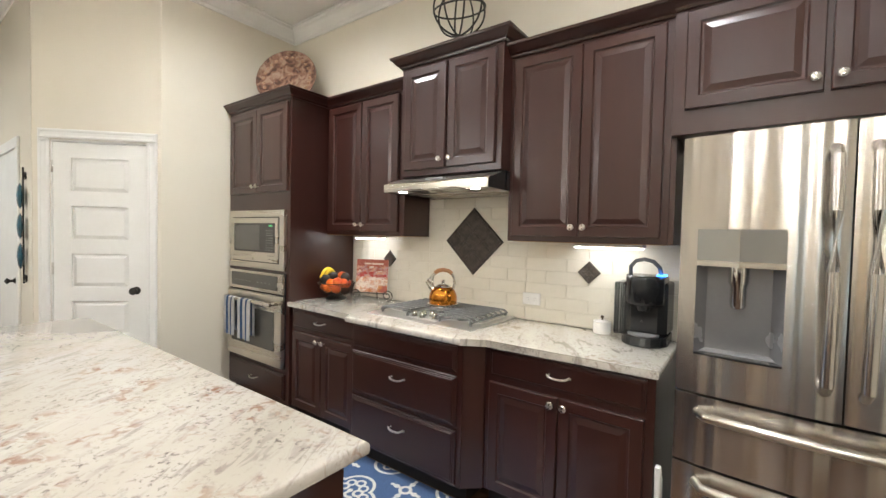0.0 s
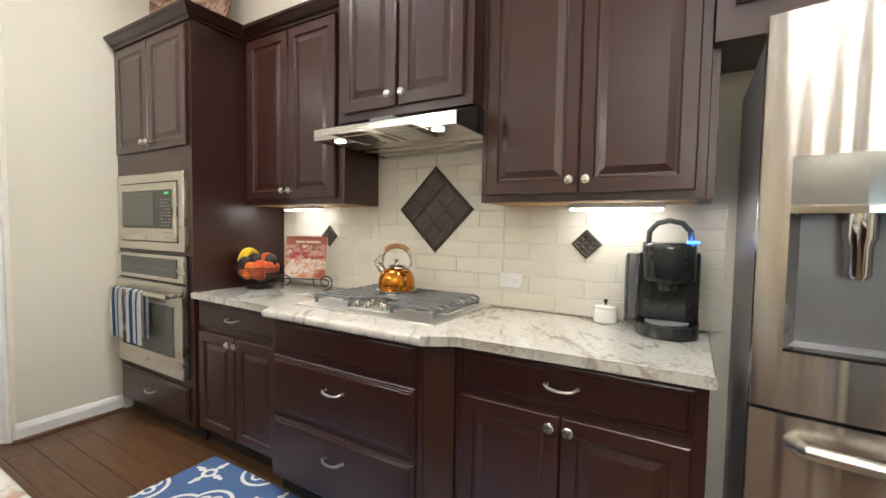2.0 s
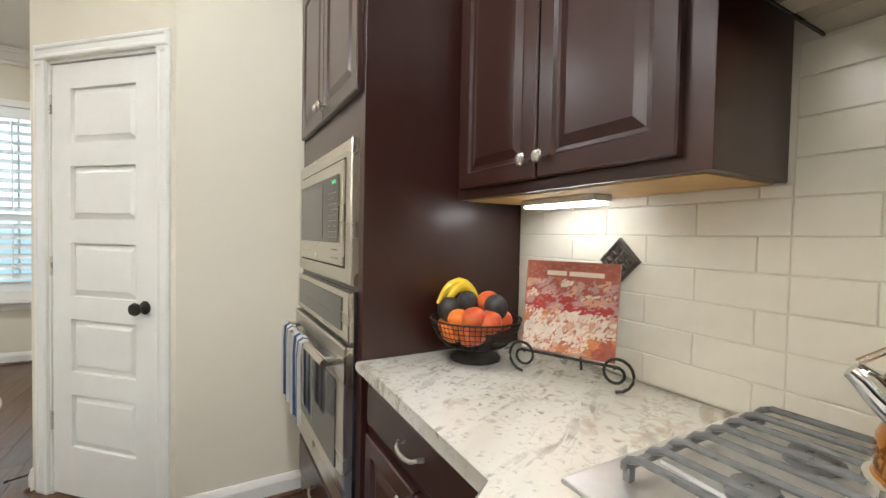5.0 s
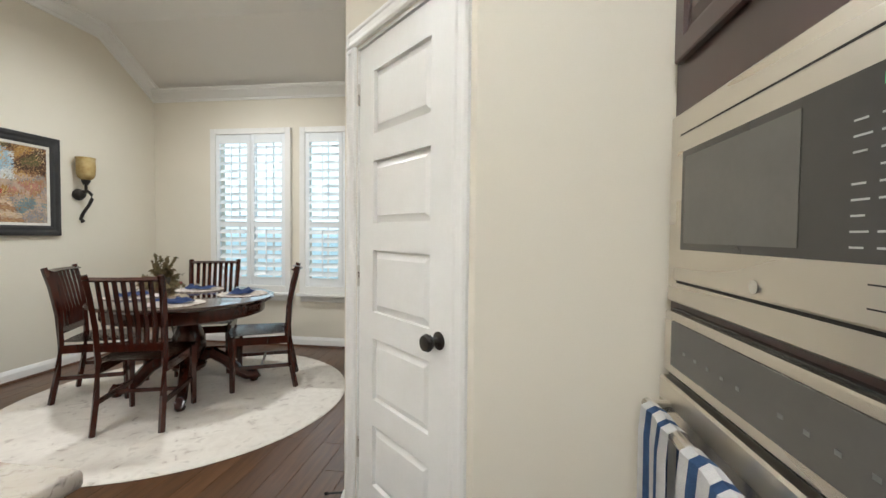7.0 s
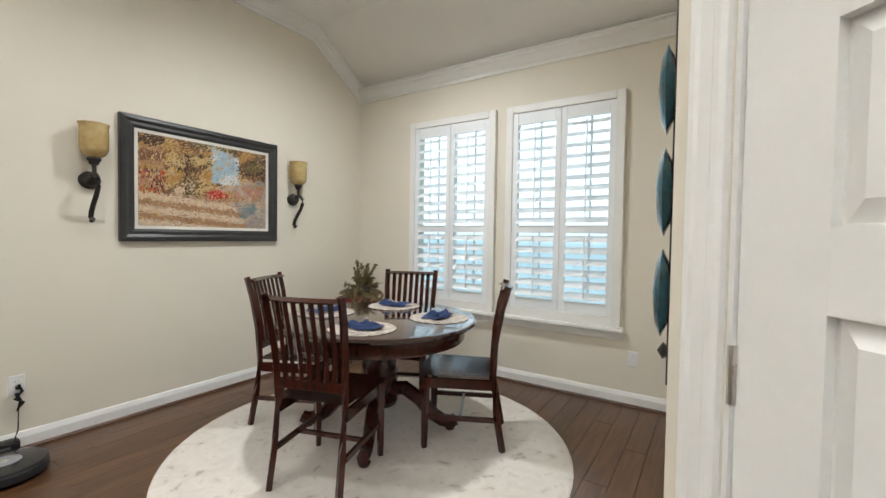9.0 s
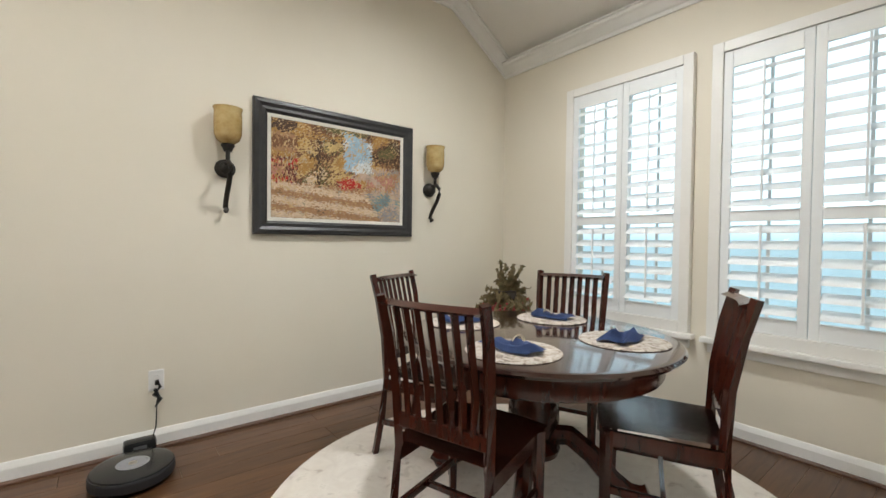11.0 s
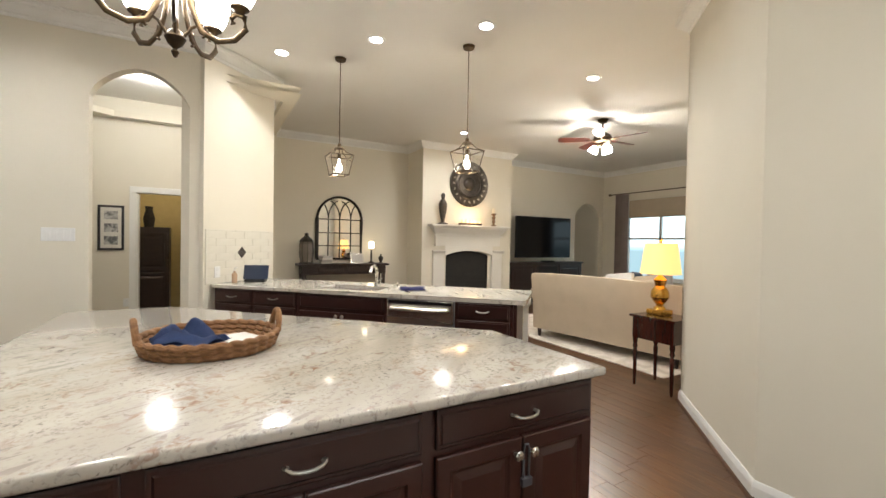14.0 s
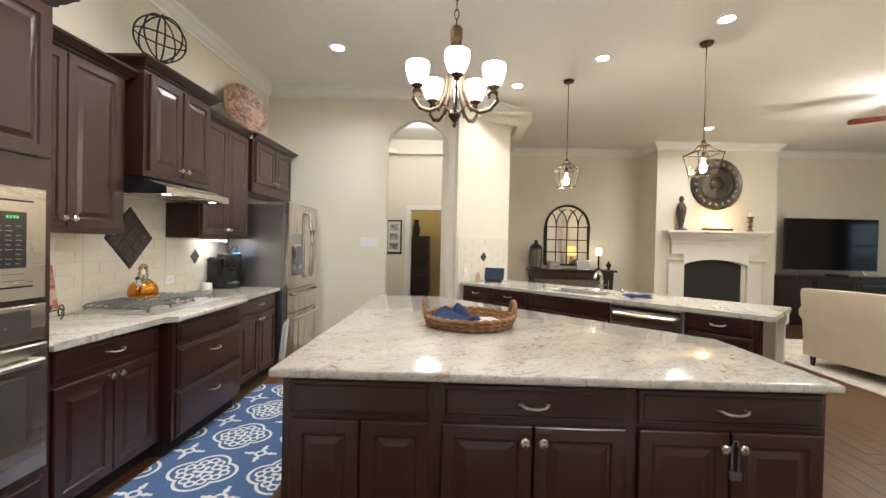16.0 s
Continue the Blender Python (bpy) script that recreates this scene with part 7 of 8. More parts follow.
# ---- pantry door ----
DM = turned((-4.668, 1.329), (-4.063, 1.947))
t = thing("door_1", DM, "white five panel pantry door with bronze knob, closed", "door", kind="structure")
dw, dh, dx = 0.626, 2.030, 0.127
bm = box(dx, 0.026, 0.012, dx + dw, 0.045, 0.012 + dh)
leaf = part("door_leaf", bm, TRIM, t)
ph, gap, st = 0.250, 0.108, 0.119
z = 0.246
rail_z = [(0.012, z)]
for i in range(5):
    part("door_panel", panel(dw - 2 * st, ph, [(0, 0.0259), (0.004, 0.0258), (0.032, 0.0100), (0.036, 0.0100)], dx + st, z), TRIM, leaf)
    rail_z.append((z + ph, z + ph + gap if i < 4 else 0.012 + dh))
    z += ph + gap
for z0, z1 in rail_z:
    part("rail", box(dx + st, 0.008, z0, dx + dw - st, 0.0258, z1), TRIM, leaf)
for x0 in (dx, dx + dw - st + 0.0001):
    part("stile", box(x0, 0.008, 0.012, x0 + st - 0.0001, 0.0258, 0.012 + dh), TRIM, leaf)
for x0, x1, z0, z1 in ((0.040, 0.112, 0.0, 2.062), (0.768, 0.838, 0.0, 2.062), (0.040, 0.838, 2.063, 2.134)):
    bm = panel(x1 - x0, z1 - z0, [(0, 0.0), (0, -0.012), (0.008, -0.018), (0.018, -0.018), (0.024, -0.014), (0.03, -0.014)], x0, z0)
    part("casing", bm, TRIM, t)
for x0, x1, z0, z1 in ((0.1155, 0.125, 0.0, 2.046), (0.755, 0.7645, 0.0, 2.046), (0.1155, 0.7645, 2.047, 2.059)):
    part("jamb", box(x0, 0.001, z0, x1, 0.099, z1), TRIM, t)
k = part("door_knob", lathe([(0, 0), (0.030, 0), (0.030, 0.006), (0.012, 0.012), (0.011, 0.03), (0.024, 0.04), (0.029, 0.052), (0.024, 0.064), (0.0, 0.068)], 24), IRON, leaf, "oil rubbed bronze knob", True)
k.matrix_local = pose(dx + dw - 0.065, 0.012, 0.935, 90, 0, 0)
for hz in (0.36, 1.10, 1.86):
    part("hinge", tube([(dx - 0.004, 0.006, hz - 0.045), (dx - 0.004, 0.006, hz + 0.045)], 0.007, 8), NICKEL, t, "nickel hinge")
part("strike_plate", box(dx + dw + 0.002, 0.004, 0.90, dx + dw + 0.004, 0.011, 0.97), NICKEL, t)
t = thing("door_stop", pose(-4.74, 1.31, 0.05, 0, 0, 0), "thin dark spring door stop on the baseboard", "door stop")
part("spring", tube([(0, 0.003, 0), (0.0, -0.09, -0.015)], 0.005, 6), IRON, t)
part("tip", tube([(0.0, -0.09, -0.015), (0.0, -0.105, -0.018)], 0.008, 8), BLACKP, t)

t = thing("door_3", pose(-6.05, 1.33, 0), "white closed door in the nook beside the pantry", "door", kind="structure")
part("door_leaf", box(0.09, -0.012, 0.01, 0.85, -0.002, 2.03), TRIM, t)
for x0, x1, z0, z1 in ((0.0, 0.085, 0, 2.04), (0.855, 0.94, 0, 2.04), (0.0, 0.94, 2.041, 2.125)):
    part("casing", box(x0, -0.02, z0, x1, -0.002, z1, 0.005), TRIM, t)
part("door_knob", lathe([(0, 0), (0.028, 0), (0.012, 0.012), (0.011, 0.03), (0.026, 0.05), (0.0, 0.066)], 18), IRON, t, "dark knob", True).matrix_local = pose(0.78, -0.012, 0.96, 90, 0, 0)
t = thing("wall_hanging", pose(-4.90, 1.325, 0), "dark metal wall hanging with three teal glass ovals", "wall ornament")
part("rod", tube([(0, -0.012, 0.97), (0, -0.012, 1.86)], 0.006, 6), IRON, t)
for z in (1.18, 1.41, 1.64):
    bm = lathe([(0, -0.02), (0.05, -0.012), (0.07, 0.0), (0.05, 0.012), (0, 0.02)], 24)
    bmesh.ops.scale(bm, vec=(0.85, 1.45, 1), verts=bm.verts)
    part("glass_oval", bm, mat("teal_glass", (0.03, 0.12, 0.17), (0.02, 0.05, 0.06), 20, 0.15), t, "dark teal glass oval", True).matrix_local = pose(0, -0.03, z, 90, 0, 0)
for z in (1.01, 1.80):
    part("scroll", tube(scroll(0, z, 0.03), 0.005, 6), IRON, t)

# ---- nook windows with plantation shutters ----
def shutters(name, y0, y1):
    """Window on the west wall between y0 and y1 (casing edges); built along +y."""
    m = pose(-7.34, y0, 0, 0, 0, 90)
    w = y1 - y0
    t = thing(name, m, "white window with open plantation shutters and sill", "window", kind="structure")
    z0, z1 = 0.61, 2.46
    cs = 0.064
    for x0, x1, a, b in ((0, cs, z0, z1), (w - cs, w, z0, z1), (cs + 0.0005, w - cs - 0.0005, z1 - cs, z1), (cs + 0.0005, w - cs - 0.0005, z0, z0 + cs + 0.01)):
        part("window_frame", box(x0, -0.045, a, x1, 0.02, b, 0.005), TRIM, t)
    part("window_sill", box(-0.03, -0.075, z0 - 0.035, w + 0.03, -0.001, z0 - 0.001, 0.008), TRIM, t, "white sill")
    part("apron", box(0.0, -0.022, z0 - 0.10, w, -0.001, z0 - 0.036, 0.006), TRIM, t)
    half = (w - 2 * cs) / 2
    for k in (0, 1):
        px = cs + k * half
        s = part("shutter", box(px + 0.002, -0.034, z0 + cs + 0.012, px + 0.048, -0.006, z1 - cs - 0.002, 0.003), LOUV, t, "hinged shutter panel with stiles")
        part("stile", box(px + half - 0.048, -0.034, z0 + cs + 0.012, px + half - 0.002, -0.006, z1 - cs - 0.002, 0.003), LOUV, s)
        for a, b in ((z0 + cs + 0.012, z0 + cs + 0.105), (1.343, 1.41), (z1 - cs - 0.105, z1 - cs - 0.002)):
            part("rail", box(px + 0.0485, -0.033, a, px + half - 0.0485, -0.007, b, 0.003), LOUV, s)
        for a, b in ((z0 + cs + 0.105, 1.343), (1.41, z1 - cs - 0.105)):
            n = round((b - a) / 0.088)
            for i in range(n):
                z = a + (i + 0.5) * (b - a) / n
                ob = new("louvre", louvre_mesh(half - 0.10))
                ob.parent = s
                ob.matrix_local = pose(px + 0.05, -0.02, z, 34, 0, 0)
            part("tilt_rod", box(px + half / 2 - 0.006, -0.073, a + 0.04, px + half / 2 + 0.006, -0.062, b - 0.02, 0.002), LOUV, s)
    g = part("pane", box(cs, 0.10, z0 + cs, w - cs, 0.104, z1 - cs), CLEAR, t, "clear window glass")
    g.visible_shadow = False
    for x0, x1, a, b in ((cs, w - cs, 1.36, 1.40),) + tuple((cs + half * j / 2 - 0.008, cs + half * j / 2 + 0.008, z0 + cs, 1.389) for j in (1, 2, 3)) + tuple((cs + half * j / 2 - 0.008, cs + half * j / 2 + 0.008, 1.431, z1 - cs) for j in (1, 2, 3)):
        part("muntin", box(x0, 0.085, a, x1, 0.099, b), TRIM, t)


LM = {}


def louvre_mesh(w):
    key = round(w, 3)
    if key not in LM:
        bm = bmesh.new()
        prof = [(-0.045, 0.0), (-0.025, 0.0045), (0.0, 0.0055), (0.025, 0.0045), (0.045, 0.0), (0.025, -0.0045), (0.0, -0.0055), (-0.025, -0.0045)]
        a = [bm.verts.new((0, y, z)) for y, z in prof]
        c = [bm.verts.new((w, y, z)) for y, z in prof]
        for i in range(8):
            bm.faces.new((a[i], a[(i + 1) % 8], c[(i + 1) % 8], c[i]))
        bm.faces.new(a), bm.faces.new(c)
        bmesh.ops.recalc_face_normals(bm, faces=bm.faces)
        me = bpy.data.meshes.new("louvre")
        bm.to_mesh(me)
        bm.free()
        me.materials.append(LOUV)
        LM[key] = me
    return LM[key]


shutters("window_1", -1.285, -0.31)
shutters("window_2", -0.203, 0.791)

# ---- painting and sconces ----
t = thing("painting", pose(-5.628, -2.03, 1.674, 0, 0, 180), "oil painting of a village street and bridge in a black frame", "painting")
W, H = 1.218, 0.877
part("frame", panel(W, H, [(0, 0), (0, -0.03), (0.008, -0.04), (0.03, -0.044), (0.05, -0.034), (0.07, -0.036), (0.085, -0.026), (0.088, -0.018)], -W / 2, -H / 2), FRAMEB, t, "stepped black frame")
part("liner", panel(W - 0.176, H - 0.176, [(0, -0.016), (0, -0.023), (0.022, -0.020), (0.024, -0.016)], -W / 2 + 0.088, -H / 2 + 0.088), LINER, t, "narrow white liner")
cw, ch = W - 0.224, H - 0.224
part("canvas", box(-cw / 2, -0.0185, -ch / 2, cw / 2, -0.0165, ch / 2), blotched("painted_autumn_street", [(0.30, (0.10, 0.06, 0.03)), (0.42, (0.36, 0.20, 0.08)), (0.52, (0.55, 0.38, 0.18)), (0.62, (0.40, 0.33, 0.22)), (0.72, (0.20, 0.20, 0.16))], 7, 0.4, 6, 0.2), t, "brown and gold painted canvas")


def street_scene(u, v, rnd):
    u, v = u + rnd.gauss(0, 0.010), v + rnd.gauss(0, 0.010)
    arch = 0.34 + 0.17 * math.sin(math.pi * min(1, max(0, (u - 0.50) / 0.36)))
    if 0.31 < u < 0.345 and 0.38 < v < 0.86 or abs(v - 0.62 - 0.9 * abs(u - 0.33)) < 0.02 and 0.24 < u < 0.44:
        return "bark_brown", 1.57
    if 0.40 < u < 0.66 and 0.33 + 0.5 * abs(u - 0.55) < v < 0.47 - 0.6 * abs(u - 0.55):
        return ("umbrella_red" if u > 0.47 else "dark_maroon"), 0.3
    if 0.52 < u < 0.86 and abs(v - arch) < 0.042:
        return "bridge_stone", math.cos(math.pi * (u - 0.50) / 0.36)
    if v < 0.34 and u > 0.74 + 0.5 * (0.2 - v):
        return drift(u, v, rnd, ("canal_teal", "canal_teal", "bridge_stone", "slate_grey")), 0.0
    if v < 0.36 and u < 0.80:
        band = math.sin(42 * v + 5 * u)
        return ("street_cream" if band > 0.1 else "bridge_stone" if band > -0.3 else "street_tan"), -0.1
    if u < 0.17 and v < 0.86:
        if v < 0.62 and rnd.random() < 0.65:
            return drift(u, v, rnd, ("umbrella_red", "dark_maroon", "rose_wall"), 2), 1.4
        return drift(u, v, rnd, ("street_umber", "street_tan", "gold_leaf")), 1.5
    if 0.52 < u < 0.74 and 0.52 < v + 0.35 * (u - 0.62) < 0.95:
        return drift(u, v, rnd, ("sky_blue", "sky_blue", "cloud_white")), 0.7
    if u > 0.70 and v < 0.62:
        return drift(u, v, rnd, ("rose_wall", "rose_wall", "street_tan", "slate_grey", "bridge_stone")), 1.5
    if u > 0.70:
        return drift(u, v, rnd, ("olive_leaf", "bark_brown", "street_umber", "gold_leaf")), 0.8
    if v > 0.84:
        return drift(u, v, rnd, ("olive_leaf", "street_umber", "gold_leaf", "bark_brown")), 0.5
    return drift(u, v, rnd, ("gold_leaf", "gold_leaf", "pale_gold", "street_umber", "olive_leaf", "street_cream" if v < 0.55 else "pale_gold")), 0.6


strokes(t, cw, ch, -0.0190, street_scene, {"bark_brown": (0.07, 0.035, 0.018), "umbrella_red": (0.48, 0.025, 0.02), "dark_maroon": (0.13, 0.03, 0.022), "bridge_stone": (0.52, 0.38, 0.29), "canal_teal": (0.20, 0.27, 0.28), "slate_grey": (0.30, 0.27, 0.26), "street_cream": (0.68, 0.52, 0.36), "street_tan": (0.40, 0.22, 0.11), "street_umber": (0.19, 0.09, 0.04), "gold_leaf": (0.42, 0.23, 0.06), "pale_gold": (0.58, 0.41, 0.17), "olive_leaf": (0.13, 0.11, 0.04), "rose_wall": (0.48, 0.22, 0.16), "sky_blue": (0.36, 0.50, 0.60), "cloud_white": (0.66, 0.68, 0.66)}, 9000, 0.0095, 12, -ch / 2, label="gold, cream and red brush strokes")


def sconce(x):
    t = thing("wall_sconce", pose(x, -2.03, -0.135, 0, 0, 180) @ Matrix.Diagonal((1.15, 1.1, 1.1, 1)), "black iron scroll sconce with amber glass cup on the wall", "wall sconce", "sconces beside the painting")
    part("wall_boss", lathe([(0, 0), (0.050, 0), (0.052, 0.014), (0.036, 0.034), (0.034, 0.046), (0.018, 0.058), (0, 0.060)], 20), IRON, t, "", True).matrix_local = pose(0.0, -0.001, 1.605, 90, 0, 0)
    part("scroll_arm", tube([(0, -0.02, 1.605), (0, -0.06, 1.632), (0, -0.105, 1.632), (0, -0.138, 1.605), (0, -0.142, 1.565), (0, -0.115, 1.515), (0, -0.07, 1.465), (0, -0.038, 1.42), (0, -0.026, 1.385), (0, -0.04, 1.368), (0, -0.056, 1.378)], 0.013, 10), IRON, t, "curled iron arm", True)
    part("stem", tube([(0, -0.075, 1.615), (0, -0.085, 1.65), (0, -0.085, 1.70)], 0.011, 8), IRON, t)
    part("bobeche", lathe([(0, 1.69), (0.02, 1.69), (0.026, 1.71), (0.034, 1.72), (0.03, 1.73), (0, 1.73)], 20), IRON, t, "", True).location = (0, -0.085, 0)
    part("glass_cup", lathe([(0.0, 1.731), (0.03, 1.731), (0.055, 1.75), (0.066, 1.78), (0.068, 1.86), (0.066, 1.905), (0.072, 1.925), (0.069, 1.925), (0.063, 1.90), (0.062, 1.79), (0.03, 1.742), (0.0, 1.740)], 28), AMBER, t, "amber mercury glass cup", True).location = (0, -0.085, 0)


sconce(-4.86)
sconce(-6.42)
outlet(pose(-4.51, -2.03, 0.388, 0, 0, 180), "white outlet with a charger plugged in")
outlet(pose(-7.34, 0.885, 0.37, 0, 0, 90), "white outlet on the window wall")

# robot vacuum and its charger
t = thing("robot_vacuum", pose(-4.392, -1.705, 0, 0, 0, 30), "round black robot vacuum docked on the floor by the wall", "robot vacuum")
part("body", lathe([(0, 0.012), (0.16, 0.012), (0.172, 0.025), (0.174, 0.06), (0.168, 0.078), (0.15, 0.084), (0.0, 0.086)], 48), BLACKP, t, "", True)
part("bumper", lathe([(0.1745, 0.02), (0.178, 0.03), (0.178, 0.06), (0.1745, 0.07)], 48), mat("matte_bumper", (0.02, 0.02, 0.022), rough=0.6), t)
part("top_ring", lathe([(0.055, 0.086), (0.062, 0.090), (0.07, 0.0865)], 32), GREYP, t)
part("button", lathe([(0, 0.086), (0.02, 0.086), (0.018, 0.090), (0, 0.091)], 20), NICKEL, t, "round silver button")
for s in (-1, 1):
    part("wheel", tube([(s * 0.11, -0.012, 0.016), (s * 0.11, 0.012, 0.016)], 0.0155, 12), BLACKP, t)
t = thing("charging_dock", pose(-4.43, -1.945, 0, 0, 0, 180), "black charging dock behind the robot vacuum", "charging dock")
part("dock", box(-0.075, -0.03, 0, 0.075, 0.05, 0.10, 0.02), BLACKP, t, "", True)
part("dock_window", box(-0.03, -0.0325, 0.04, 0.03, -0.0305, 0.075), mat("grey_window", (0.12, 0.12, 0.12), rough=0.2), t)
t = thing("power_cord", pose(-0.005, -0.183, -0.01), "black charger with cord hanging from the outlet", "cord")
part("plug", box(-4.514, -1.839, 0.378, -4.496, -1.81, 0.398, 0.003), BLACKP, t)
part("cord_bundle", tube([(-4.505, -1.805, 0.41), (-4.52, -1.80, 0.37), (-4.49, -1.80, 0.33), (-4.525, -1.805, 0.30), (-4.50, -1.81, 0.26), (-4.515, -1.815, 0.31), (-4.495, -1.80, 0.36)], 0.009, 8), BLACKP, t, "bundled cord", True)
part("cord", tube([(-4.505, -1.81, 0.27), (-4.50, -1.80, 0.15), (-4.47, -1.80, 0.04), (-4.44, -1.78, 0.02)], 0.0035, 6), BLACKP, t)

# ---- dining set ----
RC = (-5.80, -0.37)
alone("round_rug", lathe([(0, 0.0), (1.185, 0.0), (1.195, 0.004), (1.185, 0.009), (0, 0.009)], 72), RUGD, pose(RC[0], RC[1], 0), "round faded cream rug under the dining table", "rug")
TC = (-5.94, -0.475)
t = thing("dining_table", pose(TC[0], TC[1], 0.010), "round polished mahogany pedestal dining table", "table")
part("tabletop", lathe([(0, 0.715), (0.615, 0.715), (0.642, 0.722), (0.652, 0.735), (0.642, 0.748), (0.627, 0.752), (0.0, 0.752)], 64), MAHOGT, t, "glossy dark round top", True)
part("apron", lathe([(0.50, 0.62), (0.565, 0.62), (0.57, 0.63), (0.57, 0.7145), (0.50, 0.7145)], 56), MAHOG, t, "", True)
bm = lathe([(0.0, 0.17), (0.12, 0.17), (0.13, 0.20), (0.09, 0.24), (0.10, 0.27), (0.125, 0.33), (0.12, 0.42), (0.09, 0.50), (0.08, 0.53), (0.11, 0.56), (0.11, 0.60), (0.14, 0.64), (0.14, 0.7145), (0, 0.7145)], 28)
part("pedestal", bm, MAHOG, t, "turned and fluted pedestal", True)
for i in range(4):
    pts = [(0.08, 0, 0.26), (0.17, 0, 0.27), (0.27, 0, 0.20), (0.36, 0, 0.10), (0.43, 0, 0.055), (0.49, 0, 0.05), (0.52, 0, 0.065)]
    f = part("foot", tube(pts, 0.042, 8, flat=1.25, r2=0.034), MAHOG, t, "carved claw foot", True)
    f.matrix_local = pose(0, 0, 0, 0, 0, 90 * i + 32)
    part("toe", lathe([(0, 0.0), (0.03, 0.0), (0.038, 0.02), (0.02, 0.045), (0, 0.047)], 12), MAHOG, f).location = (0.48, 0, 0)


def dining_chair(m):
    t = thing("dining_chair", m, "dark mahogany slat back dining chair at the round table", "chair", "chairs round the table")
    # faces +y, its back at -y
    bm = bmesh.new()
    n = 10
    g = []
    for i in range(n + 1):
        row = []
        for j in range(n + 1):
            u, v = i / n - 0.5, j / n
            w = 0.205 + 0.03 * v
            dip = 0.012 * (1 - (2 * u) ** 2) * math.sin(math.pi * v)
            y = -0.21 + 0.43 * v + (0.03 * (1 - (2 * u) ** 2) if j == n else 0)
            row.append(bm.verts.new((2 * u * w, y, 0.455 - dip)))
        g.append(row)
    for i in range(n):
        for j in range(n):
            bm.faces.new((g[i][j], g[i + 1][j], g[i + 1][j + 1], g[i][j + 1]))
    bmesh.ops.solidify(bm, geom=bm.faces[:], thickness=0.026)
    part("seat", bm, MAHOG, t, "scooped solid seat", True)
    for s in (-1, 1):
        part("back_post", tube([(s * 0.195, -0.27, 0.0), (s * 0.19, -0.23, 0.22), (s * 0.19, -0.205, 0.44), (s * 0.195, -0.216, 0.66), (s * 0.205, -0.250, 0.86), (s * 0.21, -0.288, 1.0)], 0.021, 4), MAHOG, t, "curved back leg and post")
        part("leg", tube([(s * 0.205, 0.205, 0.0), (s * 0.205, 0.20, 0.435)], 0.019, 4, r2=0.027), MAHOG, t)
        part("side_stretcher", box(s * 0.20 - 0.01, -0.22, 0.175, s * 0.20 + 0.01, 0.20, 0.205, 0.003), MAHOG, t)
        part("side_apron", box(s * 0.195 - 0.011, -0.205, 0.37, s * 0.195 + 0.011, 0.20, 0.43, 0.002), MAHOG, t)
    part("front_apron", box(-0.19, 0.19, 0.37, 0.19, 0.212, 0.43, 0.002), MAHOG, t)
    part("cross_stretcher", box(-0.19, -0.02, 0.178, 0.19, 0.0, 0.202, 0.003), MAHOG, t)
    pts = [(-0.205 + 0.41 * i / 8, -0.268 - 0.024 * (1 - ((i - 4) / 4) ** 2), 0.972) for i in range(9)]
    part("top_rail", tube(pts, 0.036, 4, flat=0.42), MAHOG, t, "bowed top rail")
    part("lower_rail", box(-0.19, -0.222, 0.51, 0.19, -0.204, 0.56, 0.003), MAHOG, t)
    for i in range(7):
        x = -0.145 + 0.29 * i / 6
        bow = 0.022 * (1 - (x / 0.2) ** 2)
        part("slat", tube([(x * 0.95, -0.213, 0.55), (x, -0.220 - bow * 0.3, 0.68), (x, -0.243 - bow * 0.8, 0.83), (x * 1.02, -0.270 - bow, 0.965)], 0.0155, 4, flat=0.85), MAHOG, t)
    return t


ch = dining_chair(pose(-5.41, -0.352, 0.010, 0, 0, 108))
copy_thing(ch, pose(-6.43, -0.668, 0.010, 0, 0, -66))
copy_thing(ch, pose(-6.165, 0.03, 0.010, 0, 0, -154))
copy_thing(ch, pose(-5.765, -1.05, 0.010, 0, 0, 26))


def setting(a, r, seed):
    x, y = TC[0] + r * math.cos(radians(a)), TC[1] + r * math.sin(radians(a))
    alone("placemat", lathe([(0, 0), (0.19, 0), (0.195, 0.003), (0.19, 0.006), (0, 0.006)], 40), MAT_, pose(x, y, 0.7625), "round woven grey beige placemat on the table", "placemat", "place settings")
    rumpled("table_napkin", pose(x, y, 0.769, 0, 0, a + 70), 0.24, 0.13, 0.045, NAVY, "folded navy napkin in a ring on the placemat", "napkin", seed, "table napkins")
    t = thing("napkin_ring", pose(x + 0.04 * math.cos(radians(a + 160)), y + 0.04 * math.sin(radians(a + 160)), 0.795, 70, 0, a + 70), "silver napkin ring round the napkin", "napkin ring", "napkin rings")
    part("ring", tube([(0.024 * math.cos(6.28318531 * i / 20), 0.024 * math.sin(6.28318531 * i / 20), 0) for i in range(21)], 0.007, 6), CHROME, t, "", True)


for i, a in enumerate((27, 117, 206, 290)):
    setting(a, 0.40, 20 + i)

# potted arrangement in the corner
PX, PY = -7.00, -1.66
t = thing("plant_stand", pose(PX, PY, 0), "slim dark plant stand in the nook corner", "plant stand")
part("top", lathe([(0, 0.53), (0.15, 0.53), (0.155, 0.54), (0.15, 0.55), (0, 0.55)], 28), IRON, t)
for i in range(3):
    a = radians(120 * i)
    part("leg", tube([(0.12 * math.cos(a), 0.12 * math.sin(a), 0.535), (0.08 * math.cos(a), 0.08 * math.sin(a), 0.3), (0.15 * math.cos(a), 0.15 * math.sin(a), 0.0)], 0.010, 6), IRON, t)
t = thing("flower_arrangement", pose(PX, PY, 0.551), "dried green and burgundy arrangement in a dark urn", "plant")
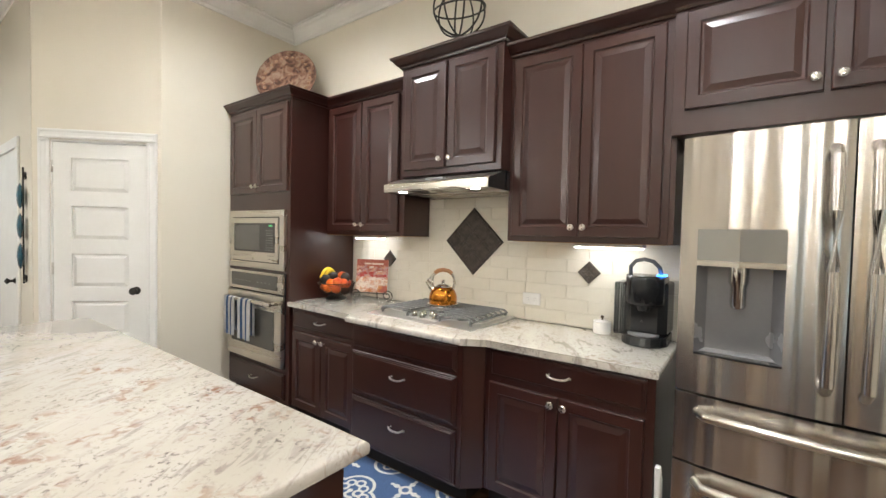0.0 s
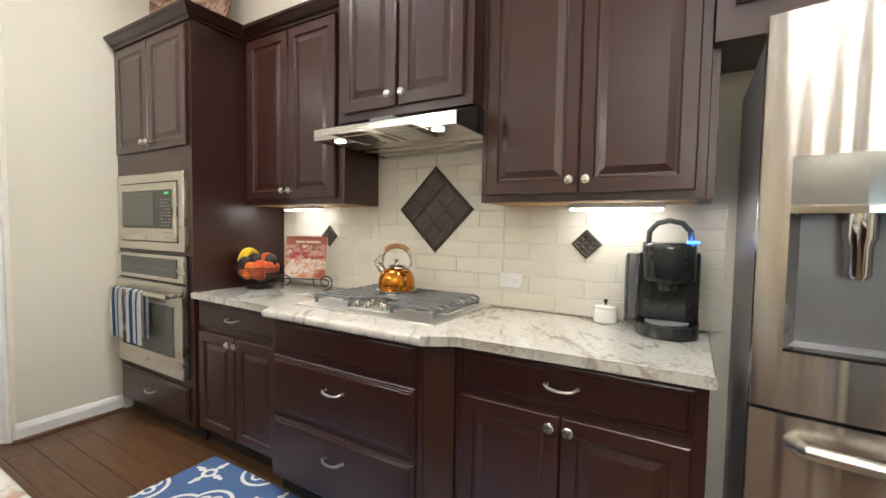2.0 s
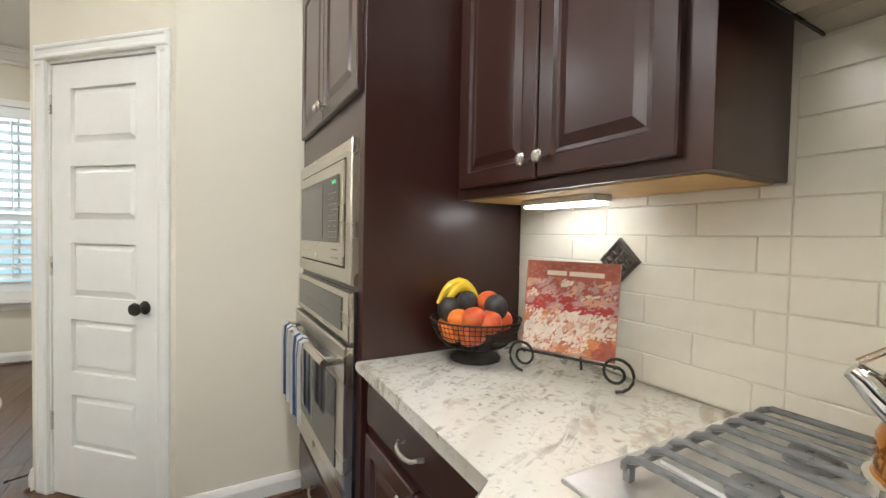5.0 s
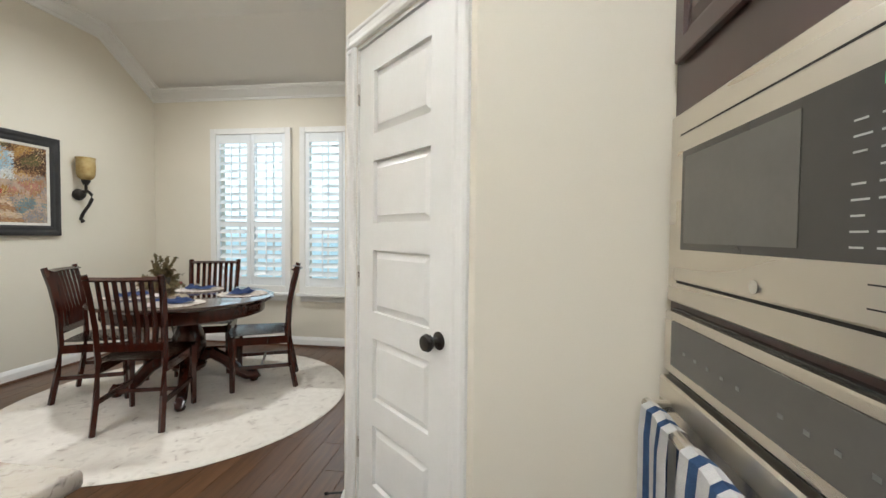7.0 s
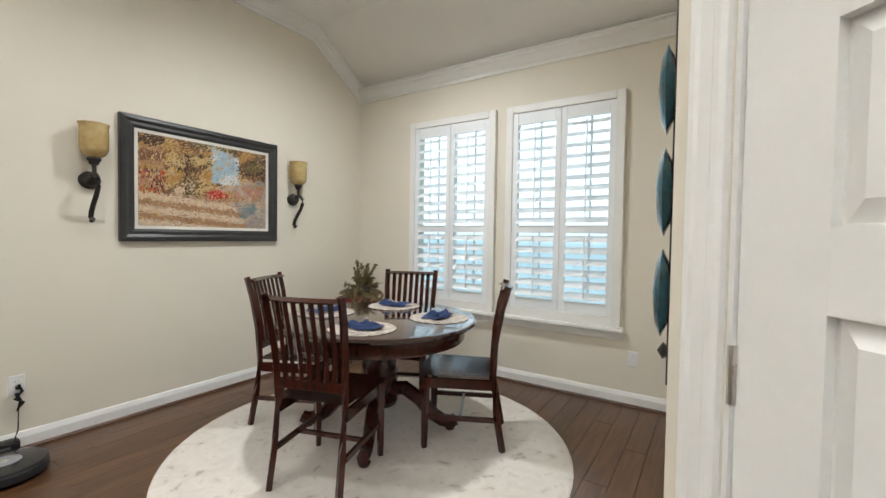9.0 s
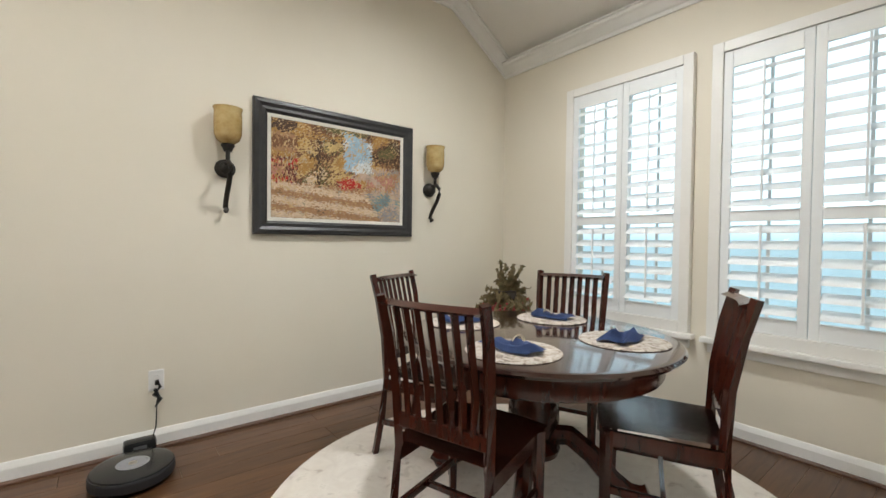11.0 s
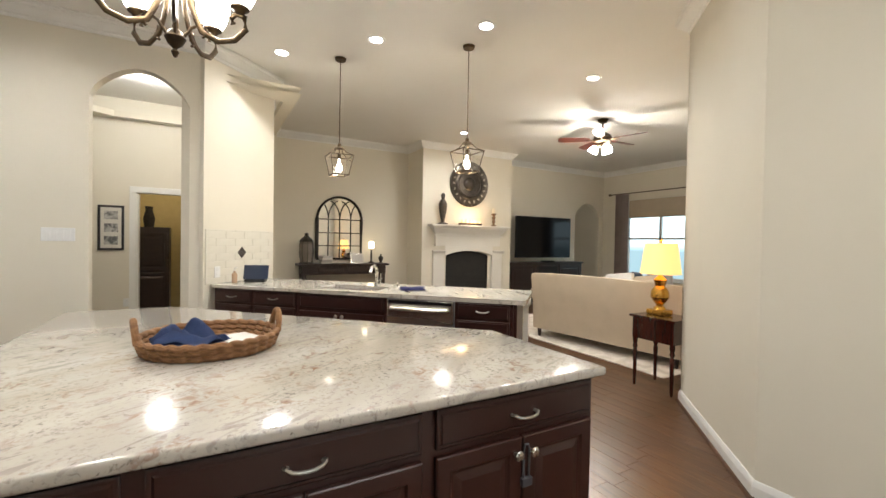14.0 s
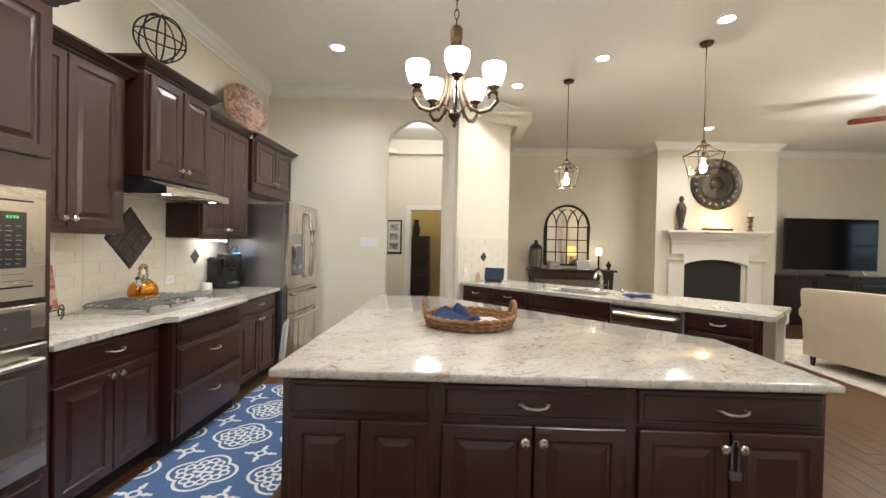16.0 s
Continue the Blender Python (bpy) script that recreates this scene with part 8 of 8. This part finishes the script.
part("urn", lathe([(0, 0), (0.06, 0), (0.05, 0.02), (0.04, 0.05), (0.08, 0.12), (0.10, 0.18), (0.09, 0.22), (0.095, 0.23), (0, 0.23)], 20), mat("bronze_urn", (0.06, 0.05, 0.04), rough=0.5, metal=0.4), t, "", True)
rnd = random.Random(9)
bl, bs, bb = bmesh.new(), bmesh.new(), bmesh.new()
for i in range(90):
    a, e = rnd.uniform(0, 6.283), rnd.uniform(-0.25, 1.4)
    ln = rnd.uniform(0.17, 0.25) + 0.10 * max(0.0, math.sin(e)) ** 2 * rnd.random()
    d = Vector((math.cos(a) * math.cos(e), math.sin(a) * math.cos(e), math.sin(e)))
    p0 = Vector((0, 0, 0.20))
    p1 = p0 + d * ln + Vector((0, 0, -0.15 * math.cos(e)))
    tube([p0, (p0 + p1) / 2 + Vector((0, 0, 0.02)), p1], 0.002, 4, bs)
    for k in range(22):
        c = p0 + (p1 - p0) * rnd.uniform(0.3, 1.1)
        q = Euler((rnd.uniform(0, 6), rnd.uniform(0, 6), rnd.uniform(0, 6))).to_matrix()
        s = rnd.uniform(0.02, 0.042)
        if i % 2 == 0 and e < 0.75 and k > 8:
            bmesh.ops.create_icosphere(bb, subdivisions=1, radius=0.013, matrix=Matrix.Translation(c + Vector((rnd.uniform(-.02, .02), rnd.uniform(-.02, .02), -0.02 * k / 3))))
        else:
            vs = [bl.verts.new(c + q @ Vector(p)) for p in ((-s, 0, 0), (0, -s * 0.4, 0.004), (s, 0, 0), (0, s * 0.4, 0.004))]
            bl.faces.new(vs)
part("stem", bs, mat("dry_stems", (0.10, 0.07, 0.03), rough=0.8), t)
tagged(part("foliage", bl, LEAF, t), "dry green leaves", kind="stuff")
tagged(part("berries", bb, BERRY, t), "hanging burgundy berries", kind="stuff")

# ---- wall tiles and floor planks ----
def tile_field(parent, m, x0, x1, z0, z1, w, h, blockers):
    g = 0.002
    r, z = 0, z0
    while z < z1 - 0.01:
        hh = min(h, z1 - z)
        x = x0 - (w / 2 if r % 2 else 0)
        while x < x1 - 0.005:
            a, c = max(x, x0), min(x + w, x1)
            if c - a > 0.012 and hh > 0.012:
                tile(c - a - g, hh - g, 0, 0, parent, m @ pose(a, 0, z))
            x += w
        z += h
        r += 1


tile_field(BS, pose(0, 3.088, 0), -3.165, -2.325, 0.895, 1.398, 0.26, 0.079, ())
tile_field(BS, pose(0, 3.088, 0), -2.325, -1.54, 0.895, 1.675, 0.26, 0.079, ())
tile_field(BS, pose(0, 3.088, 0), -1.54, -0.635, 0.895, 1.388, 0.26, 0.079, ())
BC = bpy.data.objects["backsplash_column"]
tile_field(BC, pose(0, -0.009, 0), 0.02, 1.01, 0.90, 1.468, 0.26, 0.079, ())


def plank_mesh(items):
    bm = bmesh.new()
    for x0, x1, y0, y1 in items:
        e = 0.0012
        lo = [bm.verts.new(p) for p in ((x0, y0, -0.012), (x1, y0, -0.012), (x1, y1, -0.012), (x0, y1, -0.012))]
        md = [bm.verts.new(p) for p in ((x0, y0, -0.0018), (x1, y0, -0.0018), (x1, y1, -0.0018), (x0, y1, -0.0018))]
        hi = [bm.verts.new(p) for p in ((x0 + e, y0 + e, 0), (x1 - e, y0 + e, 0), (x1 - e, y1 - e, 0), (x0 + e, y1 - e, 0))]
        for a, c in ((lo, md), (md, hi)):
            for i in range(4):
                bm.faces.new((a[i], a[(i + 1) % 4], c[(i + 1) % 4], c[i]))
        bm.faces.new(hi)
    return bm


rnd = random.Random(4)
near, far = [], []
y = -9.2
while y < 3.25:
    x = -7.4 - rnd.uniform(0, 1.2)
    while x < 5.1:
        ln = rnd.uniform(0.7, 1.7)
        it = (max(x, -7.5) + 0.0006, min(x + ln, 5.15) - 0.0006, y + 0.0006, y + 0.1264)
        close = (-7.2 < x + ln / 2 < -3.2 and -1.9 < y < 1.5) or (-4.2 < x + ln / 2 < -2.2 and -3.0 < y < 2.5)
        if x + ln > -7.4:
            (near if close and len(near) < 290 else far).append(it)
        x += ln
    y += 0.127
FL = bpy.data.objects["floor"]
for it in near:
    ob = part("plank", plank_mesh([it]), FLOORM, FL)
tagged(part("planks", plank_mesh(far), FLOORM, FL), "dark brown hardwood planks", kind="stuff")
